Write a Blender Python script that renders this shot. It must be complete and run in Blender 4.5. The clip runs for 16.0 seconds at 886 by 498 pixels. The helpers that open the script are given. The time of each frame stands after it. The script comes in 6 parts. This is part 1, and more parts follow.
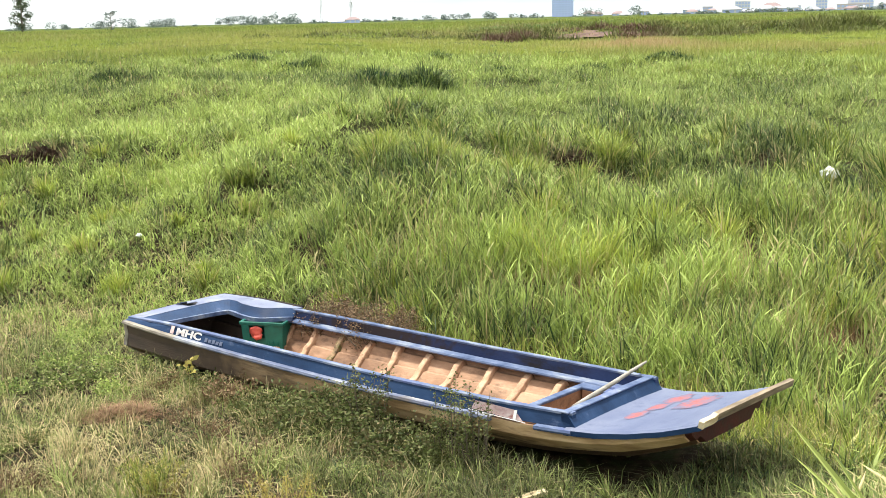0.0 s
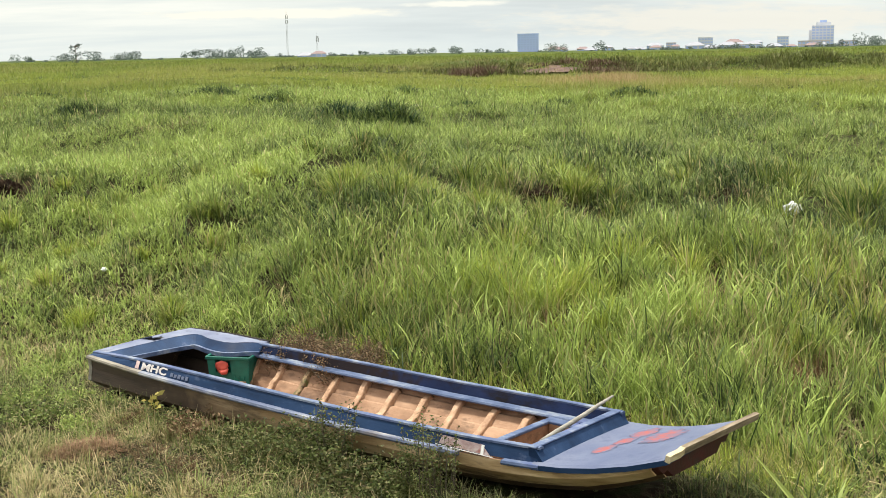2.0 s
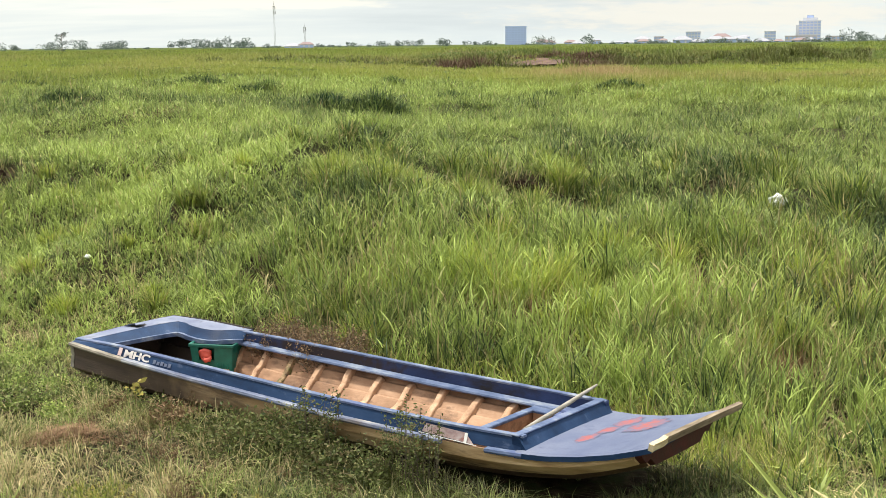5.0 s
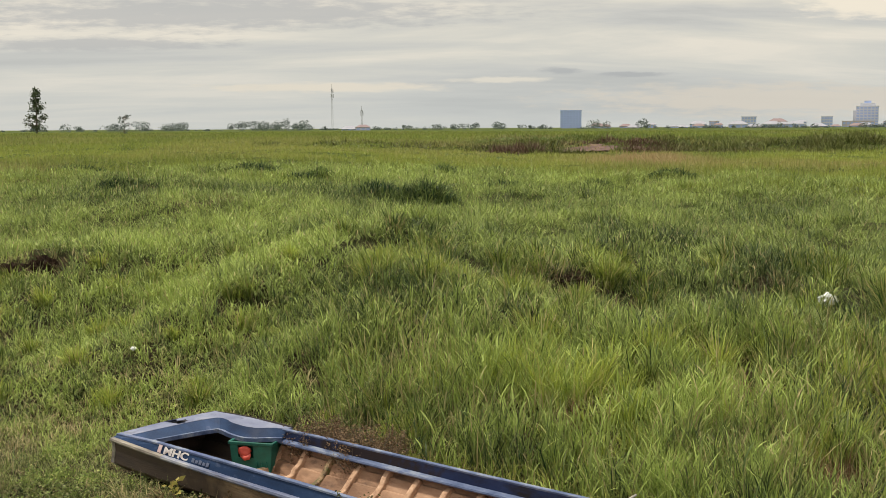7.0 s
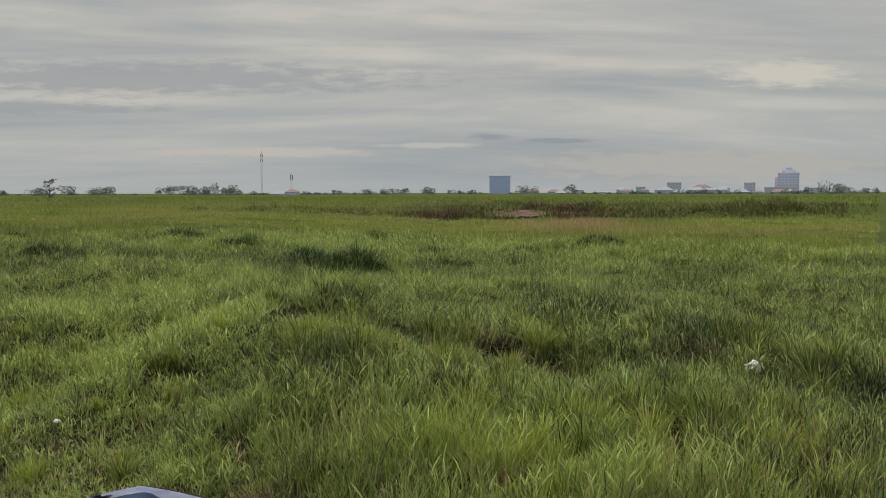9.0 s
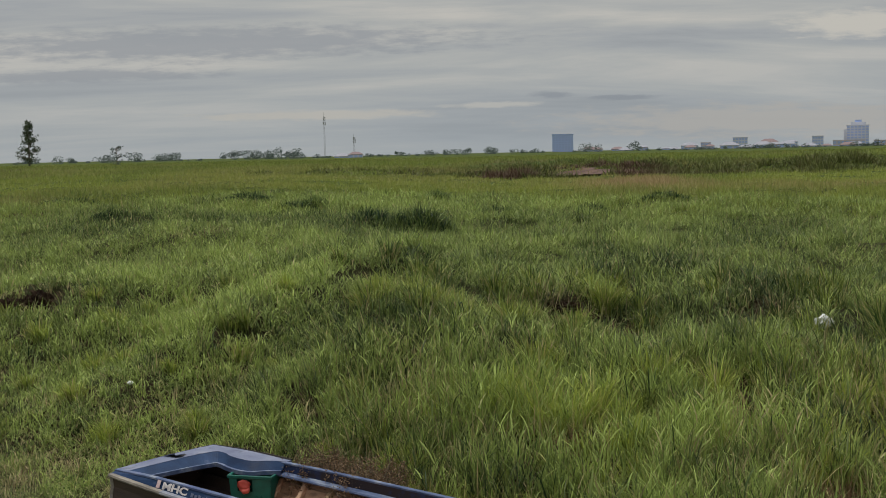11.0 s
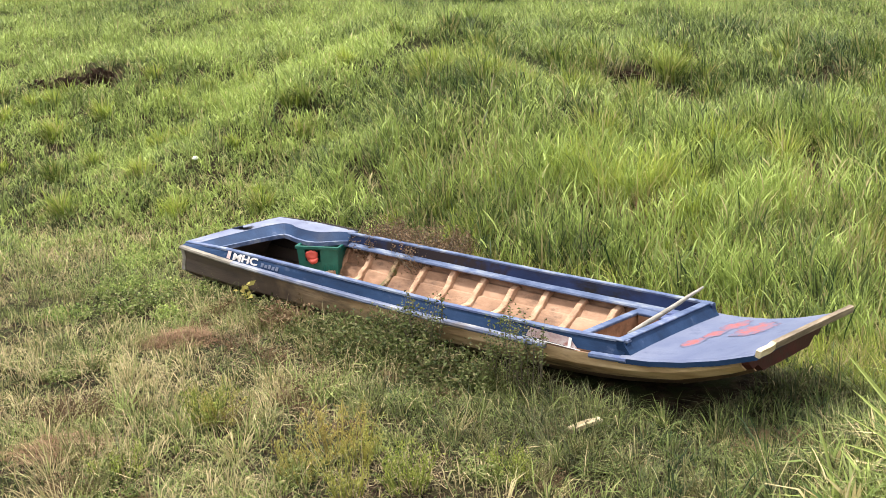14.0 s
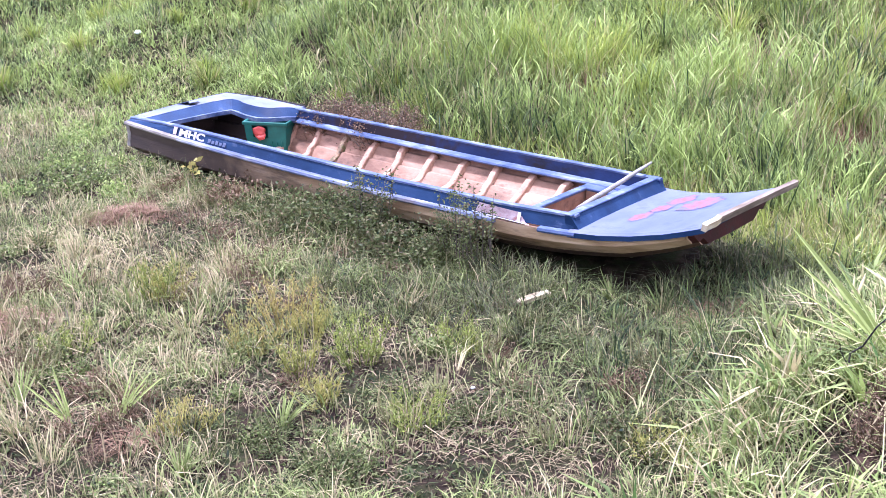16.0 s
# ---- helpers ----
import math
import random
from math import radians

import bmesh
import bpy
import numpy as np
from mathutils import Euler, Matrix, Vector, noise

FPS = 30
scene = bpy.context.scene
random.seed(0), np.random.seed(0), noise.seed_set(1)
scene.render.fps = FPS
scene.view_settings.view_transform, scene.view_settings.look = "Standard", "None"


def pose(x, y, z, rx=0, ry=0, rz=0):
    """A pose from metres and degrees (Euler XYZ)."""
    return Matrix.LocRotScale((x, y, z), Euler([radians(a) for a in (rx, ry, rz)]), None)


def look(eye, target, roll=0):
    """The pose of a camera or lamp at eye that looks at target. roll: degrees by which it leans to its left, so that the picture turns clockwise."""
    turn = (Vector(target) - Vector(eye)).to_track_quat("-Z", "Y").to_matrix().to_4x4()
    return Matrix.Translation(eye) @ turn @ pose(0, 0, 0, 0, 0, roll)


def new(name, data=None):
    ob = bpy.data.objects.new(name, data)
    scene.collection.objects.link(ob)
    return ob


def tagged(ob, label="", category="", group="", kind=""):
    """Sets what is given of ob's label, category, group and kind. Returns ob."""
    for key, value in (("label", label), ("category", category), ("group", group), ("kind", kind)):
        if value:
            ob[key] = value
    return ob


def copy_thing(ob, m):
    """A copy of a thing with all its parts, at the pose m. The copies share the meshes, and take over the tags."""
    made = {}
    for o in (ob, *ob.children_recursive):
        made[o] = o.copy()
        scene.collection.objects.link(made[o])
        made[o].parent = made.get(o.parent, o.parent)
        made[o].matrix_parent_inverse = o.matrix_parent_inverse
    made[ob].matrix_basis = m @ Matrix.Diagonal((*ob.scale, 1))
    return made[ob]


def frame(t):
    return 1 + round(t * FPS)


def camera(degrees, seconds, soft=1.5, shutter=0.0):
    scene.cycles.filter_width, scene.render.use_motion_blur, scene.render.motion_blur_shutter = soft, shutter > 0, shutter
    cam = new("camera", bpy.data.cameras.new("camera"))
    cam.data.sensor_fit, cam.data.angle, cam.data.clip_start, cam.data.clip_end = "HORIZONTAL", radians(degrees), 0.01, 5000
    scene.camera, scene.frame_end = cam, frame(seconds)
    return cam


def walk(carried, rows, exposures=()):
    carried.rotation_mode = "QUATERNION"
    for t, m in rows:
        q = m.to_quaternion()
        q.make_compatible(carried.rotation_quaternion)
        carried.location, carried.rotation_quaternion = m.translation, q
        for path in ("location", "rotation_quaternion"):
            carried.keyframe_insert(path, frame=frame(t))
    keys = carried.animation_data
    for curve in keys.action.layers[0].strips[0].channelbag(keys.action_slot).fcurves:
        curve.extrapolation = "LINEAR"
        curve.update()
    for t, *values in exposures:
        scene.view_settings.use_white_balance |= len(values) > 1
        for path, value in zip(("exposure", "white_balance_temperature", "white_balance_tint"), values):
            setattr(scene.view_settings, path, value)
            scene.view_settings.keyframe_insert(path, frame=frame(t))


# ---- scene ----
cam = camera(39.56, 16.0, soft=0.75)
PATH = [
    (0.0, pose(-0.055, -0.082, 2.639, 79.422, 1.385, -1.768)),
    (0.5, pose(-0.065, -0.085, 2.649, 80.359, 1.137, -1.852)),
    (1.0, pose(-0.067, -0.084, 2.649, 80.917, 1.138, -2.175)),
    (1.5, pose(-0.063, -0.096, 2.649, 81.130, 1.097, -2.678)),
    (2.0, pose(-0.065, -0.097, 2.648, 80.949, 1.091, -3.326)),
    (2.5, pose(-0.065, -0.097, 2.643, 80.633, 1.025, -3.889)),
    (3.0, pose(-0.065, -0.104, 2.646, 80.299, 0.944, -4.322)),
    (3.2, pose(-0.058, -0.133, 2.653, 80.191, 1.096, -4.402)),
    (4.25, pose(-0.056, -0.095, 2.634, 80.120, 0.800, -4.380)),
    (5.3, pose(-0.053, -0.054, 2.613, 81.098, 0.514, -3.460)),
    (5.5, pose(-0.062, -0.039, 2.622, 81.545, 0.457, -3.083)),
    (6.0, pose(-0.033, -0.074, 2.670, 82.556, 0.485, -2.091)),
    (6.5, pose(0.037, -0.076, 2.726, 83.573, 0.378, -1.420)),
    (7.0, pose(0.048, -0.050, 2.758, 84.393, 0.299, -1.323)),
    (7.5, pose(0.036, -0.012, 2.769, 85.251, 0.121, -2.125)),
    (8.0, pose(0.031, -0.041, 2.790, 86.061, -0.069, -3.347)),
    (8.2, pose(0.033, -0.047, 2.797, 86.386, -0.159, -3.844)),
    (9.25, pose(0.037, -0.040, 2.803, 87.480, 0.160, -4.620)),
    (10.3, pose(0.039, -0.030, 2.801, 87.178, 0.707, -3.326)),
    (10.5, pose(0.022, -0.034, 2.801, 86.822, 0.730, -2.845)),
    (11.0, pose(0.032, -0.049, 2.789, 85.573, 1.242, -1.678)),
    (11.5, pose(0.025, -0.035, 2.774, 83.979, 1.515, -0.945)),
    (12.0, pose(0.014, -0.011, 2.770, 82.300, 1.597, -0.519)),
    (12.5, pose(0.000, -0.000, 2.760, 80.713, 1.826, -0.298)),
    (13.0, pose(-0.017, -0.001, 2.757, 79.181, 1.998, -0.023)),
    (13.5, pose(-0.013, -0.012, 2.738, 77.501, 2.197, 0.379)),
    (14.0, pose(-0.021, -0.009, 2.729, 75.318, 2.436, 0.790)),
    (14.5, pose(-0.028, -0.002, 2.699, 72.980, 2.490, 0.720)),
    (15.0, pose(-0.048, -0.004, 2.696, 71.144, 2.302, 0.164)),
    (15.5, pose(-0.044, -0.024, 2.703, 69.901, 2.069, -0.639)),
    (16.0, pose(-0.039, -0.025, 2.701, 69.675, 1.731, -1.574)),
]

EXPO = [
    (0.0, 0.96, 6600, 6), (1.0, 0.77, 6700, 6), (1.5, 0.62, 6750, 5), (2.0, 0.56, 6750, 5), (3.0, 0.55, 6800, 5), (5.5, 0.63, 6750, 6), (6.0, 0.52, 6900, 7), (6.5, 0.17, 7000, 9), (7.0, 0.02, 7100, 9), (7.5, -0.14, 6950, 9), (8.0, -0.29, 6850, 9),
    (10.5, -0.70, 6350, 8), (11.0, -0.67, 6400, 9), (11.5, -0.47, 6500, 9), (12.5, 0.10, 6800, 9), (13.5, 0.70, 6800, 10), (14.2, 0.97, 6250, 13), (14.5, 1.11, 5750, 20), (15.0, 1.30, 5150, 34), (16.0, 1.35, 5100, 36),
]
walk(cam, PATH, EXPO)

# ---- world and sun ----
SUN_EL, SUN_AZ = radians(73), radians(-34)      # azimuth from +Y towards +X
world = bpy.data.worlds.new("overcast_sky")
scene.world = world
world.use_nodes = True
wn, wl = world.node_tree.nodes, world.node_tree.links
wn.clear()


def wnode(kind, **kw):
    n = wn.new(kind)
    for k, v in kw.items():
        n.inputs[k].default_value = v
    return n


w_out = wnode("ShaderNodeOutputWorld")
w_bg = wnode("ShaderNodeBackground", Strength=0.083)
w_sky = wn.new("ShaderNodeTexSky")
w_sky.sky_type = "NISHITA"
w_sky.sun_disc = False
w_sky.sun_elevation, w_sky.sun_rotation = SUN_EL, SUN_AZ
w_sky.air_density, w_sky.dust_density = 1.2, 2.0
# layers of stratus: noise on a plane overhead, so that it flattens towards the horizon
w_tc = wn.new("ShaderNodeTexCoord")
w_sep = wn.new("ShaderNodeSeparateXYZ")
w_add = wn.new("ShaderNodeMath"); w_add.operation = "ADD"; w_add.inputs[1].default_value = 0.16
w_mx = wn.new("ShaderNodeMath"); w_mx.operation = "MAXIMUM"; w_mx.inputs[1].default_value = 0.02
w_dx = wn.new("ShaderNodeMath"); w_dx.operation = "DIVIDE"
w_dy = wn.new("ShaderNodeMath"); w_dy.operation = "DIVIDE"
w_cmb = wn.new("ShaderNodeCombineXYZ")
w_map = wn.new("ShaderNodeMapping"); w_map.inputs["Scale"].default_value = (0.32, 0.9, 1.0); w_map.inputs["Rotation"].default_value = (0, 0, radians(4))
w_n1 = wnode("ShaderNodeTexNoise", Scale=1.15, Detail=9.0, Roughness=0.56, Distortion=0.6)
w_n2 = wnode("ShaderNodeTexNoise", Scale=3.2, Detail=8.0, Roughness=0.6, Distortion=0.8)
w_mixn = wn.new("ShaderNodeMath"); w_mixn.operation = "MULTIPLY_ADD"; w_mixn.inputs[1].default_value = 0.36
w_ramp = wn.new("ShaderNodeValToRGB")
el = w_ramp.color_ramp.elements
el[0].position, el[0].color = 0.48, (5.4, 5.65, 6.0, 1)
el[1].position, el[1].color = 0.80, (10.3, 9.8, 9.0, 1)
e = el.new(0.60); e.color = (6.9, 7.1, 7.3, 1)
e = el.new(0.70); e.color = (8.3, 8.3, 8.0, 1)
# haze towards the horizon, evenly all round
w_low = wn.new("ShaderNodeMapRange")
w_low.inputs["From Min"].default_value, w_low.inputs["From Max"].default_value = 0.0, 0.10
w_low.inputs["To Min"].default_value, w_low.inputs["To Max"].default_value = 0.75, 0.0
w_haze = wn.new("ShaderNodeMix"); w_haze.data_type = "RGBA"
w_haze.inputs[7].default_value = (6.6, 7.3, 7.8, 1)
w_cov = wn.new("ShaderNodeMix"); w_cov.data_type = "RGBA"; w_cov.inputs[0].default_value = 0.92
wl.new(w_tc.outputs["Generated"], w_sep.inputs[0])
wl.new(w_sep.outputs["Z"], w_add.inputs[0]); wl.new(w_add.outputs[0], w_mx.inputs[0])
wl.new(w_sep.outputs["X"], w_dx.inputs[0]); wl.new(w_mx.outputs[0], w_dx.inputs[1])
wl.new(w_sep.outputs["Y"], w_dy.inputs[0]); wl.new(w_mx.outputs[0], w_dy.inputs[1])
wl.new(w_dx.outputs[0], w_cmb.inputs[0]); wl.new(w_dy.outputs[0], w_cmb.inputs[1])
wl.new(w_cmb.outputs[0], w_map.inputs[0])
wl.new(w_map.outputs[0], w_n1.inputs["Vector"]); wl.new(w_map.outputs[0], w_n2.inputs["Vector"])
wl.new(w_n2.outputs[0], w_mixn.inputs[0]); wl.new(w_n1.outputs[0], w_mixn.inputs[2])
wl.new(w_mixn.outputs[0], w_ramp.inputs[0])
wl.new(w_sep.outputs["Z"], w_low.inputs["Value"]); wl.new(w_low.outputs[0], w_haze.inputs[0]); wl.new(w_ramp.outputs[0], w_haze.inputs[6])
wl.new(w_sky.outputs[0], w_cov.inputs[6]); wl.new(w_haze.outputs[2], w_cov.inputs[7])
# an overcast sky is brighter overhead than at the horizon
w_up = wn.new("ShaderNodeMapRange")
w_up.inputs["From Min"].default_value, w_up.inputs["From Max"].default_value = 0.18, 1.0
w_up.inputs["To Min"].default_value, w_up.inputs["To Max"].default_value = 1.0, 1.6
w_dome = wn.new("ShaderNodeVectorMath"); w_dome.operation = "SCALE"
# thin scraps of cloud low over the field, each (azimuth, height, half width, half depth, colour)
w_ym = wn.new("ShaderNodeMath"); w_ym.operation = "MAXIMUM"; w_ym.inputs[1].default_value = 0.05
w_az = wn.new("ShaderNodeMath"); w_az.operation = "DIVIDE"
w_el = wn.new("ShaderNodeMath"); w_el.operation = "DIVIDE"
w_dir = wn.new("ShaderNodeCombineXYZ")
wl.new(w_sep.outputs["Y"], w_ym.inputs[0])
wl.new(w_sep.outputs["X"], w_az.inputs[0]); wl.new(w_ym.outputs[0], w_az.inputs[1])
wl.new(w_sep.outputs["Z"], w_el.inputs[0]); wl.new(w_ym.outputs[0], w_el.inputs[1])
wl.new(w_az.outputs[0], w_dir.inputs[0]); wl.new(w_el.outputs[0], w_dir.inputs[1])
w_rag = wnode("ShaderNodeTexNoise", Scale=1.0, Detail=6.0, Roughness=0.6)
w_rmap = wn.new("ShaderNodeMapping"); w_rmap.inputs["Scale"].default_value = (38, 190, 1)
wl.new(w_dir.outputs[0], w_rmap.inputs[0]); wl.new(w_rmap.outputs[0], w_rag.inputs["Vector"])
sky_col = w_cov.outputs[2]
for s_az, s_el, s_wa, s_we, s_col in ((.117, .0455, .016, .0026, (4.9, 5.3, 5.8, 1)), (.176, .0425, .026, .0020, (4.8, 5.2, 5.7, 1)), (.066, .0385, .038, .0022, (8.8, 8.6, 8.0, 1)),
                                      (-.07, .0330, .085, .0035, (8.8, 8.4, 7.6, 1)), (.365, .098, .05, .010, (10.6, 10.0, 8.9, 1)), (.30, .022, .15, .012, (7.7, 7.4, 6.9, 1)), (-.16, .092, .20, .012, (5.6, 5.9, 6.3, 1)), (-.26, .068, .10, .005, (5.6, 5.9, 6.3, 1))):
    q = wn.new("ShaderNodeMapping")
    q.inputs["Location"].default_value = (-s_az / s_wa, -s_el / s_we, 0)
    q.inputs["Scale"].default_value = (1 / s_wa, 1 / s_we, 1)
    ln = wn.new("ShaderNodeVectorMath"); ln.operation = "LENGTH"
    sm = wn.new("ShaderNodeMath"); sm.operation = "MULTIPLY_ADD"; sm.inputs[1].default_value = -2.2
    mr = wn.new("ShaderNodeMapRange")
    mr.inputs["From Min"].default_value, mr.inputs["From Max"].default_value = .35, -.6
    mr.inputs["To Min"].default_value, mr.inputs["To Max"].default_value = 0.0, 0.8
    mr.interpolation_type = "SMOOTHSTEP"
    mx = wn.new("ShaderNodeMix"); mx.data_type = "RGBA"
    mx.inputs[7].default_value = s_col
    wl.new(w_dir.outputs[0], q.inputs[0]); wl.new(q.outputs[0], ln.inputs[0])
    wl.new(w_rag.outputs[0], sm.inputs[0]); wl.new(ln.outputs["Value"], sm.inputs[2])
    wl.new(sm.outputs[0], mr.inputs["Value"]); wl.new(mr.outputs[0], mx.inputs[0])
    wl.new(sky_col, mx.inputs[6])
    sky_col = mx.outputs[2]
wl.new(w_sep.outputs["Z"], w_up.inputs["Value"]); wl.new(w_up.outputs[0], w_dome.inputs["Scale"])
wl.new(sky_col, w_dome.inputs[0]); wl.new(w_dome.outputs[0], w_bg.inputs[0]); wl.new(w_bg.outputs[0], w_out.inputs[0])

sun = bpy.data.lights.new("sun", "SUN")
sun.energy, sun.angle, sun.color = 3.9, radians(4), (1.0, 0.94, 0.84)
sun_ob = new("sun", sun)
sdir = Vector((math.sin(SUN_AZ) * math.cos(SUN_EL), math.cos(SUN_AZ) * math.cos(SUN_EL), math.sin(SUN_EL)))
sun_ob.matrix_world = look(sdir * 50, (0, 0, 0))


# ---- materials ----
def material(name, stops, scale=8.0, detail=6.0, rough=0.7, bump=0.15, bump_scale=60.0, metal=0.0, stretch=(1, 1, 1),
             stain=None, stain_scale=2.0, stain_at=(0.55, 0.7), spec=0.4):
    """Two scales of colour noise, an optional stain, and fine relief, in object coordinates."""
    m = bpy.data.materials.new(name)
    m.use_nodes = True
    nt = m.node_tree
    b = nt.nodes["Principled BSDF"]
    tc = nt.nodes.new("ShaderNodeTexCoord")
    mp = nt.nodes.new("ShaderNodeMapping")
    mp.inputs["Scale"].default_value = stretch
    nt.links.new(tc.outputs["Object"], mp.inputs[0])
    n1 = nt.nodes.new("ShaderNodeTexNoise")
    n1.inputs["Scale"].default_value, n1.inputs["Detail"].default_value = scale, detail
    n1.inputs["Roughness"].default_value = 0.62
    nt.links.new(mp.outputs[0], n1.inputs["Vector"])
    rp = nt.nodes.new("ShaderNodeValToRGB")
    e = rp.color_ramp.elements
    e[0].position, e[0].color = 0.32, (*stops[0], 1)
    e[1].position, e[1].color = 0.7, (*stops[-1], 1)
    for i, c in enumerate(stops[1:-1]):
        k = e.new(0.32 + 0.38 * (i + 1) / (len(stops) - 1))
        k.color = (*c, 1)
    nt.links.new(n1.outputs[0], rp.inputs[0])
    col = rp.outputs[0]
    n2 = nt.nodes.new("ShaderNodeTexNoise")
    n2.inputs["Scale"].default_value, n2.inputs["Detail"].default_value = bump_scale, 4.0
    nt.links.new(mp.outputs[0], n2.inputs["Vector"])
    if stain:
        n3 = nt.nodes.new("ShaderNodeTexNoise")
        n3.inputs["Scale"].default_value, n3.inputs["Detail"].default_value = stain_scale, 7.0
        n3.inputs["Roughness"].default_value = 0.65
        nt.links.new(mp.outputs[0], n3.inputs["Vector"])
        mr = nt.nodes.new("ShaderNodeMapRange")
        mr.inputs["From Min"].default_value, mr.inputs["From Max"].default_value = stain_at
        nt.links.new(n3.outputs[0], mr.inputs["Value"])
        mx = nt.nodes.new("ShaderNodeMix")
        mx.data_type = "RGBA"
        nt.links.new(mr.outputs[0], mx.inputs[0])
        nt.links.new(col, mx.inputs[6])
        mx.inputs[7].default_value = (*stain, 1)
        col = mx.outputs[2]
    nt.links.new(col, b.inputs["Base Color"])
    rr = nt.nodes.new("ShaderNodeMapRange")
    rr.inputs["To Min"].default_value, rr.inputs["To Max"].default_value = max(0.05, rough - 0.12), min(1, rough + 0.15)
    nt.links.new(n1.outputs[0], rr.inputs["Value"])
    nt.links.new(rr.outputs[0], b.inputs["Roughness"])
    b.inputs["Metallic"].default_value = metal
    b.inputs["Specular IOR Level"].default_value = spec
    if bump:
        bp = nt.nodes.new("ShaderNodeBump")
        bp.inputs["Strength"].default_value, bp.inputs["Distance"].default_value = bump, 0.01
        nt.links.new(n2.outputs[0], bp.inputs["Height"])
        nt.links.new(bp.outputs[0], b.inputs["Normal"])
    return m


def leaf_material(name, dark, light, dry, patch=0.35, translucent=0.35, vary=0.75):
    """Blades and leaves: green to light by patches and by single blade; the attribute 'dry' mixes in straw, 'along' runs root to tip."""
    m = bpy.data.materials.new(name)
    m.use_nodes = True
    nt = m.node_tree
    nt.nodes.clear()
    out = nt.nodes.new("ShaderNodeOutputMaterial")
    geo = nt.nodes.new("ShaderNodeNewGeometry")
    n1 = nt.nodes.new("ShaderNodeTexNoise")
    n1.inputs["Scale"].default_value, n1.inputs["Detail"].default_value = patch, 4.0
    nt.links.new(geo.outputs["Position"], n1.inputs["Vector"])
    tone = nt.nodes.new("ShaderNodeAttribute")
    tone.attribute_name = "tone"
    add = nt.nodes.new("ShaderNodeMath")
    add.operation = "MULTIPLY_ADD"
    add.inputs[1].default_value = vary
    nt.links.new(geo.outputs["Random Per Island"], add.inputs[0])
    nt.links.new(n1.outputs[0], add.inputs[2])
    add2 = nt.nodes.new("ShaderNodeMath")
    nt.links.new(add.outputs[0], add2.inputs[0])
    nt.links.new(tone.outputs["Fac"], add2.inputs[1])
    mr = nt.nodes.new("ShaderNodeMapRange")
    mr.inputs["From Min"].default_value, mr.inputs["From Max"].default_value = 0.78 - (.75 - vary) / 2, 1.85 - (.75 - vary) / 2
    nt.links.new(add2.outputs[0], mr.inputs["Value"])
    mix = nt.nodes.new("ShaderNodeMix")
    mix.data_type = "RGBA"
    nt.links.new(mr.outputs[0], mix.inputs[0])
    mix.inputs[6].default_value, mix.inputs[7].default_value = (*dark, 1), (*light, 1)
    at = nt.nodes.new("ShaderNodeAttribute")
    at.attribute_name = "dry"
    mix2 = nt.nodes.new("ShaderNodeMix")
    mix2.data_type = "RGBA"
    nt.links.new(at.outputs["Fac"], mix2.inputs[0])
    nt.links.new(mix.outputs[2], mix2.inputs[6])
    mix2.inputs[7].default_value = (*dry, 1)
    dif = nt.nodes.new("ShaderNodeBsdfPrincipled")
    dif.inputs["Roughness"].default_value = 0.55
    dif.inputs["Specular IOR Level"].default_value = 0.13
    tr = nt.nodes.new("ShaderNodeBsdfTranslucent")
    nt.links.new(mix2.outputs[2], dif.inputs["Base Color"])
    nt.links.new(mix2.outputs[2], tr.inputs["Color"])
    sh = nt.nodes.new("ShaderNodeMixShader")
    sh.inputs[0].default_value = translucent
    nt.links.new(dif.outputs[0], sh.inputs[1])
    nt.links.new(tr.outputs[0], sh.inputs[2])
    nt.links.new(sh.outputs[0], out.inputs["Surface"])
    return m


M_SOIL = material("soil_and_thatch", [(0.010, 0.007, 0.006), (0.026, 0.018, 0.013), (0.065, 0.046, 0.030)], scale=11, detail=10.0, bump=1.0, bump_scale=70, rough=0.95, spec=0.03,
                  stain=(0.026, 0.032, 0.013), stain_scale=5, stain_at=(0.46, 0.6))
# the sheet is closed turf out on the field
nt = M_SOIL.node_tree
base = nt.nodes["Principled BSDF"]
src = base.inputs["Base Color"].links[0].from_socket
geo = nt.nodes.new("ShaderNodeNewGeometry")
sep = nt.nodes.new("ShaderNodeSeparateXYZ")
nt.links.new(geo.outputs["Position"], sep.inputs[0])
mr = nt.nodes.new("ShaderNodeMapRange")
mr.inputs["From Min"].default_value, mr.inputs["From Max"].default_value = 11.0, 45.0
nt.links.new(sep.outputs["Y"], mr.inputs["Value"])
turf_n = nt.nodes.new("ShaderNodeTexNoise")
turf_n.inputs["Scale"].default_value, turf_n.inputs["Detail"].default_value = 0.15, 9.0
nt.links.new(geo.outputs["Position"], turf_n.inputs["Vector"])
turf = nt.nodes.new("ShaderNodeMix")
turf.data_type = "RGBA"
turf.inputs[6].default_value, turf.inputs[7].default_value = (0.04, 0.06, 0.02, 1), (0.10, 0.125, 0.035, 1)
nt.links.new(turf_n.outputs[0], turf.inputs[0])
far_mix = nt.nodes.new("ShaderNodeMix")
far_mix.data_type = "RGBA"
nt.links.new(mr.outputs[0], far_mix.inputs[0])
nt.links.new(src, far_mix.inputs[6])
nt.links.new(turf.outputs[2], far_mix.inputs[7])
nt.links.new(far_mix.outputs[2], base.inputs["Base Color"])
M_TALL = leaf_material("tall_grass", (0.016, 0.048, 0.021), (0.385, 0.49, 0.135), (0.46, 0.38, 0.21), translucent=0.22, vary=.68)
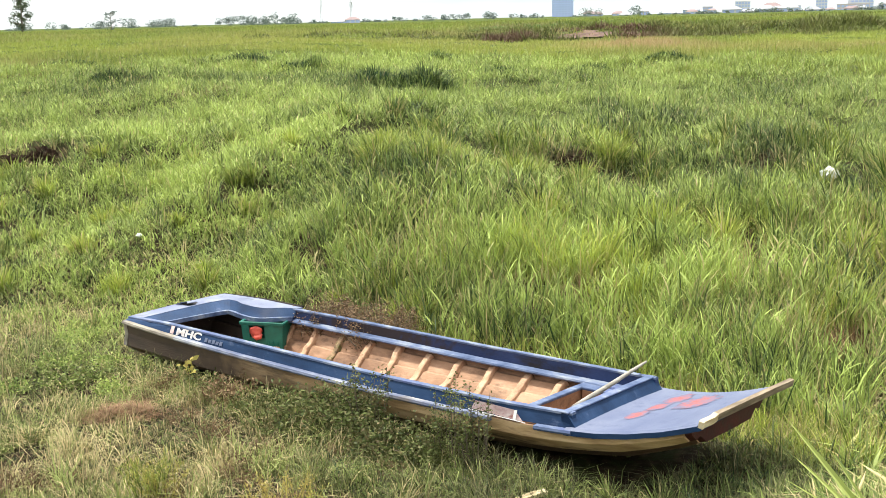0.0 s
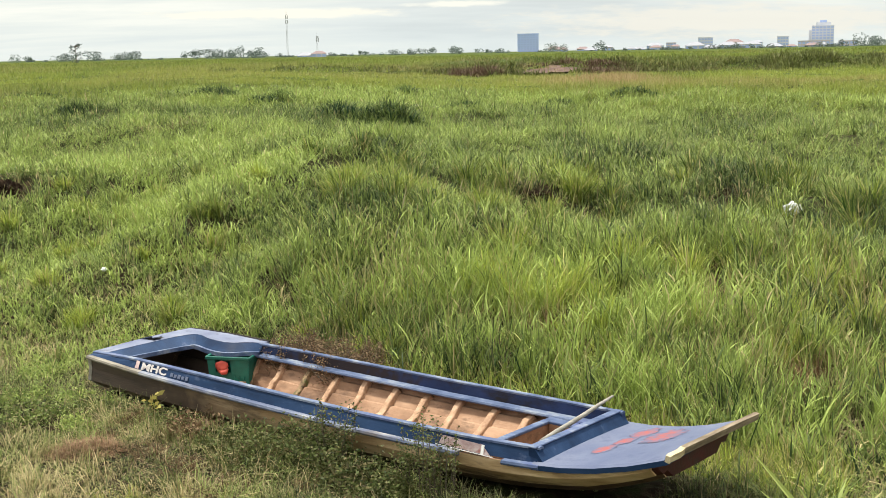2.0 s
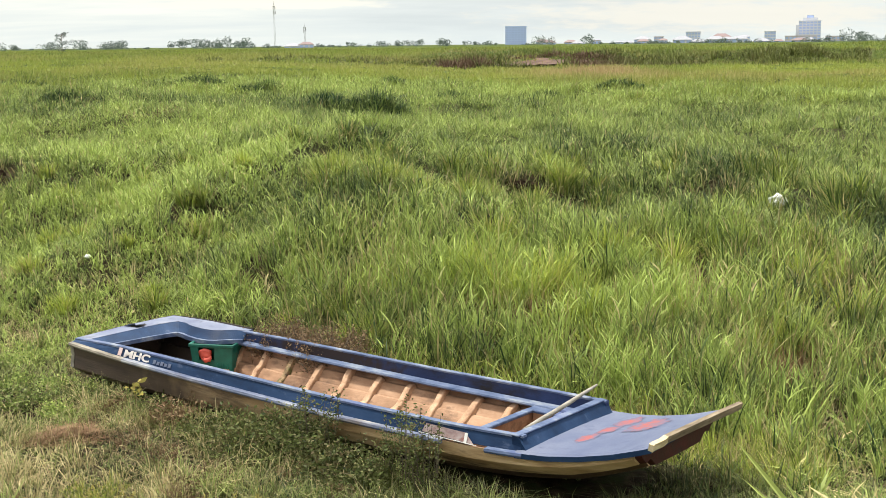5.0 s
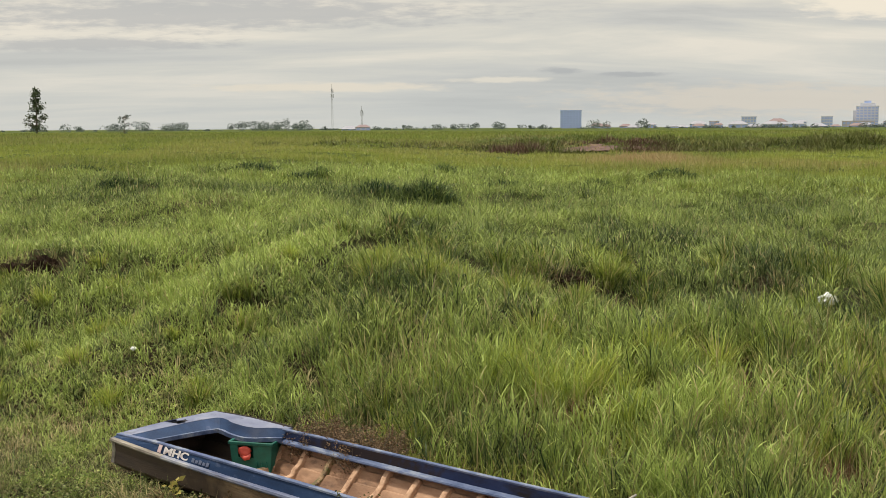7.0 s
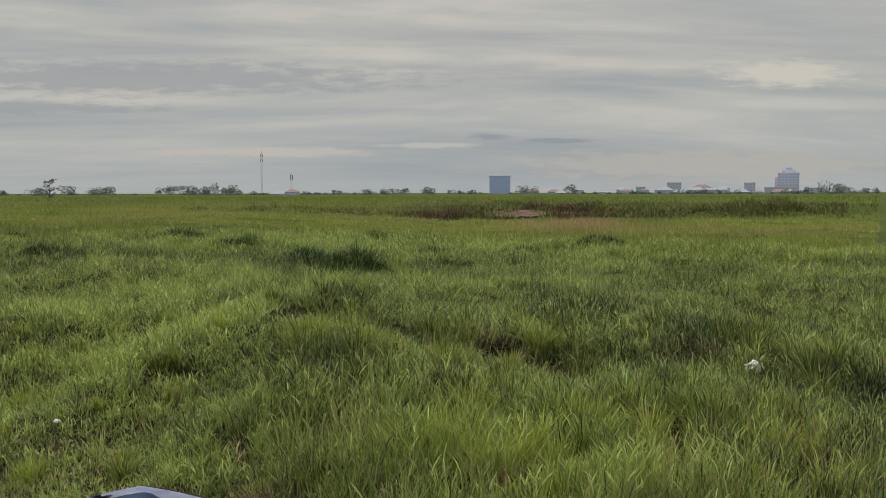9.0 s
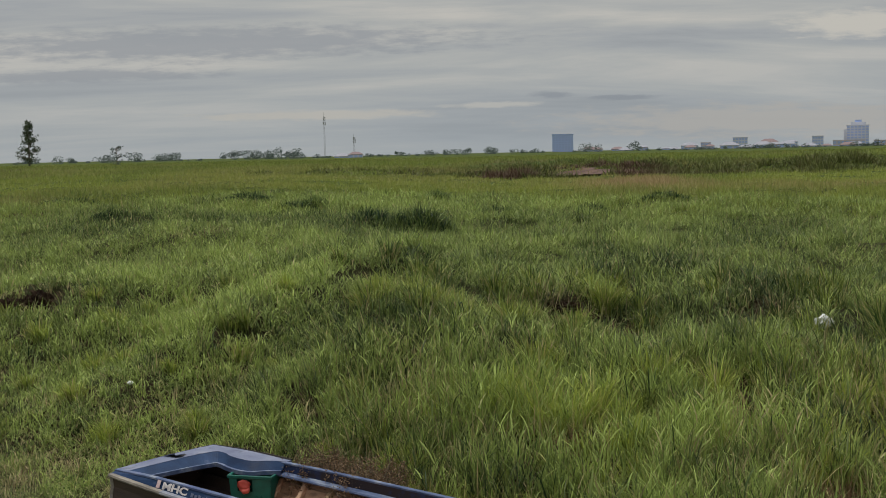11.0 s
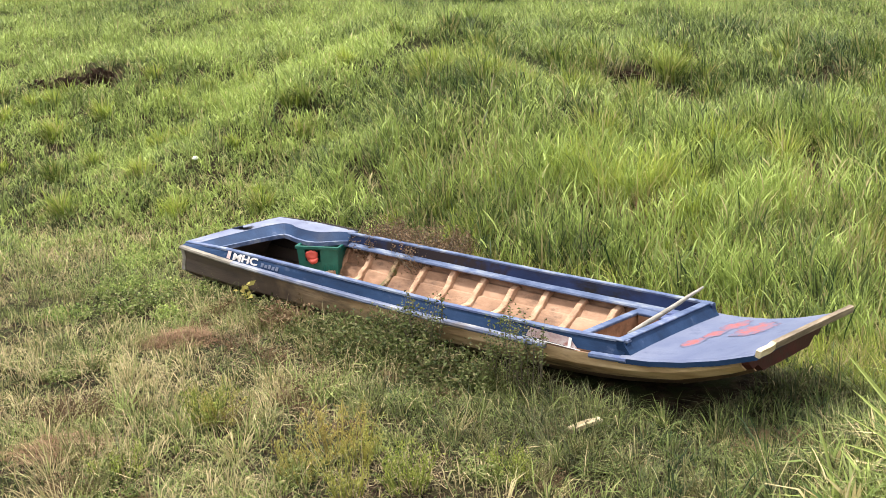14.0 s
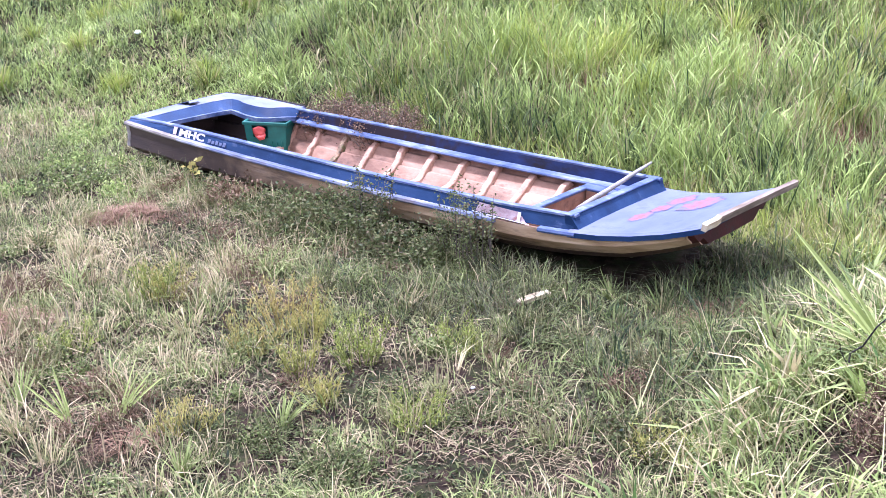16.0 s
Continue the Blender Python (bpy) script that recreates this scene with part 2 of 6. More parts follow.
M_SHORT = leaf_material("short_grass", (0.015, 0.028, 0.010), (0.27, 0.35, 0.10), (0.57, 0.455, 0.27), patch=0.9, translucent=.2)
M_TUSSOCK = leaf_material("tussock_grass", (0.026, 0.070, 0.014), (0.44, 0.52, 0.10), (0.50, 0.42, 0.20), translucent=0.27)
M_LUSH = leaf_material("lush_grass", (0.07, 0.14, 0.035), (0.42, 0.52, 0.15), (0.66, 0.54, 0.30), patch=1.5, translucent=0.3)
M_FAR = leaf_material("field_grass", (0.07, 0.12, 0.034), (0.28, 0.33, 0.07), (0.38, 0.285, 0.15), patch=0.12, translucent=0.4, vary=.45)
M_SCRUB = leaf_material("bank_scrub_leaf", (0.045, 0.058, 0.022), (0.20, 0.23, 0.07), (0.135, 0.088, 0.062), patch=0.3, translucent=0.12)
M_WEED = leaf_material("weed_leaf", (0.014, 0.027, 0.011), (0.165, 0.205, 0.068), (0.26, 0.18, 0.11), patch=2.0, translucent=0.3)
M_YELLOW = leaf_material("yellow_weed_leaf", (0.17, 0.21, 0.045), (0.52, 0.52, 0.14), (0.58, 0.42, 0.17), patch=4.0, translucent=0.4)
M_STRAW = leaf_material("loose_straw", (0.07, 0.048, 0.026), (0.20, 0.15, 0.085), (0.42, 0.34, 0.20), patch=3.0, translucent=0.15)
M_DEAD = leaf_material("dead_stalks", (0.055, 0.036, 0.022), (0.15, 0.098, 0.058), (0.31, 0.21, 0.125), patch=3.0, translucent=0.15)
M_HEAP = leaf_material("reddish_dead_grass", (0.09, 0.048, 0.027), (0.22, 0.125, 0.07), (0.36, 0.24, 0.145), patch=3.0, translucent=0.1)
M_TREE = leaf_material("tree_leaf", (0.045, 0.065, 0.04), (0.11, 0.14, 0.075), (0.14, 0.12, 0.07), patch=0.5, translucent=0.2)
# leaf colours greyed and lightened to carry the distance haze
M_FARTREE = leaf_material("hazed_far_tree_leaf", (0.10, 0.135, 0.13), (0.16, 0.20, 0.175), (0.14, 0.14, 0.11), patch=0.05, translucent=0.1)
M_BLUE = material("blue_paint", [(0.008, 0.022, 0.062), (0.014, 0.037, 0.096), (0.027, 0.056, 0.132)], scale=5, rough=0.6, bump=0.12, bump_scale=90,
                  stretch=(0.5, 1, 1), stain=(0.085, 0.11, 0.19), stain_scale=11, stain_at=(0.60, 0.78), spec=0.15)
M_BLUE_PALE = material("worn_pale_blue_paint", [(0.035, 0.060, 0.14), (0.095, 0.13, 0.235), (0.27, 0.30, 0.35)], scale=9, rough=0.62, bump=0.12, bump_scale=80,
                       stretch=(0.5, 1, 1), stain=(0.08, 0.10, 0.26), stain_scale=3, stain_at=(0.55, 0.75), spec=0.25)
M_DECK = material("faded_deck_paint", [(0.072, 0.092, 0.178), (0.108, 0.130, 0.215), (0.160, 0.180, 0.255)], scale=3, rough=0.62, bump=0.1, bump_scale=80,
                  stain=(0.052, 0.07, 0.155), stain_scale=6, stain_at=(0.52, 0.72), spec=0.3)
M_BLUE_DIRTY = material("mildewed_blue_paint", [(0.012, 0.024, 0.075), (0.018, 0.036, 0.11), (0.03, 0.052, 0.15)], scale=5, rough=0.6, bump=0.2, bump_scale=90,
                        stretch=(0.5, 1, 1), stain=(0.018, 0.017, 0.02), stain_scale=3.5, stain_at=(0.48, 0.6), spec=0.25)
nt = M_BLUE_DIRTY.node_tree
base = nt.nodes["Principled BSDF"]
src = base.inputs["Base Color"].links[0].from_socket
tcn = [n for n in nt.nodes if n.bl_idname == "ShaderNodeTexCoord"][0]
sep = nt.nodes.new("ShaderNodeSeparateXYZ")
nt.links.new(tcn.outputs["Object"], sep.inputs[0])
dist = nt.nodes.new("ShaderNodeMath")
dist.operation, dist.inputs[1].default_value = "SUBTRACT", 1.95
nt.links.new(sep.outputs["X"], dist.inputs[0])
absd = nt.nodes.new("ShaderNodeMath")
absd.operation = "ABSOLUTE"
nt.links.new(dist.outputs[0], absd.inputs[0])
wob = nt.nodes.new("ShaderNodeTexNoise")
wob.inputs["Scale"].default_value, wob.inputs["Detail"].default_value = 9.0, 8.0
nt.links.new(tcn.outputs["Object"], wob.inputs["Vector"])
ma = nt.nodes.new("ShaderNodeMath")
ma.operation, ma.inputs[1].default_value = "MULTIPLY_ADD", -2.2
nt.links.new(wob.outputs[0], ma.inputs[0])
nt.links.new(absd.outputs[0], ma.inputs[2])
mr = nt.nodes.new("ShaderNodeMapRange")
mr.inputs["From Min"].default_value, mr.inputs["From Max"].default_value = -0.75, -0.35
mr.inputs["To Min"].default_value, mr.inputs["To Max"].default_value = 0.95, 0.0
nt.links.new(ma.outputs[0], mr.inputs["Value"])
grime = nt.nodes.new("ShaderNodeMix")
grime.data_type = "RGBA"
nt.links.new(mr.outputs[0], grime.inputs[0])
nt.links.new(src, grime.inputs[6])
grime.inputs[7].default_value = (0.03, 0.022, 0.024, 1)
nt.links.new(grime.outputs[2], base.inputs["Base Color"])
M_BAR = material("brown_weathered_board", [(0.09, 0.066, 0.045), (0.20, 0.155, 0.11), (0.36, 0.29, 0.21)], scale=10, stretch=(2, 0.4, 2), rough=0.85, bump=0.3)
M_RAIL = material("scuffed_rail_paint", [(0.05, 0.07, 0.15), (0.14, 0.165, 0.25), (0.36, 0.365, 0.385)], scale=12, rough=0.6, bump=0.2, bump_scale=60,
                  stretch=(0.3, 1, 1), stain=(0.13, 0.105, 0.085), stain_scale=5, stain_at=(0.50, 0.64), spec=0.25)
M_HULL = material("weathered_hull_wood", [(0.34, 0.215, 0.11), (0.54, 0.375, 0.215), (0.70, 0.53, 0.34)], scale=6, rough=0.65, bump=0.3, bump_scale=50,
                  stretch=(0.35, 1, 2.2), stain=(0.06, 0.04, 0.028), stain_scale=4.5, stain_at=(0.52, 0.68))
nt = M_HULL.node_tree
base = nt.nodes["Principled BSDF"]
src = base.inputs["Base Color"].links[0].from_socket
sep = nt.nodes.new("ShaderNodeSeparateXYZ")
tcn = [n for n in nt.nodes if n.bl_idname == "ShaderNodeTexCoord"][0]
nt.links.new(tcn.outputs["Object"], sep.inputs[0])
wob = nt.nodes.new("ShaderNodeTexNoise")
wob.inputs["Scale"].default_value, wob.inputs["Detail"].default_value = 3.0, 8.0
nt.links.new(tcn.outputs["Object"], wob.inputs["Vector"])
ma = nt.nodes.new("ShaderNodeMath")
ma.operation, ma.inputs[1].default_value = "MULTIPLY_ADD", 2.6
nt.links.new(wob.outputs[0], ma.inputs[0])
nt.links.new(sep.outputs["X"], ma.inputs[2])
mr = nt.nodes.new("ShaderNodeMapRange")
mr.inputs["From Min"].default_value, mr.inputs["From Max"].default_value = 2.5, 3.9
mr.inputs["To Min"].default_value, mr.inputs["To Max"].default_value = 0.93, 0.0
nt.links.new(ma.outputs[0], mr.inputs["Value"])
old = nt.nodes.new("ShaderNodeMix")
old.data_type = "RGBA"
nt.links.new(mr.outputs[0], old.inputs[0])
nt.links.new(src, old.inputs[6])
old.inputs[7].default_value = (0.045, 0.031, 0.030, 1)
nt.links.new(old.outputs[2], base.inputs["Base Color"])
M_IN = material("bare_boat_wood", [(0.16, 0.085, 0.05), (0.30, 0.175, 0.11), (0.44, 0.28, 0.19)], scale=5, rough=0.75, bump=0.3, bump_scale=60,
                stretch=(0.5, 1, 1), stain=(0.09, 0.052, 0.035), stain_scale=7, stain_at=(0.54, 0.70))
nt = M_IN.node_tree
base = nt.nodes["Principled BSDF"]
src = base.inputs["Base Color"].links[0].from_socket
sep = nt.nodes.new("ShaderNodeSeparateXYZ")
tcn = [n for n in nt.nodes if n.bl_idname == "ShaderNodeTexCoord"][0]
nt.links.new(tcn.outputs["Object"], sep.inputs[0])
# darker towards the stern: full at x = 0.72, gone by x = 0.92
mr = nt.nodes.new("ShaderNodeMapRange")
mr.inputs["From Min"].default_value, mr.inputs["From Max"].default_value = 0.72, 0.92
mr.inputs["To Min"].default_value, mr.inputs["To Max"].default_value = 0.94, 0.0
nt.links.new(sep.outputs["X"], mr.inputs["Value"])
aft_tint = nt.nodes.new("ShaderNodeMix")
aft_tint.data_type = "RGBA"
nt.links.new(mr.outputs[0], aft_tint.inputs[0])
nt.links.new(src, aft_tint.inputs[6])
aft_tint.inputs[7].default_value = (0.035, 0.026, 0.022, 1)
nt.links.new(aft_tint.outputs[2], base.inputs["Base Color"])
M_CHINE = material("dark_lower_strake", [(0.06, 0.038, 0.026), (0.13, 0.08, 0.05), (0.20, 0.13, 0.085)], scale=5, stretch=(0.35, 1, 2), rough=0.7, bump=0.3)
M_RIB = material("rib_wood", [(0.26, 0.145, 0.09), (0.43, 0.27, 0.175), (0.57, 0.39, 0.28)], scale=14, rough=0.75, bump=0.35, bump_scale=70, stain=(0.16, 0.09, 0.06), stain_scale=9, stain_at=(0.6, 0.75))
M_ROT = material("rotten_rib_wood", [(0.03, 0.022, 0.014), (0.22, 0.15, 0.085), (0.40, 0.27, 0.17)], scale=16, rough=0.85, bump=0.6, bump_scale=50, stain=(0.10, 0.10, 0.035), stain_scale=20, stain_at=(0.5, 0.62))
M_PALE = material("pale_sawn_wood", [(0.34, 0.26, 0.15), (0.56, 0.46, 0.30), (0.68, 0.59, 0.42)], scale=6, stretch=(3, 1, 3), rough=0.75, bump=0.3)
M_GREY = material("grey_weathered_wood", [(0.16, 0.15, 0.135), (0.27, 0.255, 0.23), (0.38, 0.36, 0.33)], scale=12, stretch=(0.3, 2, 2), rough=0.75, bump=0.3)
M_BARE = material("bleached_bare_wood", [(0.13, 0.115, 0.10), (0.27, 0.245, 0.21), (0.42, 0.39, 0.34)], scale=9, stretch=(0.4, 1, 1), rough=0.8, bump=0.3, stain=(0.10, 0.11, 0.15), stain_scale=7)
# M_AFT: deck paint lightened to carry the sky sheen on the flat aft deck
M_AFT = material("sky_sheen_deck_paint", [(0.105, 0.125, 0.215), (0.165, 0.190, 0.285), (0.24, 0.26, 0.34)], scale=4, rough=0.6, bump=0.12, bump_scale=80, stain=(0.05, 0.06, 0.10), stain_scale=5, stain_at=(0.58, 0.72))
M_LETTER = material("worn_white_vinyl", [(0.46, 0.41, 0.42), (0.62, 0.58, 0.59), (0.72, 0.70, 0.71)], scale=14, rough=0.6, bump=0.05, stain=(0.10, 0.11, 0.17), stain_scale=30, stain_at=(0.60, 0.72))
M_RED = material("dull_red_paint", [(0.02, 0.006, 0.006), (0.05, 0.008, 0.009), (0.085, 0.013, 0.014)], scale=6, rough=0.6, bump=0.15, stain=(0.04, 0.03, 0.025), stain_scale=5)
M_REDMARK = material("faded_red_paint", [(0.33, 0.085, 0.085), (0.27, 0.10, 0.105), (0.19, 0.12, 0.16)], scale=18, rough=0.75, bump=0.1, stain=(0.104, 0.126, 0.208), stain_scale=22, stain_at=(0.58, 0.84), spec=0.1)
nt = M_REDMARK.node_tree
fade = [n for n in nt.nodes if n.bl_idname == "ShaderNodeMapRange" and n.inputs["From Min"].default_value > .4][0]
src = fade.inputs["Value"].links[0].from_socket
rim = nt.nodes.new("ShaderNodeAttribute")
rim.attribute_name = "rim"
ma = nt.nodes.new("ShaderNodeMath")
ma.operation, ma.inputs[1].default_value = "MULTIPLY_ADD", .30
nt.links.new(rim.outputs["Fac"], ma.inputs[0])
nt.links.new(src, ma.inputs[2])
nt.links.new(ma.outputs[0], fade.inputs["Value"])
M_GREEN = material("green_plastic", [(0.007, 0.085, 0.066), (0.010, 0.125, 0.098), (0.014, 0.16, 0.125)], scale=6, rough=0.45, bump=0.06, bump_scale=120)
M_ORANGE = material("orange_red_plastic", [(0.42, 0.05, 0.038), (0.62, 0.12, 0.09)], scale=9, rough=0.45, bump=0.05)
M_DARK = material("dark_tar_wood_and_hole", [(0.012, 0.010, 0.009), (0.03, 0.025, 0.02)], scale=6, rough=0.8, bump=0.2)
M_WHITE = material("white_vinyl", [(0.72, 0.72, 0.74), (0.82, 0.82, 0.82)], scale=30, rough=0.5, bump=0.03)
M_STICKER = material("faded_sticker", [(0.46, 0.29, 0.30), (0.62, 0.48, 0.49), (0.74, 0.66, 0.66)], scale=16, rough=0.5, bump=0.05, stain=(0.5, 0.22, 0.2), stain_scale=12)
M_BAG = material("white_plastic_film", [(0.70, 0.72, 0.74), (0.84, 0.85, 0.86)], scale=10, rough=0.35, bump=0.2, bump_scale=25)
M_EARTH = material("bare_red_earth", [(0.055, 0.034, 0.027), (0.11, 0.066, 0.052), (0.17, 0.108, 0.086)], scale=1.6, detail=9.0, rough=0.95, bump=0.8, bump_scale=9)
M_CLOD = material("dark_crumbly_earth", [(0.012, 0.008, 0.006), (0.034, 0.022, 0.015), (0.075, 0.05, 0.033)], scale=9, detail=9.0, rough=0.95, bump=1.0, bump_scale=40, spec=0.05)
M_BARK = material("bark", [(0.08, 0.065, 0.05), (0.16, 0.13, 0.10)], scale=10, stretch=(1, 1, 0.3), rough=0.9, bump=0.4)
M_STEEL = material("galvanised_steel", [(0.34, 0.35, 0.37), (0.46, 0.47, 0.49)], scale=2, rough=0.5, bump=0.0)
# far walls and glazing: distance haze put in as paler, bluer base colours
M_GLASSY = material("hazed_blue_curtain_wall", [(0.46, 0.58, 0.92), (0.52, 0.63, 0.94)], scale=0.08, rough=0.4, bump=0.0)
M_PANEL = material("hazed_blue_glazing", [(0.41, 0.52, 0.84), (0.47, 0.57, 0.87)], scale=0.2, rough=0.3, bump=0.0)
M_CONC = material("hazed_pale_render", [(0.66, 0.68, 0.80), (0.74, 0.75, 0.84)], scale=0.1, rough=0.8, bump=0.0)
M_CONC2 = material("hazed_warm_render", [(0.60, 0.54, 0.58), (0.68, 0.61, 0.63)], scale=0.1, rough=0.8, bump=0.0)
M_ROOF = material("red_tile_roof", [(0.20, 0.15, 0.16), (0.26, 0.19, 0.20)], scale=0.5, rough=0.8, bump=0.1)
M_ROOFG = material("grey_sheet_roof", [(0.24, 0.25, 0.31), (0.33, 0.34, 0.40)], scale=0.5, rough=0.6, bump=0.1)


# ---- helpers of the scene ----
def part(name, bm, mat, parent=None, label="", smooth=False):
    """Links a bmesh as one mesh object, under a thing or a part."""
    me = bpy.data.meshes.new(name)
    bm.normal_update()
    bm.to_mesh(me)
    bm.free()
    for mm in (mat if isinstance(mat, (list, tuple)) else [mat]):
        me.materials.append(mm)
    if smooth:
        me.polygons.foreach_set("use_smooth", [True] * len(me.polygons))
    ob = new(name, me)
    if parent is not None:
        ob.parent = parent
    if label:
        tagged(ob, label)
    return ob


def thing(name, m, label, category, group="", kind=""):
    ob = new(name)
    ob.empty_display_size = 0.1
    ob.matrix_basis = m
    return tagged(ob, label, category, group, kind)


def bevel(bm, w=0.006, seg=1):
    bmesh.ops.bevel(bm, geom=bm.edges[:], offset=w, segments=seg, affect="EDGES", clamp_overlap=True)
    return bm


def box(x0, x1, y0, y1, z0, z1, w=0.0, bm=None):
    one = bmesh.new()
    bmesh.ops.create_cube(one, size=1, matrix=Matrix.Translation(((x0 + x1) / 2, (y0 + y1) / 2, (z0 + z1) / 2)) @ Matrix.Diagonal((x1 - x0, y1 - y0, z1 - z0, 1)))
    if w:
        bevel(one, w)
    if bm is None:
        return one
    me = bpy.data.meshes.new("tmp")
    one.to_mesh(me)
    one.free()
    bm.from_mesh(me)
    bpy.data.meshes.remove(me)
    return bm


def loft(rings, closed=True, cap=True, bm=None):
    """Skin over rings of equally many points."""
    bm = bm or bmesh.new()
    vs = [[bm.verts.new(p) for p in r] for r in rings]
    n = len(rings[0])
    for a, b in zip(vs, vs[1:]):
        for i in range(n if closed else n - 1):
            bm.faces.new((a[i], a[(i + 1) % n], b[(i + 1) % n], b[i]))
    if cap and closed:
        bm.faces.new(vs[0][::-1])
        bm.faces.new(vs[-1])
    return bm


def tube(points, radii, sides=8, bm=None):
    rings = []
    for i, p in enumerate(points):
        p = Vector(p)
        d = (Vector(points[min(i + 1, len(points) - 1)]) - Vector(points[max(i - 1, 0)])).normalized()
        s = d.orthogonal().normalized()
        if i:
            s = (prev - d * prev.dot(d)).normalized()
        prev = s
        c = d.cross(s)
        rings.append([p + (s * math.cos(k * math.tau / sides) + c * math.sin(k * math.tau / sides)) * radii[i] for k in range(sides)])
    return loft(rings, bm=bm)


def lerp(table, x):
    xs, ys = zip(*table)
    return float(np.interp(x, xs, ys))


def vnoise(x, y, seed=0):
    """Smooth value noise on arrays, 0 to 1."""
    xi, yi = np.floor(x).astype(np.int64), np.floor(y).astype(np.int64)
    fx, fy = x - xi, y - yi
    fx, fy = fx * fx * (3 - 2 * fx), fy * fy * (3 - 2 * fy)

    def h(a, b):
        v = (a * 374761393 + b * 668265263 + seed * 974634777) & 0x7FFFFFFF
        v = ((v ^ (v >> 13)) * 1274126177) & 0x7FFFFFFF
        v = v ^ (v >> 16)
        return (v & 0xFFFF) / 65535.0
    return (h(xi, yi) * (1 - fx) + h(xi + 1, yi) * fx) * (1 - fy) + (h(xi, yi + 1) * (1 - fx) + h(xi + 1, yi + 1) * fx) * fy


def fbm(x, y, seed=0):
    return 0.55 * vnoise(x, y, seed) + 0.3 * vnoise(x * 2.1 + 7, y * 2.1 - 3, seed + 1) + 0.15 * vnoise(x * 4.3 - 5, y * 4.3 + 9, seed + 2)


def step01(a, b, x):
    t = np.clip((x - a) / (b - a), 0, 1)
    return t * t * (3 - 2 * t)


# ---- ground ----
BOAT = pose(-2.05, 10.01, 0.0, 0, 0, -43.6)


def bank_foot(x):
    return np.interp(x, [-12, -4.5, -2.5, -1.0, 0.5, 2.0, 6.0], [12.0, 11.6, 11.2, 10.2, 8.9, 7.9, 7.9])


def ridge_x(y):
    return np.interp(y, [10.8, 12.3, 13.2, 14.3, 14.8, 18.0, 22.0], [-3.2, -2.7, -2.2, -1.4, -.95, .6, 2.5])


def ground_z(x, y):
    x, y = np.asarray(x, float), np.asarray(y, float)
    d = np.sqrt(x * x + y * y)
    f0 = bank_foot(x * 9.0 / np.maximum(y, 6.0))
    right = step01(-0.12, 0.12, x / np.maximum(y, 3.0))
    rise_l = np.interp(y - f0, [0, 1.2, 3.2, 6, 10, 25, 60, 110, 400], [0, 0.30, 0.85, 1.20, 1.45, 1.70, 1.85, 2.0, 2.1])
    rise_r = np.interp(y - f0, [0, 1.5, 3.2, 6, 10, 25, 50, 110, 400], [0, 0.28, 0.60, 0.85, 1.10, 1.32, 1.32, 1.75, 2.1])
    z = rise_l * (1 - right) + rise_r * right
    amp = step01(0.3, 3.0, y - f0) * np.clip(1.2 - d / 90, 0.15, 1)
    z = z + amp * (0.55 * (fbm(x / 2.6, y / 3.4, 5) - 0.5) + 0.20 * (vnoise(x / 0.95, y / 1.2, 9) - 0.5))
    # a low ridge running back from the stern, steeper on its right
    side = x - ridge_x(y)
    z = z + 0.24 * step01(10.8, 12.8, y) * step01(18.5, 15, y) * np.exp(-np.where(side > 0, side / 0.5, side / 1.2) ** 2)
    for cx, cy, rx_, ry_, hh in ((2.1, 15.1, 1.1, .55, .18), (-.2, 17.0, 1.3, .6, .08), (4.4, 14.9, .9, .6, .16), (.9, 12.2, .8, .5, .16), (3.3, 11.3, .7, .5, .14), (-4.3, 15.6, 1.2, .5, .22), (-3.0, 20.5, 2.0, .8, .25)):
        z = z + hh * np.exp(-((x - cx) / rx_) ** 2 - (np.where(y < cy, (y - cy) / ry_, (y - cy) / (2.2 * ry_))) ** 2)
    for cx, cy, rx_, ry_, hh in ((-4.7, 15.35, .55, .28, .18), (1.9, 14.2, .5, .3, .16), (2.4, 13.25, .35, .28, .10)):
        z = z - hh * np.exp(-((x - cx) / rx_) ** 2 - ((y - cy) / ry_) ** 2)
    # bank of spoil beyond the field
    a = x / np.maximum(d, 1)
    z = z + step01(66.5, 70.5, y + 9 * (vnoise(x / 6, y * 0, 3) - 0.5)) * (0.22 * step01(-0.12, -0.02, a) + 0.30 * step01(0.03, 0.09, a)) * (0.35 + 1.3 * fbm(x / 5.0, y / 8, 4)) * (1 - step01(95, 140, y))
    # own side: the slope the camera stands on, and its hump
    z = z + 1.15 * step01(4.2, 0.6, y) + 0.38 * step01(1.0, 2.4, x) * step01(6.6, 4.6, y)
    z = z + 0.05 * (vnoise(x / 0.5, y / 0.5, 12) - 0.5) * np.clip(2 - d / 12, 0, 1)
    z = np.where(y < 0, np.maximum(z, 1.15), z)
    return z


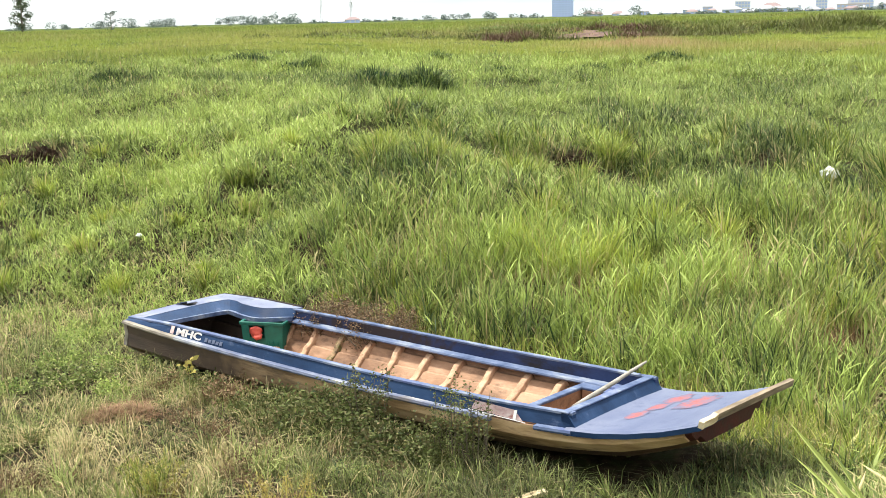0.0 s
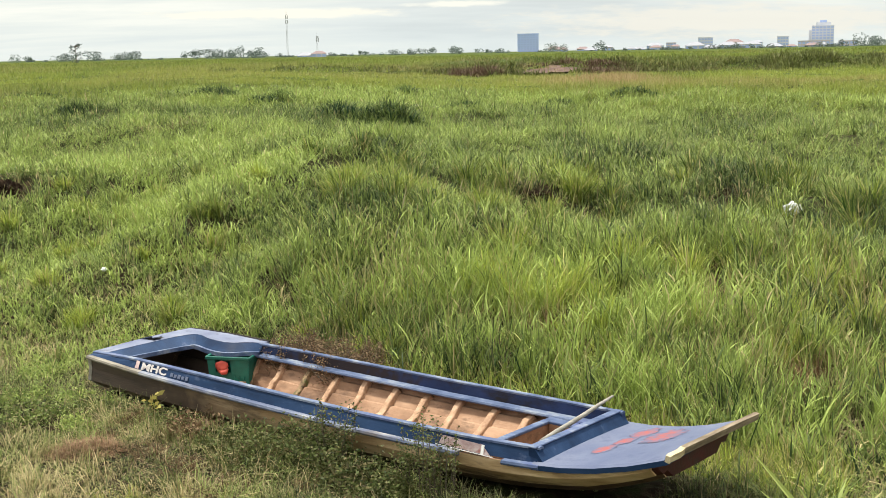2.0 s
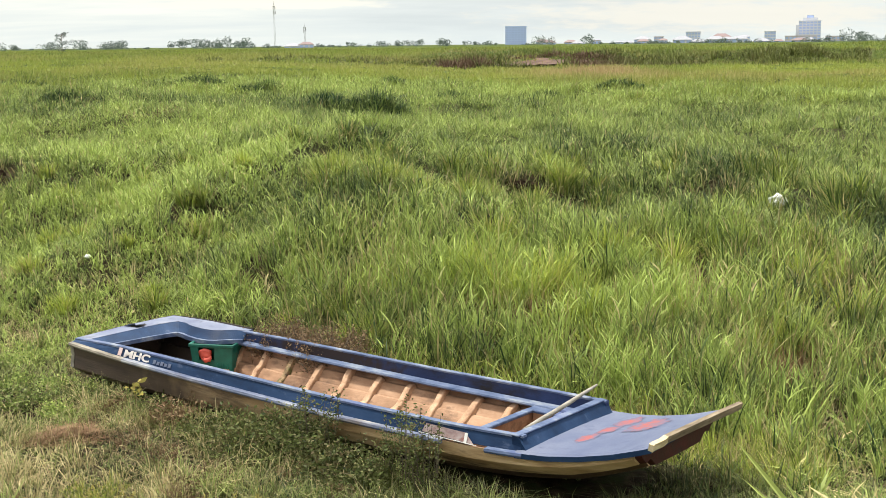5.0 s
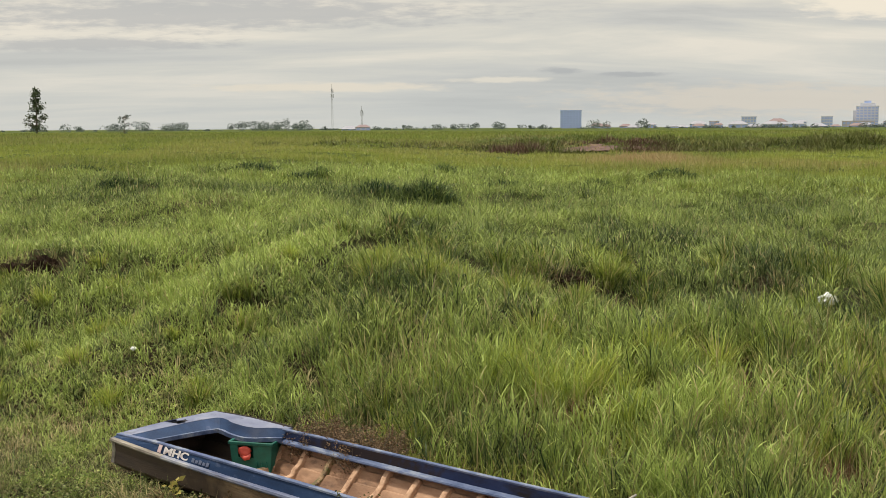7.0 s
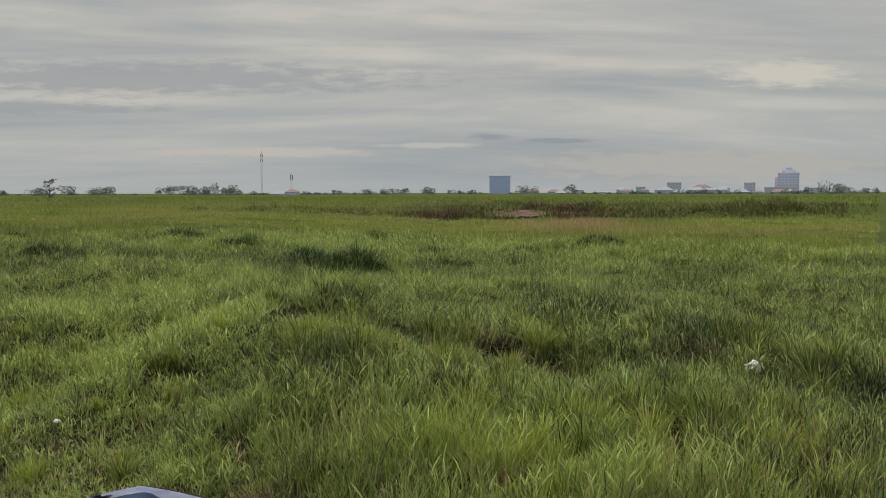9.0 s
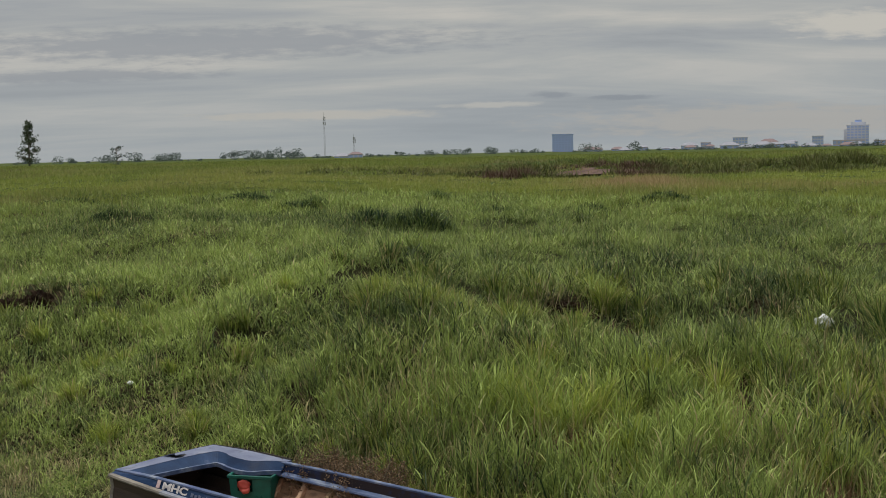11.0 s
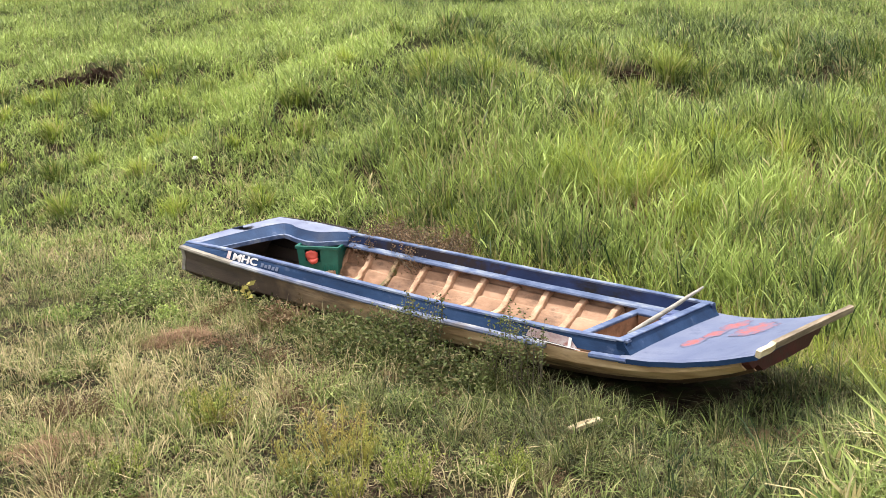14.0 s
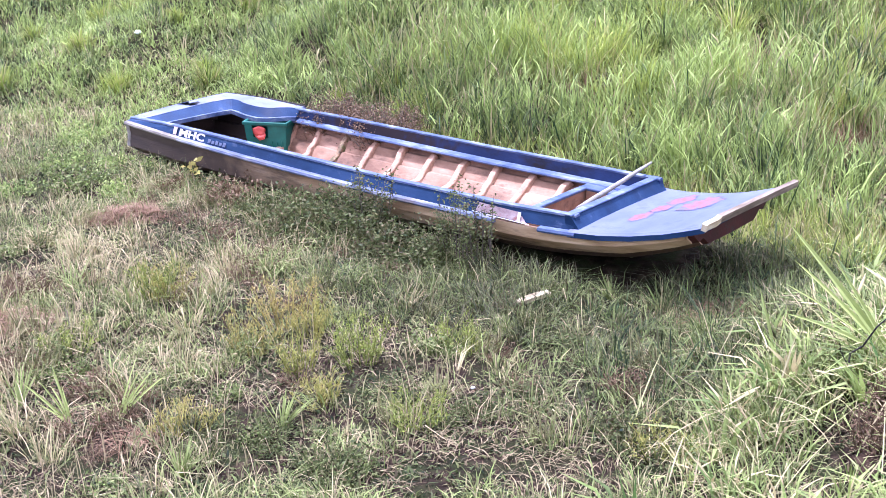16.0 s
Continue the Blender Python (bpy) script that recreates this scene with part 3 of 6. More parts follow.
def build_ground():
    r = np.concatenate([np.linspace(0.0, 3.5, 8), np.geomspace(3.7, 40, 150), np.geomspace(41, 140, 60), np.geomspace(150, 3500, 26)])
    th = np.concatenate([np.linspace(-0.55, 0.55, 200), np.linspace(0.6, math.tau - 0.6, 40)])
    R, T = np.meshgrid(r[1:], th, indexing="ij")
    X, Y = R * np.sin(T), R * np.cos(T)
    Z = ground_z(X, Y)
    nr, nt_ = R.shape
    co = np.stack([X.ravel(), Y.ravel(), Z.ravel()], 1)
    i = np.arange(nr - 1)[:, None] * nt_
    j = np.arange(nt_)[None, :]
    k = (np.arange(nt_)[None, :] + 1) % nt_
    quads = np.stack([i + j, i + k, i + nt_ + k, i + nt_ + j], -1).reshape(-1, 4)
    centre = len(co)
    co = np.vstack([co, [[0, 0, float(ground_z(0, 0))]]])
    fan = [(centre, int(b), int(a)) for a, b in zip(range(nt_), [*range(1, nt_), 0])]
    me = bpy.data.meshes.new("ground")
    me.from_pydata(co.tolist(), [], quads.tolist() + fan)
    me.polygons.foreach_set("use_smooth", [True] * len(me.polygons))
    me.materials.append(M_SOIL)
    me.update()
    return tagged(new("ground", me), "uneven field of soil and thatch under long grass", "ground", kind="structure")


build_ground()


def blades(name, mat, x, y, height, width, lean, dry, label, az=None, segs=2, z0=None, seed=1, tone=None):
    """Curved, tapered blades rooted on the ground, in one mesh."""
    rng = np.random.default_rng(seed)
    n = len(x)
    z = ground_z(x, y) - 0.01 if z0 is None else z0
    az = rng.uniform(0, math.tau, n) if az is None else az
    face = az + math.pi / 2 + rng.normal(0, 0.5, n)
    hx, hy = np.cos(face) * width / 2, np.sin(face) * width / 2
    dx, dy = np.cos(az) * lean * height, np.sin(az) * lean * height
    rows = []
    if segs == 2:
        ss = [(0.0, 0.75, 0.0), (0.55, 1.0, 0.32)]
    else:
        ss = [(0.0, 1.0, 0.0)]
    for s, w, b in ss:
        for sg in (-1, 1):
            rows.append(np.stack([x + sg * hx * w + dx * b, y + sg * hy * w + dy * b, z + height * s], 1))
    rows.append(np.stack([x + dx, y + dy, z + height * (1 - 0.25 * np.minimum(lean, 1.5) ** 2)], 1))
    k = len(rows)
    co = np.stack(rows, 1).reshape(-1, 3)
    b0 = (np.arange(n) * k)[:, None]
    if segs == 2:
        loops = np.concatenate([b0 + np.array([[0, 1, 3, 2]]), b0 + np.array([[2, 3, 4]])], 1).ravel()
        starts = (np.arange(n)[:, None] * 7 + np.array([[0, 4]])).ravel()
        npoly = 2 * n
    else:
        loops = (b0 + np.array([[0, 1, 2]])).ravel()
        starts = np.arange(n) * 3
        npoly = n
    me = bpy.data.meshes.new(name)
    me.vertices.add(len(co))
    me.vertices.foreach_set("co", co.astype(np.float32).ravel())
    me.loops.add(len(loops))
    me.loops.foreach_set("vertex_index", loops.astype(np.int32))
    me.polygons.add(npoly)
    me.polygons.foreach_set("loop_start", starts.astype(np.int32))
    at = me.attributes.new("dry", "FLOAT", "POINT")
    at.data.foreach_set("value", np.repeat(np.clip(dry, 0, 1), k).astype(np.float32))
    at = me.attributes.new("tone", "FLOAT", "POINT")
    at.data.foreach_set("value", np.repeat(0.5 * np.ones(n) if tone is None else tone, k).astype(np.float32))
    me.materials.append(mat)
    me.update(calc_edges=True)
    me.validate()
    return tagged(new(name, me), label, "grass", kind="stuff")


def arcs(name, mat, x, y, z, length, width, rise, bend, az, dry, tone, label, segs=2, seed=1):
    """Blades that leave the ground at the angle rise from upright and bow over by bend, in one mesh."""
    rng = np.random.default_rng(seed)
    n = len(x)
    face = az + math.pi / 2 + rng.normal(0, .55, n)
    hx, hy = np.cos(face) * width / 2, np.sin(face) * width / 2
    bend = np.maximum(bend, .02)

    def at(s):
        r = length * (np.cos(rise) - np.cos(rise + bend * s)) / bend
        return x + np.cos(az) * r, y + np.sin(az) * r, z + length * (np.sin(rise + bend * s) - np.sin(rise)) / bend
    rows = []
    for s, w in {1: [(0, 1.0)], 2: [(0, .75), (.55, .95)], 3: [(0, .7), (.36, 1.0), (.72, .7)]}[segs]:
        px, py, pz = at(s)
        for sg in (-1, 1):
            rows.append(np.stack([px + sg * hx * w, py + sg * hy * w, pz], 1))
    rows.append(np.stack(at(1.0), 1))
    k = len(rows)
    co = np.stack(rows, 1).reshape(-1, 3)
    b0 = (np.arange(n) * k)[:, None]
    quads = [b0 + np.array([[2 * q, 2 * q + 1, 2 * q + 3, 2 * q + 2]]) for q in range(segs - 1)]
    loops = np.concatenate(quads + [b0 + np.array([[k - 3, k - 2, k - 1]])], 1).ravel()
    per = 4 * (segs - 1) + 3
    starts = (np.arange(n)[:, None] * per + 4 * np.arange(segs)[None, :]).ravel()
    me = bpy.data.meshes.new(name)
    me.vertices.add(len(co))
    me.vertices.foreach_set("co", co.astype(np.float32).ravel())
    me.loops.add(len(loops))
    me.loops.foreach_set("vertex_index", loops.astype(np.int32))
    me.polygons.add(len(starts))
    me.polygons.foreach_set("loop_start", starts.astype(np.int32))
    me.attributes.new("dry", "FLOAT", "POINT").data.foreach_set("value", np.repeat(np.clip(dry, 0, 1), k).astype(np.float32))
    me.attributes.new("tone", "FLOAT", "POINT").data.foreach_set("value", np.repeat(tone, k).astype(np.float32))
    me.materials.append(mat)
    me.update(calc_edges=True)
    me.validate()
    return tagged(new(name, me), label, "grass", kind="stuff")


def boat_uv(x, y):
    c, s = math.cos(radians(-43.6)), math.sin(radians(-43.6))
    px, py = x + 2.05, y - 10.01
    return px * c + py * s, -px * s + py * c


def scatter(n, d0, d1, half, seed, flat=8.0):
    """Points in the field before the camera: even density up to flat metres, thinning with distance beyond."""
    rng = np.random.default_rng(seed)
    ds = np.geomspace(d0, d1, 400)
    w = np.minimum(1, (flat / ds) ** 2) * ds
    cdf = np.concatenate([[0], np.cumsum((w[1:] + w[:-1]) / 2 * np.diff(ds))])
    d = np.interp(rng.uniform(0, cdf[-1], n), cdf, ds)
    a = rng.uniform(-half, half, n)
    return d * np.sin(a), d * np.cos(a), rng


def under_boat(x, y, margin=0.0):
    u, v = boat_uv(x, y)
    return ((u > -0.05) & (u < 4.35) & (np.abs(v) < 0.56 + margin)) | ((u > 3.35) & (u < 4.85) & (np.abs(v) < .57 - .30 * np.clip(u - 4.3, 0, 1)))


def tufts(x, y, per, spread, rng, lean, bend_az, bend):
    """Blades round tuft centres: they lean outwards and all a little one way."""
    k = rng.poisson(per, len(x)) + 3
    i = np.repeat(np.arange(len(x)), k)
    n = len(i)
    a = rng.uniform(0, math.tau, n)
    r = np.abs(rng.normal(0, 1, n)) * (spread[i] if np.ndim(spread) else spread)
    px, py = x[i] + r * np.cos(a), y[i] + r * np.sin(a)
    l = np.abs(rng.normal(lean, lean * .55, n))
    vx, vy = l * np.cos(a) + bend * np.cos(bend_az[i]), l * np.sin(a) + bend * np.sin(bend_az[i])
    return i, px, py, np.arctan2(vy, vx), np.hypot(vx, vy)


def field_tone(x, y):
    """Light and dark sweeps of the field: fresh yellow-green by the boat and far off, deeper green between; far tone
    also raised for haze.
    """
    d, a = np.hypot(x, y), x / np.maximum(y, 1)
    # the rise between 32 and 70 m includes lightening for haze
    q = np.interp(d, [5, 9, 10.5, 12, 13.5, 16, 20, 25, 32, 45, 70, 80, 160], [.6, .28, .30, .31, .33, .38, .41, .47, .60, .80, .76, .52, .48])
    # ridge light put into the tone: near slope brightened as sunlit, lee darkened as shade
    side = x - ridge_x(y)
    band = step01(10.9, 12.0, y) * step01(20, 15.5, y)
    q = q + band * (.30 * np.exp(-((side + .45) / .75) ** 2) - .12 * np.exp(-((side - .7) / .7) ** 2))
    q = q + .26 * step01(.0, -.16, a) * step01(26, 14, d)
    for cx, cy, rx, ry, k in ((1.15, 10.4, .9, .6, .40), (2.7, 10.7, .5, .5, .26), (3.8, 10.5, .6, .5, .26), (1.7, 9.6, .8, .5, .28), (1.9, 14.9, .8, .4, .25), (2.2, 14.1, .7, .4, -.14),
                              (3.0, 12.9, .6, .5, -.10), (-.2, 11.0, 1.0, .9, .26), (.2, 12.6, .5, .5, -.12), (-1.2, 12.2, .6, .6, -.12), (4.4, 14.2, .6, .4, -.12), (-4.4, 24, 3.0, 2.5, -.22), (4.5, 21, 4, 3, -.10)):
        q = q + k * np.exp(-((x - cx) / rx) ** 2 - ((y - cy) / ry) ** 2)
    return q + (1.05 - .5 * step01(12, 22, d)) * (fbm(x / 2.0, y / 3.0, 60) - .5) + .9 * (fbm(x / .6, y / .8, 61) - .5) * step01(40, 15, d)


def hollow(x, y):
    """Worn hollows where the grass is thin and dead: 0 to 1."""
    h = np.zeros_like(x)
    for cx, cy, rx, ry in ((-4.7, 15.3, .60, .28), (1.9, 14.15, .50, .34), (2.4, 13.2, .32, .28), (4.25, 13.8, .40, .26), (1.6, 13.2, .2, .15),
                           (-3.4, 20.8, .5, .25), (3.95, 9.8, .28, .3), (3.06, 8.45, .26, .34), (1.93, 14.5, .36, .26), (2.47, 13.75, .22, .34), (1.24, 11.8, .16, .12), (3.72, 8.5, .18, .2), (1.05, 9.92, .55, .16), (2.75, 10.0, .14, .32), (-8.9, 29.0, 1.0, .35)):
        h = np.maximum(h, np.exp(-((x - cx) / rx) ** 2 - ((y - cy) / ry) ** 2))
    return h


def scar(x, y):
    """Bare earth on the face of the spoil bank."""
    d, a = np.hypot(x, y), x / np.maximum(y, 1)
    q = 0
    for ca, cd, ra, rd in ((.150, 68.3, .014, 2.2), (.134, 68.5, .012, 1.8), (.118, 69.0, .010, 1.2), (.176, 69.2, .010, 1.0)):
        q = q + 1.2 * np.exp(-((a - ca) / ra) ** 2 - ((d - cd) / rd) ** 2)
    return np.clip(q * (.1 + 1.7 * fbm(x / .8, y / .8, 55)), 0, 1)


def build_scar():
    """Exposed reddish earth, laid on the bank where the turf has slipped."""
    xs, ys = np.meshgrid(np.arange(3, 30, .16), np.arange(65, 74, .16))
    z = ground_z(xs, ys) + .02 + .16 * fbm(xs / .5, ys / .5, 56)
    keep = scar(xs, ys) > .40
    idx = -np.ones(xs.shape, int)
    co, faces = [], []
    for i in range(xs.shape[0] - 1):
        for j in range(xs.shape[1] - 1):
            if keep[i, j]:
                q = []
                for a, b in ((i, j), (i, j + 1), (i + 1, j + 1), (i + 1, j)):
                    if idx[a, b] < 0:
                        idx[a, b] = len(co)
                        co.append((xs[a, b], ys[a, b], z[a, b]))
                    q.append(int(idx[a, b]))
                faces.append(q)
    me = bpy.data.meshes.new("earth_scar")
    me.from_pydata(co, [], faces)
    me.materials.append(M_EARTH)
    tagged(new("earth_scar", me), "bare reddish earth on the far spoil bank", "ground", kind="structure")


build_scar()


def fresh_shade_at(x, y):
    """Green growth under and round the bow; the short grass tone is also lowered here as shade."""
    u, v = boat_uv(x, y)
    return step01(2.8, 3.8, u) * step01(6.8, 5.8, u) * step01(-2.0, -1.2, v) * step01(.3, -.2, v - .9 * step01(4.4, 5.2, u))


def build_grass():
    # tufts of tall grass on the bank
    x, y, rng = scatter(26000, 6.3, 34, 0.44, 21, flat=9)
    f0 = bank_foot(x * 9.0 / np.maximum(y, 6.0))
    u, v = boat_uv(x, y)
    on = (y > f0 - 0.5 + 0.45 * rng.normal(size=len(x))) & ((v > 1.12 + .15 * rng.normal(size=len(x))) | (u < -.3) | (u > 5.6))
    on &= rng.uniform(size=len(x)) > 1.3 * hollow(x, y)
    on &= fbm(x / .33, y / .42, 44) + .08 * rng.normal(size=len(x)) > .435 - .17 * step01(-.02, -.14, x / y) - .08 * step01(13, 18, np.hypot(x, y))
    x, y = x[on], y[on]
    d = np.hypot(x, y)
    flow = math.radians(255) + 3.0 * (fbm(x / 1.6, y / 2.2, 71) - .5)
    big = fbm(x / 1.0, y / 1.3, 40)
    i, px, py, az, lean = tufts(x, y, 24, .07 * np.maximum(1, d / 10) ** .6, rng, .42, flow, .14)
    ub, vb = boat_uv(px, py)
    ok = ((vb > .82) | (ub < -.2) | (ub > 5.6)) & (rng.uniform(size=len(i)) > (.28 * step01(-0.22, 0.05, x / y) * step01(14, 10.5, d))[i])
    i, px, py, az = i[ok], px[ok], py[ok], az[ok]
    n = len(i)
    right = step01(-0.22, 0.05, x / y)
    canopy = ((.105 + .10 * right * step01(14, 10, d)) * (.05 + 1.9 * big) * np.clip(rng.lognormal(0, .3, len(x)), .5, 2.0) * (1 - .5 * np.clip(1 - (boat_uv(x, y)[1] - 1.0) / .8, 0, 1) * (boat_uv(x, y)[0] < 5.8)))[i]
    # half of them leaves off a stem, the rest long blades from the root
    stemleaf = rng.uniform(size=n) < .55
    lift = np.where(stemleaf, canopy * rng.uniform(.1, 1.1, n), 0)
    length = np.where(stemleaf, rng.uniform(.07, .22, n) * (.75 + .5 * right[i]), np.minimum(.5, canopy * rng.uniform(.8, 2.2, n)))
    rise = np.where(stemleaf, np.abs(rng.normal(.45, .35, n)), np.abs(rng.normal(.18, .2, n)))
    bend = np.where(stemleaf, np.abs(rng.normal(1.2, .6, n)), np.abs(rng.normal(.9, .55, n)))
    upright = 1 - .4 * (right * step01(14, 10.5, d))[i]
    rise, bend = rise * upright, bend * upright
    az = np.where(stemleaf, rng.uniform(0, math.tau, n), az)
    wid = .0080 * np.maximum(1, d / 10)[i] ** .9 * rng.uniform(.5, 1.5, n) * np.where(stemleaf, .85, .8) * (1 + .5 * right * step01(14, 10.5, d))[i]
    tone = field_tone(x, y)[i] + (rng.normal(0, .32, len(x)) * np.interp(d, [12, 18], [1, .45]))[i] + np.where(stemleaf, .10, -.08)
    p_dry = .06 + .20 * step01(.5, .72, fbm(x / 1.3, y / 1.8, 50)) * step01(16, 11, d) + .8 * hollow(x, y)
    dry = np.where(rng.uniform(size=n) < p_dry[i] * np.where(stemleaf, .7, 1.6), rng.uniform(.4, 1, n), rng.uniform(0, .12, n))
    z0 = ground_z(px, py) - .01 + lift
    db = np.hypot(px, py)
    for d0, d1, segs in ((0, 12.5, 3), (12.5, 17.5, 2), (17.5, 99, 1)):
        q = (db >= d0) & (db < d1)
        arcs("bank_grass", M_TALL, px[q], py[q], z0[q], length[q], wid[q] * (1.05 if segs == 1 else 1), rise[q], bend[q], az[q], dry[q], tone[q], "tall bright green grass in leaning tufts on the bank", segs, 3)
    # tussocks standing out of it, arching over
    rng = np.random.default_rng(31)
    X = [1.1, .65, 1.6, .9, 1.35, 2.7, 3.8, 1.75, 3.3, 2.2, 3.10, 3.32, 3.20, 2.52, 2.08, 3.9]
    Y = [10.35, 10.5, 10.4, 10.7, 10.2, 10.6, 10.3, 9.6, 9.7, 10.9, 9.05, 9.2, 9.4, 9.5, 9.25, 9.55]
    S = [1.35, 1.0, 1.15, 1.1, 1.2, 1.1, 1.1, 1.0, 1.0, .95, 1.05, 1.1, 1.0, .95, .8, .9]
    while len(X) < 170:
        d, a = rng.uniform(8.2, 16), rng.uniform(-.38, .40)
        qx, qy = d * math.sin(a), d * math.cos(a)
        u, v = boat_uv(qx, qy)
        if qy > bank_foot(qx * 9 / max(qy, 6)) + .2 and not (-.6 < u < 5.8 and v < 1.15) and hollow(np.array([qx]), np.array([qy]))[0] < .3:
            X.append(qx); Y.append(qy); S.append(rng.uniform(.5, 1.0) * (.62 if a < -.05 else 1))
    x, y, s = np.array(X), np.array(Y), np.array(S)
    flow = math.radians(235) + rng.normal(0, .8, len(x))
    i, px, py, az, lean = tufts(x, y, 190, .12 * s, rng, .6, flow, .28)
    n = len(i)
    length = .44 * s[i] * rng.uniform(.35, 1.2, n)
    dry = np.where(rng.uniform(size=n) < .2, rng.uniform(.3, .9, n), rng.uniform(0, .12, n))
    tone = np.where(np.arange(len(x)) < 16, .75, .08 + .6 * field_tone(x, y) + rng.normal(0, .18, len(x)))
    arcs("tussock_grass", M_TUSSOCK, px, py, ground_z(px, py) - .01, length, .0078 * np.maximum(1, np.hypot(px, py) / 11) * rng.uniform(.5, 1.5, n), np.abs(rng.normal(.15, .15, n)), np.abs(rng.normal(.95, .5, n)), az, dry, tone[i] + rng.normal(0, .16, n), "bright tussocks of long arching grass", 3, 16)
    # short half-dry grass round the boat
    x, y, rng = scatter(19000, 3.6, 14, 0.46, 22, flat=8)
    f0 = bank_foot(x * 9.0 / np.maximum(y, 6.0))
    on = (y < f0 + 1.2 + 0.8 * rng.normal(size=len(x))) & ~under_boat(x, y, .03)
    on &= fbm(x / .38, y / .38, 33) + .12 * rng.normal(size=len(x)) > .54 + .5 * np.exp(-((x - 1.62) / .25) ** 2 - ((y - 4.22) / .3) ** 2) - .27 * step01(8.5, 10.5, y) - .2 * step01(.8, 2.0, x) * step01(6.5, 5.2, y) - .25 * np.exp(-((boat_uv(x, y)[1] + .75) / .4) ** 2) - .2 * fresh_shade_at(x, y)
    x, y = x[on], y[on]
    flow = rng.uniform(0, math.tau, len(x))
    i, px, py, az, lean = tufts(x, y, 12, .045, rng, .75, flow, .45)
    ok = ~under_boat(px, py, .02)
    i, px, py, az, lean = i[ok], px[ok], py[ok], az[ok], lean[ok]
    n = len(i)
    size = np.clip(rng.lognormal(-.15, .45, len(x)), .3, 2.4)
    ub, vb = boat_uv(x, y)
    lush = step01(.9, 2.2, x) * step01(6.3, 5.2, y)
    fresh = fresh_shade_at(x, y)
    hgt = (.085 * (.5 + fbm(x / .5, y / .5, 41)) * size * (1 + .55 * lush))[i] * rng.uniform(.5, 1.4, n)
    near = np.exp(-((vb + .68) / .13) ** 2) * (ub > -.4) * (ub < 4.6)
    hgt = np.minimum(hgt * (1 + .9 * near[i]), .21)
    wid = .0042 * rng.uniform(.6, 1.6, n) * (1 + 1.2 * lush[i])
    green = fbm(x / .8, y / .8, 51) + rng.normal(0, .10, len(x))
    p_dry = (.20 + .75 * step01(.62, .40, green) - .2 * lush - .18 * step01(-1.0, -2.2, x) * step01(6.0, 7.2, y)) * (1 - .92 * fresh)
    dry = np.where(rng.uniform(size=n) < p_dry[i], rng.uniform(.35, 1, n), rng.uniform(0, .2, n))
    # the fresh term darkens the tone round the bow in place of shade
    tone = (.46 + 1.0 * (fbm(x / .5, y / .5, 62) - .5) + .55 * lush - .36 * fresh + rng.normal(0, .24, len(x)))[i]
    blades("short_grass", M_SHORT, px, py, hgt, wid, lean, dry, "short half-dry grass around the boat", az=az, seed=4, tone=tone)
    # unkempt grass grown up against the hull
    rng = np.random.default_rng(37)
    n0 = 620
    u, v = rng.uniform(-.35, 4.5, n0), -.60 - np.abs(rng.normal(0, .17, n0))
    on = rng.uniform(size=n0) < .35 + 1.1 * (fbm(u / .3, v / .3, 46) - .2)
    u, v = u[on], v[on]
    c0, s0 = math.cos(radians(-43.6)), math.sin(radians(-43.6))
    x, y = -2.05 + u * c0 - v * s0, 10.01 + u * s0 + v * c0
    i, px, py, az, lean = tufts(x, y, 20, .045, rng, .5, rng.uniform(0, math.tau, len(x)), .2)
    ok = ~under_boat(px, py)
    i, px, py, az = i[ok], px[ok], py[ok], az[ok]
    n = len(i)
    tall = np.interp(u, [-.4, .2, 1.0, 2.2, 3.0, 3.5, 4.5], [.08, .09, .12, .15, .20, .09, .07]) * np.clip(rng.lognormal(-.05, .3, len(u)), .5, 1.7)
    p_dry = np.interp(u, [0, 1.5, 2.2, 4.5], [.30, .45, .2, .12])
    dry = np.where(rng.uniform(size=n) < p_dry[i], rng.uniform(.3, 1, n), rng.uniform(0, .15, n))
    arcs("hull_grass", M_SHORT, px, py, ground_z(px, py) - .01, tall[i] * rng.uniform(.4, 1.25, n), .0048 * rng.uniform(.6, 1.5, n), np.abs(rng.normal(.2, .2, n)), np.abs(rng.normal(.9, .6, n)), az, dry, (.42 + rng.normal(0, .2, len(u)))[i], "unkempt green and straw grass against the hull", 3, 17)
    # dry fringe along the far side
    n0 = 700
    u, v = rng.uniform(1.6, 5.7, n0), .60 + np.abs(rng.normal(0, .34, n0))
    on = rng.uniform(size=n0) < .2 + 1.1 * (fbm(u / .3, v / .3, 49) - .1)
    u, v = u[on], v[on]
    x, y = -2.05 + u * c0 - v * s0, 10.01 + u * s0 + v * c0
    i, px, py, az, lean = tufts(x, y, 17, .05, rng, .5, rng.uniform(0, math.tau, len(x)), .2)
    ok = boat_uv(px, py)[1] > .57
    i, px, py, az = i[ok], px[ok], py[ok], az[ok]
    n = len(i)
    tall = (.15 + .12 * np.clip(v - .6, 0, 1)) * np.clip(rng.lognormal(-.05, .3, len(u)), .5, 1.7)
    dry = np.where(rng.uniform(size=n) < .30, rng.uniform(.3, 1, n), rng.uniform(0, .15, n))
    arcs("fringe_grass", M_TUSSOCK, px, py, ground_z(px, py) - .01, tall[i] * rng.uniform(.4, 1.3, n), .0056 * rng.uniform(.6, 1.5, n), np.abs(rng.normal(.2, .2, n)), np.abs(rng.normal(.8, .5, n)), az, dry, (.60 + rng.normal(0, .2, len(u)))[i], "thin half-dry grass along the far side of the boat", 3, 21)
    # fresh green grass under and before the bow, its tone kept low as bow shade
    n0 = 950
    u, v = rng.uniform(3.1, 5.9, n0), rng.uniform(-1.45, .75, n0)
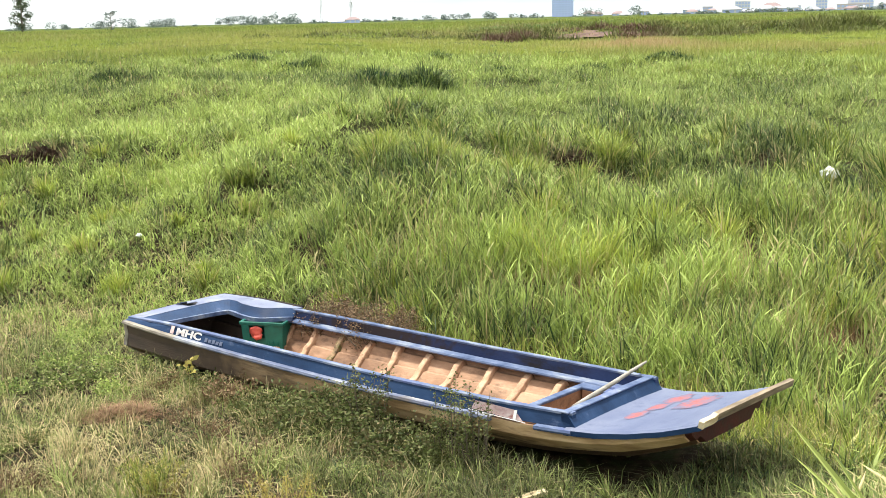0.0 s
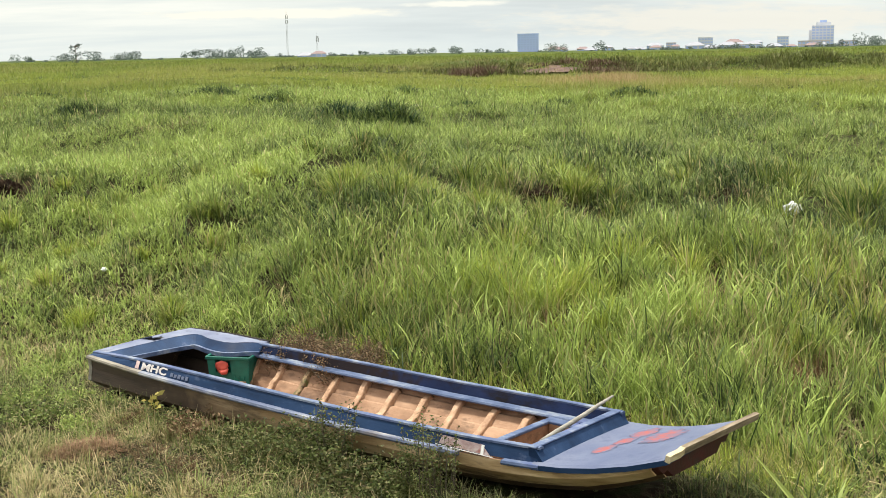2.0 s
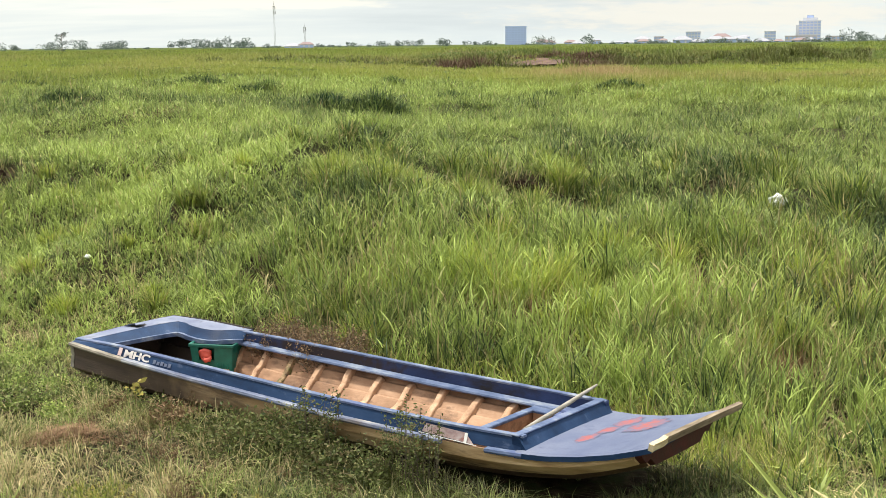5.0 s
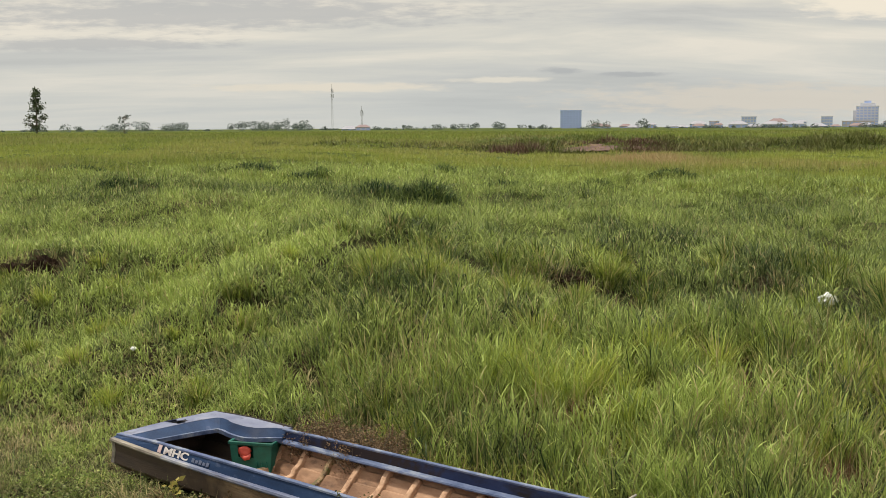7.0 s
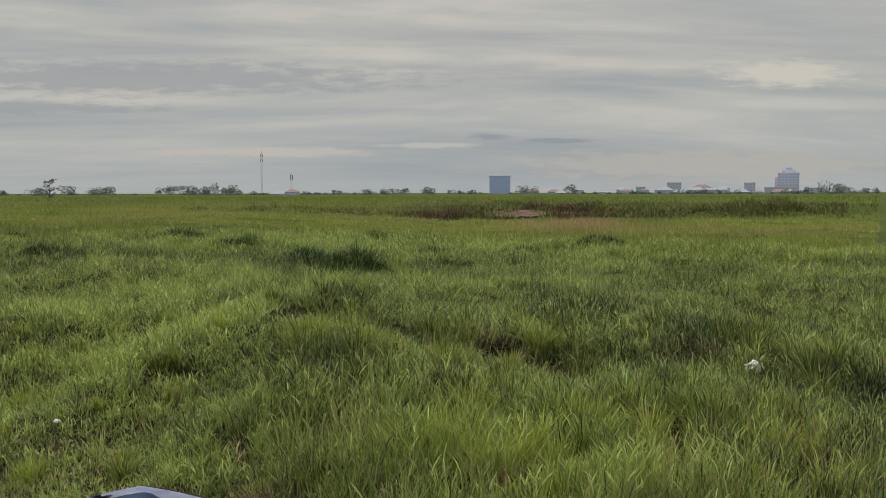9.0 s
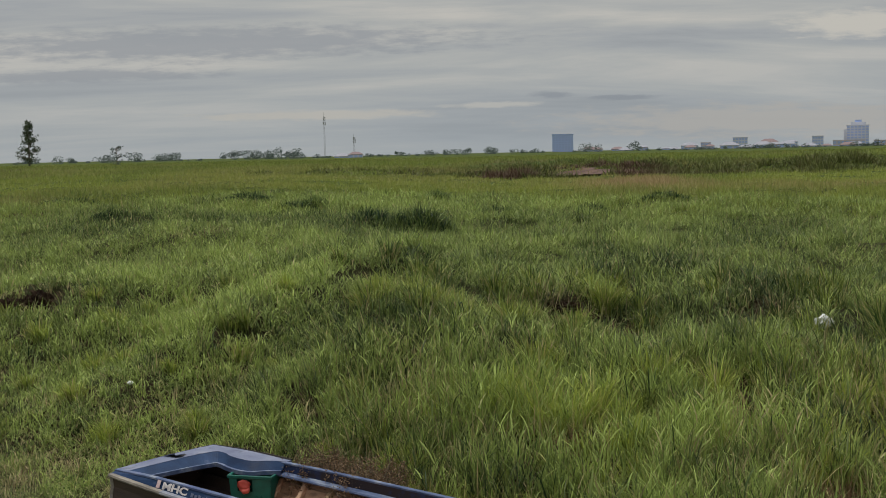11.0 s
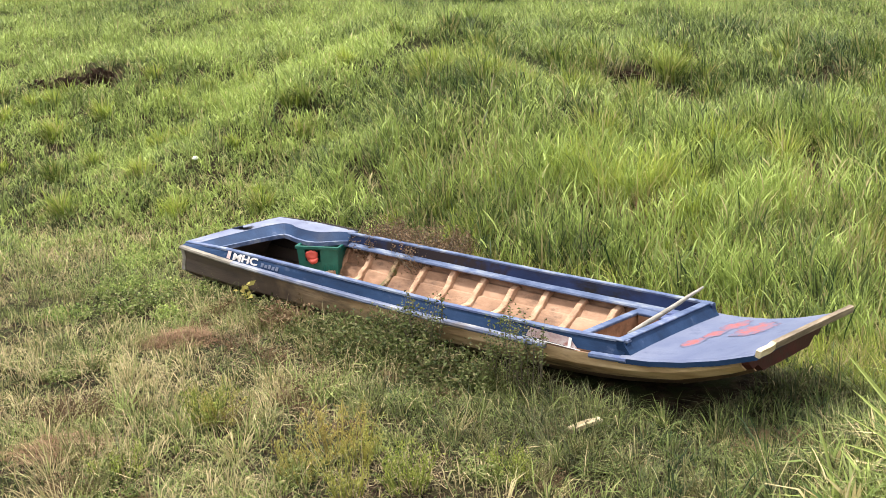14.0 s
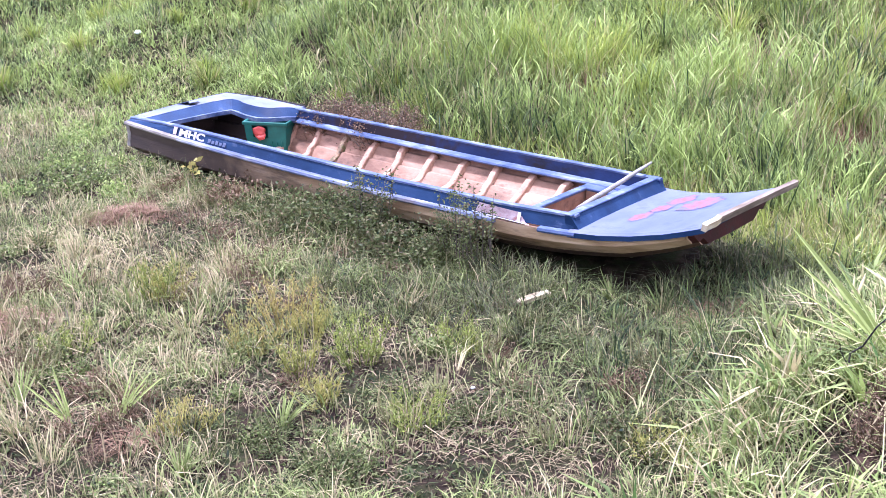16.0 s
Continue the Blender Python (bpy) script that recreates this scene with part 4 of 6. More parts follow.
    on = (rng.uniform(size=n0) < .15 + 1.1 * (fbm(u / .3, v / .3, 48) - .15)) & ((v < -.50) | (u > 4.75 + .25 * rng.uniform(size=n0))) & (rng.uniform(size=n0) < 1.1 - .5 * np.abs(v + .6))
    u, v = u[on], v[on]
    x, y = -2.05 + u * c0 - v * s0, 10.01 + u * s0 + v * c0
    i, px, py, az, lean = tufts(x, y, 15, .04, rng, .5, rng.uniform(0, math.tau, len(x)), .2)
    ok = ~under_boat(px, py)
    i, px, py, az = i[ok], px[ok], py[ok], az[ok]
    n = len(i)
    tall = np.where(u > 5.0, .16, .085) * np.clip(rng.lognormal(-.05, .35, len(u)), .5, 1.8)
    dry = np.where(rng.uniform(size=n) < .07, rng.uniform(.3, 1, n), rng.uniform(0, .12, n))
    arcs("bow_grass", M_TALL, px, py, ground_z(px, py) - .01, tall[i] * rng.uniform(.4, 1.25, n), .0055 * rng.uniform(.6, 1.5, n), np.abs(rng.normal(.25, .2, n)), np.abs(rng.normal(.9, .6, n)), az, dry, (.14 + rng.normal(0, .22, len(u)))[i], "fresh green grass under the bow, toned dark as shade", 3, 18)
    # lush broad-bladed grass on the hump at the side
    rng = np.random.default_rng(29)
    n0 = 1500
    y = rng.uniform(3.7, 7.6, n0)
    x = rng.uniform(.6, 3.4, n0)
    dens = step01(0, .55, x - np.interp(y, [3.7, 4.4, 5.0, 5.7, 6.4, 7.6], [.55, .75, 1.15, 1.6, 2.05, 2.5])) * (.25 + 1.2 * fbm(x / .3, y / .3, 45)) * (.25 + .75 * step01(6.6, 5.4, y))
    on = (rng.uniform(size=n0) < dens) & (((x - 1.63) / .36) ** 2 + ((y - 4.22) / .42) ** 2 > .6 + .5 * rng.uniform(size=n0))
    x, y = x[on], y[on]
    flow = np.full(len(x), radians(205)) + rng.normal(0, .8, len(x))
    i, px, py, az, lean = tufts(x, y, 16, .05, rng, .75, flow, .2)
    n = len(i)
    size = np.clip(rng.lognormal(0, .35, len(x)), .5, 2.0)[i]
    hgt = np.minimum(.23, .115 * size * rng.uniform(.4, 1.5, n))
    lean = np.minimum(lean, 1.5)
    dry = np.where(rng.uniform(size=n) < .24, rng.uniform(.5, 1, n), rng.uniform(0, .15, n))
    blades("lush_grass", M_LUSH, px, py, hgt, .0085 * size * rng.uniform(.5, 1.6, n), lean, dry, "lush pale green broad-bladed grass", az=az, seed=14, tone=(.42 + rng.normal(0, .24, len(x)))[i])
    # long bleached stalks fallen over in it
    n = 420
    x, y = rng.uniform(.7, 2.4, n), rng.uniform(3.8, 5.5, n)
    on = rng.uniform(size=n) < step01(-.2, .4, x - np.interp(y, [3.7, 4.4, 5.0, 5.7, 6.4], [.35, .55, .95, 1.3, 1.6])) * (.2 + 1.1 * fbm(x / .3, y / .3, 47))
    x, y = x[on], y[on]
    n = len(x)
    arcs("fallen_stalks", M_SHORT, x, y, ground_z(x, y) + rng.uniform(0, .05, n), rng.uniform(.15, .50, n), .0058 * rng.uniform(.5, 1.5, n), rng.uniform(.5, 1.15, n), rng.uniform(.2, .9, n), rng.uniform(0, math.tau, n), rng.uniform(.35, .9, n), .5 + rng.normal(0, .2, n), "long bleached grass stalks fallen over", 3, 22)
    # dead dark tangles in the worn hollows
    x, y, rng = scatter(90000, 8, 32, .44, 30, flat=12)
    on = rng.uniform(size=len(x)) < 1.2 * hollow(x, y) - .1
    x, y = x[on], y[on]
    n = len(x)
    blades("dead_tangle", M_DEAD, x, y, rng.uniform(.03, .16, n), .006 * np.maximum(1, np.hypot(x, y) / 10) * rng.uniform(.6, 1.4, n), np.abs(rng.normal(1.1, .7, n)), np.clip(rng.normal(.1, .25, n), 0, 1), "dead dark brown grass in worn hollows", seed=15, tone=.12 + .25 * rng.normal(size=n))
    # thin dry stalks standing above it
    x, y, rng = scatter(6500, 3.6, 12, 0.46, 27, flat=8)
    on = (y < bank_foot(x * 9.0 / np.maximum(y, 6.0)) + .6) & ~under_boat(x, y, .12) & (fbm(x / .45, y / .45, 36) > .52 + .3 * fresh_shade_at(x, y))
    x, y = x[on], y[on]
    n = len(x)
    blades("dry_stalks", M_SHORT, x, y, rng.uniform(.10, .30, n), rng.uniform(.0025, .0045, n), np.abs(rng.normal(.4, .4, n)), np.clip(rng.normal(.7, .3, n), 0, 1), "thin dry grass stalks", seed=7)
    # creeping small-leaved ground cover
    x, y, rng = scatter(110000, 3.6, 12, 0.46, 26, flat=8)
    on = (y < bank_foot(x * 9.0 / np.maximum(y, 6.0)) + .6) & ~under_boat(x, y, .05) & (fbm(x / .5, y / .5, 35) > .33)
    x, y = x[on], y[on]
    n = len(x)
    blades("ground_cover", M_WEED, x, y, rng.uniform(.012, .05, n), rng.uniform(.006, .014, n), rng.uniform(.5, 1.6, n), np.clip(rng.normal(.15, .25, n), 0, 1), "creeping small-leaved ground cover", seed=8, tone=.36 + .4 * rng.normal(size=n))
    # loose straw lying flat
    x, y, rng = scatter(70000, 3.6, 12, 0.46, 25, flat=8)
    on = (y < bank_foot(x * 9.0 / np.maximum(y, 6.0)) + .6) & ~under_boat(x, y, .05) & (fbm(x / .45, y / .45, 34) + .06 * rng.normal(size=len(x)) > .51 + .35 * fresh_shade_at(x, y) + .10 * step01(-1.0, -2.2, x) * step01(6.0, 7.2, y))
    x, y = x[on], y[on]
    n = len(x)
    blades("straw", M_STRAW, x, y, rng.uniform(.02, .06, n), rng.uniform(.003, .0065, n), rng.uniform(1.2, 3.2, n), rng.uniform(.0, .95, n) ** 1.4, "loose dry straw lying on the soil", seed=6)
    # dead brown stalks standing in the gaps of the bank
    rng = np.random.default_rng(45)
    x = np.array([3.02, 3.14, 2.95, 3.25, 3.70, 3.86, 2.92, 2.15, 1.35, 2.45])
    y = np.array([8.48, 8.62, 8.62, 8.75, 8.50, 8.72, 10.2, 9.05, 9.75, 13.0])
    i, px, py, az, lean = tufts(x, y, 85, .09, rng, .5, rng.uniform(0, math.tau, len(x)), .2)
    n = len(i)
    arcs("dead_stalks", M_HEAP, px, py, ground_z(px, py) - .01, .30 * rng.uniform(.3, 1.2, n), .0050 * rng.uniform(.6, 1.5, n), np.abs(rng.normal(.2, .2, n)), np.abs(rng.normal(.7, .6, n)), az, np.clip(rng.normal(.5, .3, n), 0, 1), .5 + rng.normal(0, .2, n), "brown dead grass stalks in gaps of the bank", 3, 21)
    # pale dry tussocks left standing on the trodden ground
    rng = np.random.default_rng(39)
    x = np.array([-2.30, -2.12, -2.46, -2.04, -1.95, -1.25, -2.25, -1.7, -.15, .75, 1.25, -1.35, -2.6])
    y = np.array([5.95, 5.50, 6.45, 6.92, 5.05, 6.95, 7.35, 4.75, 6.35, 5.85, 6.15, 6.15, 8.3])
    h = np.array([.26, .24, .24, .27, .22, .20, .17, .18, .16, .15, .17, .19, .16])
    i, px, py, az, lean = tufts(x, y, 95, .085, rng, .6, rng.uniform(0, math.tau, len(x)), .25)
    n = len(i)
    dry = np.where(rng.uniform(size=n) < .72, rng.uniform(.45, 1, n), rng.uniform(0, .3, n))
    arcs("dry_tussocks", M_SHORT, px, py, ground_z(px, py) - .01, h[i] * rng.uniform(.35, 1.25, n), .0042 * rng.uniform(.6, 1.5, n), np.abs(rng.normal(.25, .2, n)), np.abs(rng.normal(.9, .6, n)), az, dry, .55 + rng.normal(0, .2, n), "pale dry tussocks on the trodden ground", 3, 20)
    # broken litter of leaves and stalks on the bare soil
    x, y, rng = scatter(160000, 3.6, 11, 0.46, 38, flat=7)
    on = (y < bank_foot(x * 9.0 / np.maximum(y, 6.0)) + .4) & ~under_boat(x, y, .0)
    x, y = x[on], y[on]
    n = len(x)
    blades("litter", M_DEAD, x, y, rng.uniform(.008, .028, n), rng.uniform(.005, .012, n), rng.uniform(.8, 2.6, n), np.clip(rng.normal(.1, .3, n), 0, 1), "dark broken plant litter on the soil", segs=1, seed=19, tone=.35 + .35 * rng.normal(size=n))
    # field beyond
    x, y, rng = scatter(280000, 28, 260, 0.42, 23, flat=30)
    ok = rng.uniform(size=len(x)) > hollow(x, y) + scar(x, y)
    x, y = x[ok], y[ok]
    n = len(x)
    d, a = np.hypot(x, y), x / y
    clump = fbm(x / 2.2, y / 5, 42)
    hgt = (.05 + .24 * clump) * rng.uniform(.5, 1.3, n) * np.clip(d / 60, 1, 1.5)
    wid = .030 * (d / 30) ** .85 * rng.uniform(.5, 1.5, n)
    lean = np.abs(rng.normal(.8, .5, n))
    pink = 1.1 * np.exp(-((a - .19) / .048) ** 2 - ((d - 51) / 9) ** 2) + .5 * np.exp(-((a - .33) / .10) ** 2 - ((d - 46) / 4) ** 2) + .5 * np.exp(-((a + .33) / .06) ** 2 - ((d - 34) / 2) ** 2)
    spoil = step01(-.05, .08, a) * step01(65, 68, d) * step01(84, 76, d)
    dry = np.clip(.85 * pink * (.5 + clump) + .4 * step01(.5, .7, fbm(x / 9, y / 20, 52)) * step01(34, 45, d) * .6 + .35 * spoil * step01(.48, .62, fbm(x / 3, y / 3, 53)) + rng.normal(0, .10, n), 0, 1)
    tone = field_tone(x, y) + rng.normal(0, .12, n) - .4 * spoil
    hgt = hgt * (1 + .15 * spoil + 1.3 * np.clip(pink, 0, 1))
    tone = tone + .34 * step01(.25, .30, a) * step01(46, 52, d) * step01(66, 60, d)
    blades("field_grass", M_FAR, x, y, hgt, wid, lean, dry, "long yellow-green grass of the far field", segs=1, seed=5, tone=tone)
    # scrub on the face of the spoil bank
    rng = np.random.default_rng(92)
    n = 60000
    a, d = rng.uniform(-.13, .42, n), rng.uniform(64.5, 76, n)
    x, y = d * a, d
    keep = (rng.uniform(size=n) < .35 + .65 * step01(.0, .06, a)) & (scar(x, y) < .15)
    x, y, a, d = x[keep], y[keep], a[keep], d[keep]
    n = len(x)
    cl = fbm(x / 1.6, y / 1.6, 57)
    top = step01(71, 73.5, d)
    blades("bank_scrub", M_SCRUB, x, y, (.03 + 1.05 * cl ** 2.4) * rng.uniform(.4, 1.4, n) * (1 - .4 * top) * (.55 + .45 * step01(.03, .09, a)), rng.uniform(.05, .12, n), np.abs(rng.normal(.8, .5, n)), np.clip((1.0 * step01(.40, .54, fbm(x / 2.5, y / 2.5, 58)) + .10) * (1 - top) * (.28 + .72 * step01(.03, .07, a) * step01(.23, .17, a)) + rng.normal(0, .12, n), 0, 1), "dark brownish scrub on the far spoil bank", segs=1, seed=10, tone=.25 + .35 * top + .22 * (1 - step01(.03, .07, a) * step01(.23, .17, a)) + .4 * (cl - .5) + rng.normal(0, .1, n))
    # dark rank clumps out in the field
    rng = np.random.default_rng(90)
    cl = [(.25, 24.2, .75, .5, .50), (-.55, 24.6, .6, .4, .40), (-.1, 23.6, .5, .4, .25), (-6.1, 25.2, .45, .25, .24), (-4.0, 31, 1.2, .4, .28), (2.1, 28, .8, .4, .28), (.9, 33, .6, .4, .28), (4.6, 30, .7, .4, .24), (-2.3, 29, .6, .4, .24), (7.0, 33, .9, .4, .26), (-9, 33, 1.2, .4, .24)]
    X, Y, H = [], [], []
    for cx, cy, rx, ry, h in cl:
        k = int(1500 * rx)
        gx, gy = rng.normal(0, rx * .55, k), rng.normal(0, ry * .6, k)
        X.append(cx + gx); Y.append(cy + gy); H.append(h * np.exp(-(gx / rx) ** 2) * (.35 + 1.3 * fbm((cx + gx) / .35, (cy + gy) / .5, 47)) * rng.uniform(.5, 1.15, k))
    x, y, h = np.concatenate(X), np.concatenate(Y), np.concatenate(H)
    blades("rank_grass", M_TALL, x, y, h, .009 * np.hypot(x, y) / 12, np.abs(rng.normal(.75, .45, len(x))), np.clip(rng.normal(0, .1, len(x)), 0, 1), "dark rank grass clumps in the field", seed=9, tone=rng.normal(.02, .2, len(x)))


build_grass()


# ---- boat ----
HW = [(0, .485), (.6, .505), (1.5, .525), (3.0, .54), (4.0, .53), (4.5, .49), (4.9, .45), (5.22, .435)]
ZF = [(0, .315), (.6, .30), (1.5, .292), (3.0, .292), (4.0, .308), (4.4, .325), (4.6, .342), (4.8, .375), (5.0, .425), (5.15, .475), (5.27, .52)]
ZB = [(0, .03), (.6, .025), (1.5, .02), (2.4, .025), (3.2, .045), (4.0, .07), (4.4, .105), (4.7, .165), (5.0, .27), (5.22, .375)]
WB = [(0, .44), (.6, .45), (1.5, .445), (3.0, .43), (4.0, .38), (4.5, .34), (5.22, .32)]
ZC = [(0, .335), (.5, .365), (1.5, .375), (3.0, .378), (4.0, .395), (4.42, .41)]


def hull_ring(u):
    hw, zf, zb, wb = lerp(HW, u), lerp(ZF, u) - 0.012, lerp(ZB, u), lerp(WB, u)
    outer = [(hw, zf), (hw - .012, zf - .35 * (zf - zb)), (wb + .05, zb + .30 * (zf - zb)), (wb + .005, zb + .05), (wb - .06, zb), (0, zb - .004)]
    inner = []
    vee = min(1.0, max(0.0, (u - 1.05) / .3))
    a, b = (hw - .028, zf), ((wb - .045) * (1 - vee) + wb * .70 * vee, zb + .03)
    bow = 1.6 - .25 * vee
    for k, s in enumerate((0, .33, .33, .66, .66, 1)):
        off = .026 * (k // 2)
        q = (a[0] + (b[0] - a[0]) * (s ** bow) - off, a[1] + (b[1] - a[1]) * s)
        inner.append(q)
    inner += [(wb * .36, zb + .022), (0, zb + .022)]
    out = [(u, -v, z) for v, z in outer] + [(u, v, z) for v, z in outer[-2::-1]]
    inn = [(u, v, z) for v, z in inner] + [(u, -v, z) for v, z in inner[-2::-1]]
    return out, inn


def strip(us, sec):
    """A moulding swept along the boat: sec(u) gives its ring of (v, z)."""
    return loft([[(u, v, z) for v, z in sec(u)] for u in us])


def build_boat():
    boat = thing("wooden_boat", BOAT, "worn blue-painted flat-bottomed wooden boat lying in grass", "boat")
    us = [0, .15, .3, .6, .9, 1.2, 1.5, 1.9, 2.3, 2.7, 3.1, 3.5, 3.8, 4.1, 4.3, 4.5, 4.7, 4.9, 5.05, 5.13]
    bm = bmesh.new()
    rings = [hull_ring(u) for u in us]
    n_out = len(rings[0][0])
    loft([o + i for o, i in rings], bm=bm)
    bm.faces.ensure_lookup_table()
    bmesh.ops.recalc_face_normals(bm, faces=bm.faces[:])
    n_all = n_out + len(rings[0][1])
    for k, f in enumerate(bm.faces[:(len(us) - 1) * n_all]):
        q = k % n_all
        f.material_index = (2 if q in (2, 3, 4, n_out - 4, n_out - 5, n_out - 6) else 0) if q < n_out else 1
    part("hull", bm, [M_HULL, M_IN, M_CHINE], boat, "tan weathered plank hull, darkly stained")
    # transom
    o = hull_ring(0.0)[0]
    bm = loft([[(-.012, v, z) for _, v, z in o], [(.022, v * .99, z) for _, v, z in o]])
    part("transom", bm, M_HULL, boat)
    edge = [(v, z) for _, v, z in hull_ring(0.0)[0][:5]]
    bm = loft([[(-.016, v - .004, z), (.028, v - .006, z), (.028, v + .004, z - .002), (-.016, v + .03, z - .002)] for v, z in edge])
    bmesh.ops.recalc_face_normals(bm, faces=bm.faces[:])
    part("corner_strip", bm, M_BARE, boat, "pale bare strip on the stern corner")
    o = hull_ring(5.13)[0]
    bm = loft([[(5.125, v * .97, z) for _, v, z in o], [(5.165, v * .94, z + .012) for _, v, z in o]])
    part("bow_board", bm, M_RED, boat, "dull dark red bow end board")
    # rub rails, coamings, ledges
    rails = [0, .3, .6, 1.0, 1.5, 2, 2.5, 3, 3.5, 3.9, 4.2, 4.45]
    for s in (-1, 1):
        def rail(u):
            hw, z = lerp(HW, u), lerp(ZF, u)
            return [(s * (hw - .05), z - .024), (s * (hw + .022), z - .03), (s * (hw + .028), z - .018), (s * (hw + .022), z - .004), (s * (hw - .05), z + .004)]
        for run, mat, word in (([0, .3, .55, .72], M_BARE, "bare weathered stern end of the rub rail"), ([.72] + [u for u in rails if .9 < u < 3.6] + [3.75, 3.88], M_RAIL, "chipped greyish blue rub rail"), ([4.20, 4.3, 4.45], M_BLUE_PALE, "blue forward rub rail")):
            bm = strip(run, rail)
            bmesh.ops.recalc_face_normals(bm, faces=bm.faces[:])
            part("rub_rail", bm, mat, boat, word)
        cu = [u for u in rails if (s < 0 or u > .9) and u < 4.4] + [4.42]

        def coam(u):
            hw, z, zc = lerp(HW, u), lerp(ZF, u), lerp(ZC, u)
            return [(s * (hw - .012), z), (s * (hw - .045), zc - .012), (s * (hw - .075), zc - .012), (s * (hw - .085), z - .012)]
        bm = strip(cu, coam)
        bmesh.ops.recalc_face_normals(bm, faces=bm.faces[:])
        part("coaming", bm, M_BLUE if s < 0 else M_BLUE_DIRTY, boat, "dark blue raised coaming with scuffed paint")

        def cap(u):
            hw, zc = lerp(HW, u), lerp(ZC, u)
            return [(s * (hw - .038), zc - .014), (s * (hw - .040), zc - .002), (s * (hw - .048), zc + .002), (s * (hw - .074), zc + .002), (s * (hw - .080), zc - .003), (s * (hw - .080), zc - .014)]
        bm = strip(cu, cap)
        bmesh.ops.recalc_face_normals(bm, faces=bm.faces[:])
        part("coaming_cap", bm, M_BLUE_PALE, boat, "pale worn coaming edge")

        def ledge(u):
            hw, z = lerp(HW, u), lerp(ZF, u)
            return [(s * (hw - .08), z - .028), (s * (hw - .08), z + .002), (s * (hw - .128), z - .010), (s * (hw - .134), z - .020), (s * (hw - .128), z - .030)]
        bm = strip([u for u in cu if u > .3], ledge)
        bmesh.ops.recalc_face_normals(bm, faces=bm.faces[:])
        part("inner_ledge", bm, M_BLUE_PALE, boat, "pale blue inner ledge")
    # front coaming, wedge shaped
    bm = loft([[(4.36, v, .30), (4.355, v, .40), (4.395, v, .405), (4.47, v, .318)] for v in (-.475, -.2, .1, .45)])
    bmesh.ops.recalc_face_normals(bm, faces=bm.faces[:])
    part("front_coaming", bm, M_BLUE, boat, "dark blue sloped front coaming")
    part("front_cap", box(4.35, 4.405, -.478, .452, .404, .414, .003), M_BLUE_PALE, boat, "pale worn front edge")
    # bow deck
    du = [4.40, 4.5, 4.6, 4.7, 4.8, 4.9, 5.0, 5.1, 5.18, 5.25]

    def deck(u):
        z, hw = lerp(ZF, u), lerp(HW, u) - .01
        return [(-hw - .03, z - .034), (-hw - .028, z - .004), (-hw, z + .006), (-hw * .5, z + .012), (0, z + .014), (hw * .5, z + .012), (hw, z + .006), (hw + .028, z - .004), (hw + .03, z - .034), (0, z - .02)]
    bm = strip(du, deck)
    bmesh.ops.recalc_face_normals(bm, faces=bm.faces[:])
    bm.normal_update()
    for f in bm.faces:
        f.material_index = 0 if f.normal.z > .5 else 1
    part("bow_deck", bm, [M_DECK, M_BLUE], boat, "faded light blue upturned bow deck")
    # board across the tip, pale on its cut edges
    bm = loft([[(5.243 + k, v, .489 + a), (5.272 + k, v, .483 + a), (5.280 + k, v, .522 + a), (5.250 + k, v, .526 + a)] for v, a, k in ((-.455, .004, -.012), (-.44, .010, -.01), (-.36, .014, 0), (-.32, .022, 0), (0, .016, 0), (.3, .012, .004), (.535, .008, .008))])
    bmesh.ops.recalc_face_normals(bm, faces=bm.faces[:])
    bm.normal_update()
    for f in bm.faces:
        f.material_index = 1 if f.normal.x > .6 and f.calc_center_median().y > -.34 else (0 if f.calc_center_median().y < -.3 else 2)
    part("bow_bar", bm, [M_PALE, M_BAR, M_BAR], boat, "weathered wooden board across the bow tip with pale cut edges")
    # red marks on the deck
    rng = random.Random(4)
    for u0, v0, lu, lv, tilt in ((4.650, -.14, .052, .100, .1), (4.680, .045, .052, .095, .15), (4.690, .25, .062, .135, .1), (4.870, .17, .100, .185, .05)):
        bm = bmesh.new()
        seed = Vector((u0 * 7, v0 * 9, 0))
        rings, n = [], 72
        for q in (.25, .5, .75, 1.0):
            ring = []
            for k in range(n):
                a = k * math.tau / n
                p = Vector((math.cos(a), math.sin(a), 0))
                r = q * (1 + (.16 * noise.noise(p * 2.2 + seed) + .20 * noise.noise(p * 7 + seed) + rng.uniform(-.14, .14)) * q)
                uu, vv = u0 + lu * r * p.x + tilt * lv * r * p.y * .4, v0 + lv * r * p.y
                hw = lerp(HW, uu) - .01
                ring.append(bm.verts.new((uu, vv, lerp(ZF, uu) + .0172 - .008 * abs(vv) / hw)))
            rings.append(ring)
        for r0, r1 in zip(rings, rings[1:]):
            for k in range(n):
                bm.faces.new((r0[k], r1[k], r1[(k + 1) % n], r0[(k + 1) % n]))
        bm.faces.new(rings[0])
        mark = part("paint_mark", bm, M_REDMARK, boat, "faded red paint smear")
        mark.data.attributes.new("rim", "FLOAT", "POINT").data.foreach_set("value", np.repeat(np.array([.25, .5, .75, 1.0]), n).astype(np.float32))
    # aft deck and the shelf along the far quarter
    poly = [(-.01, .50), (-.01, -.43), (.12, -.42), (.16, .40), (.36, .385), (.50, .31), (.80, .29), (.90, .41), (1.04, .45), (1.04, .50)]
    top = [(u, v, lerp(ZC, u) + .004 - .03 * max(0, -v)) for u, v in poly]
    bm = bmesh.new()

    def soft(line):
        for _ in range(3):
            nl = [line[0]]
            for a, b in zip(line, line[1:]):
                a, b = Vector(a), Vector(b)
                nl += [tuple(a.lerp(b, .25)), tuple(a.lerp(b, .75))]
            line = nl + [line[-1]]
        return line
    inner = soft(top[2:9])
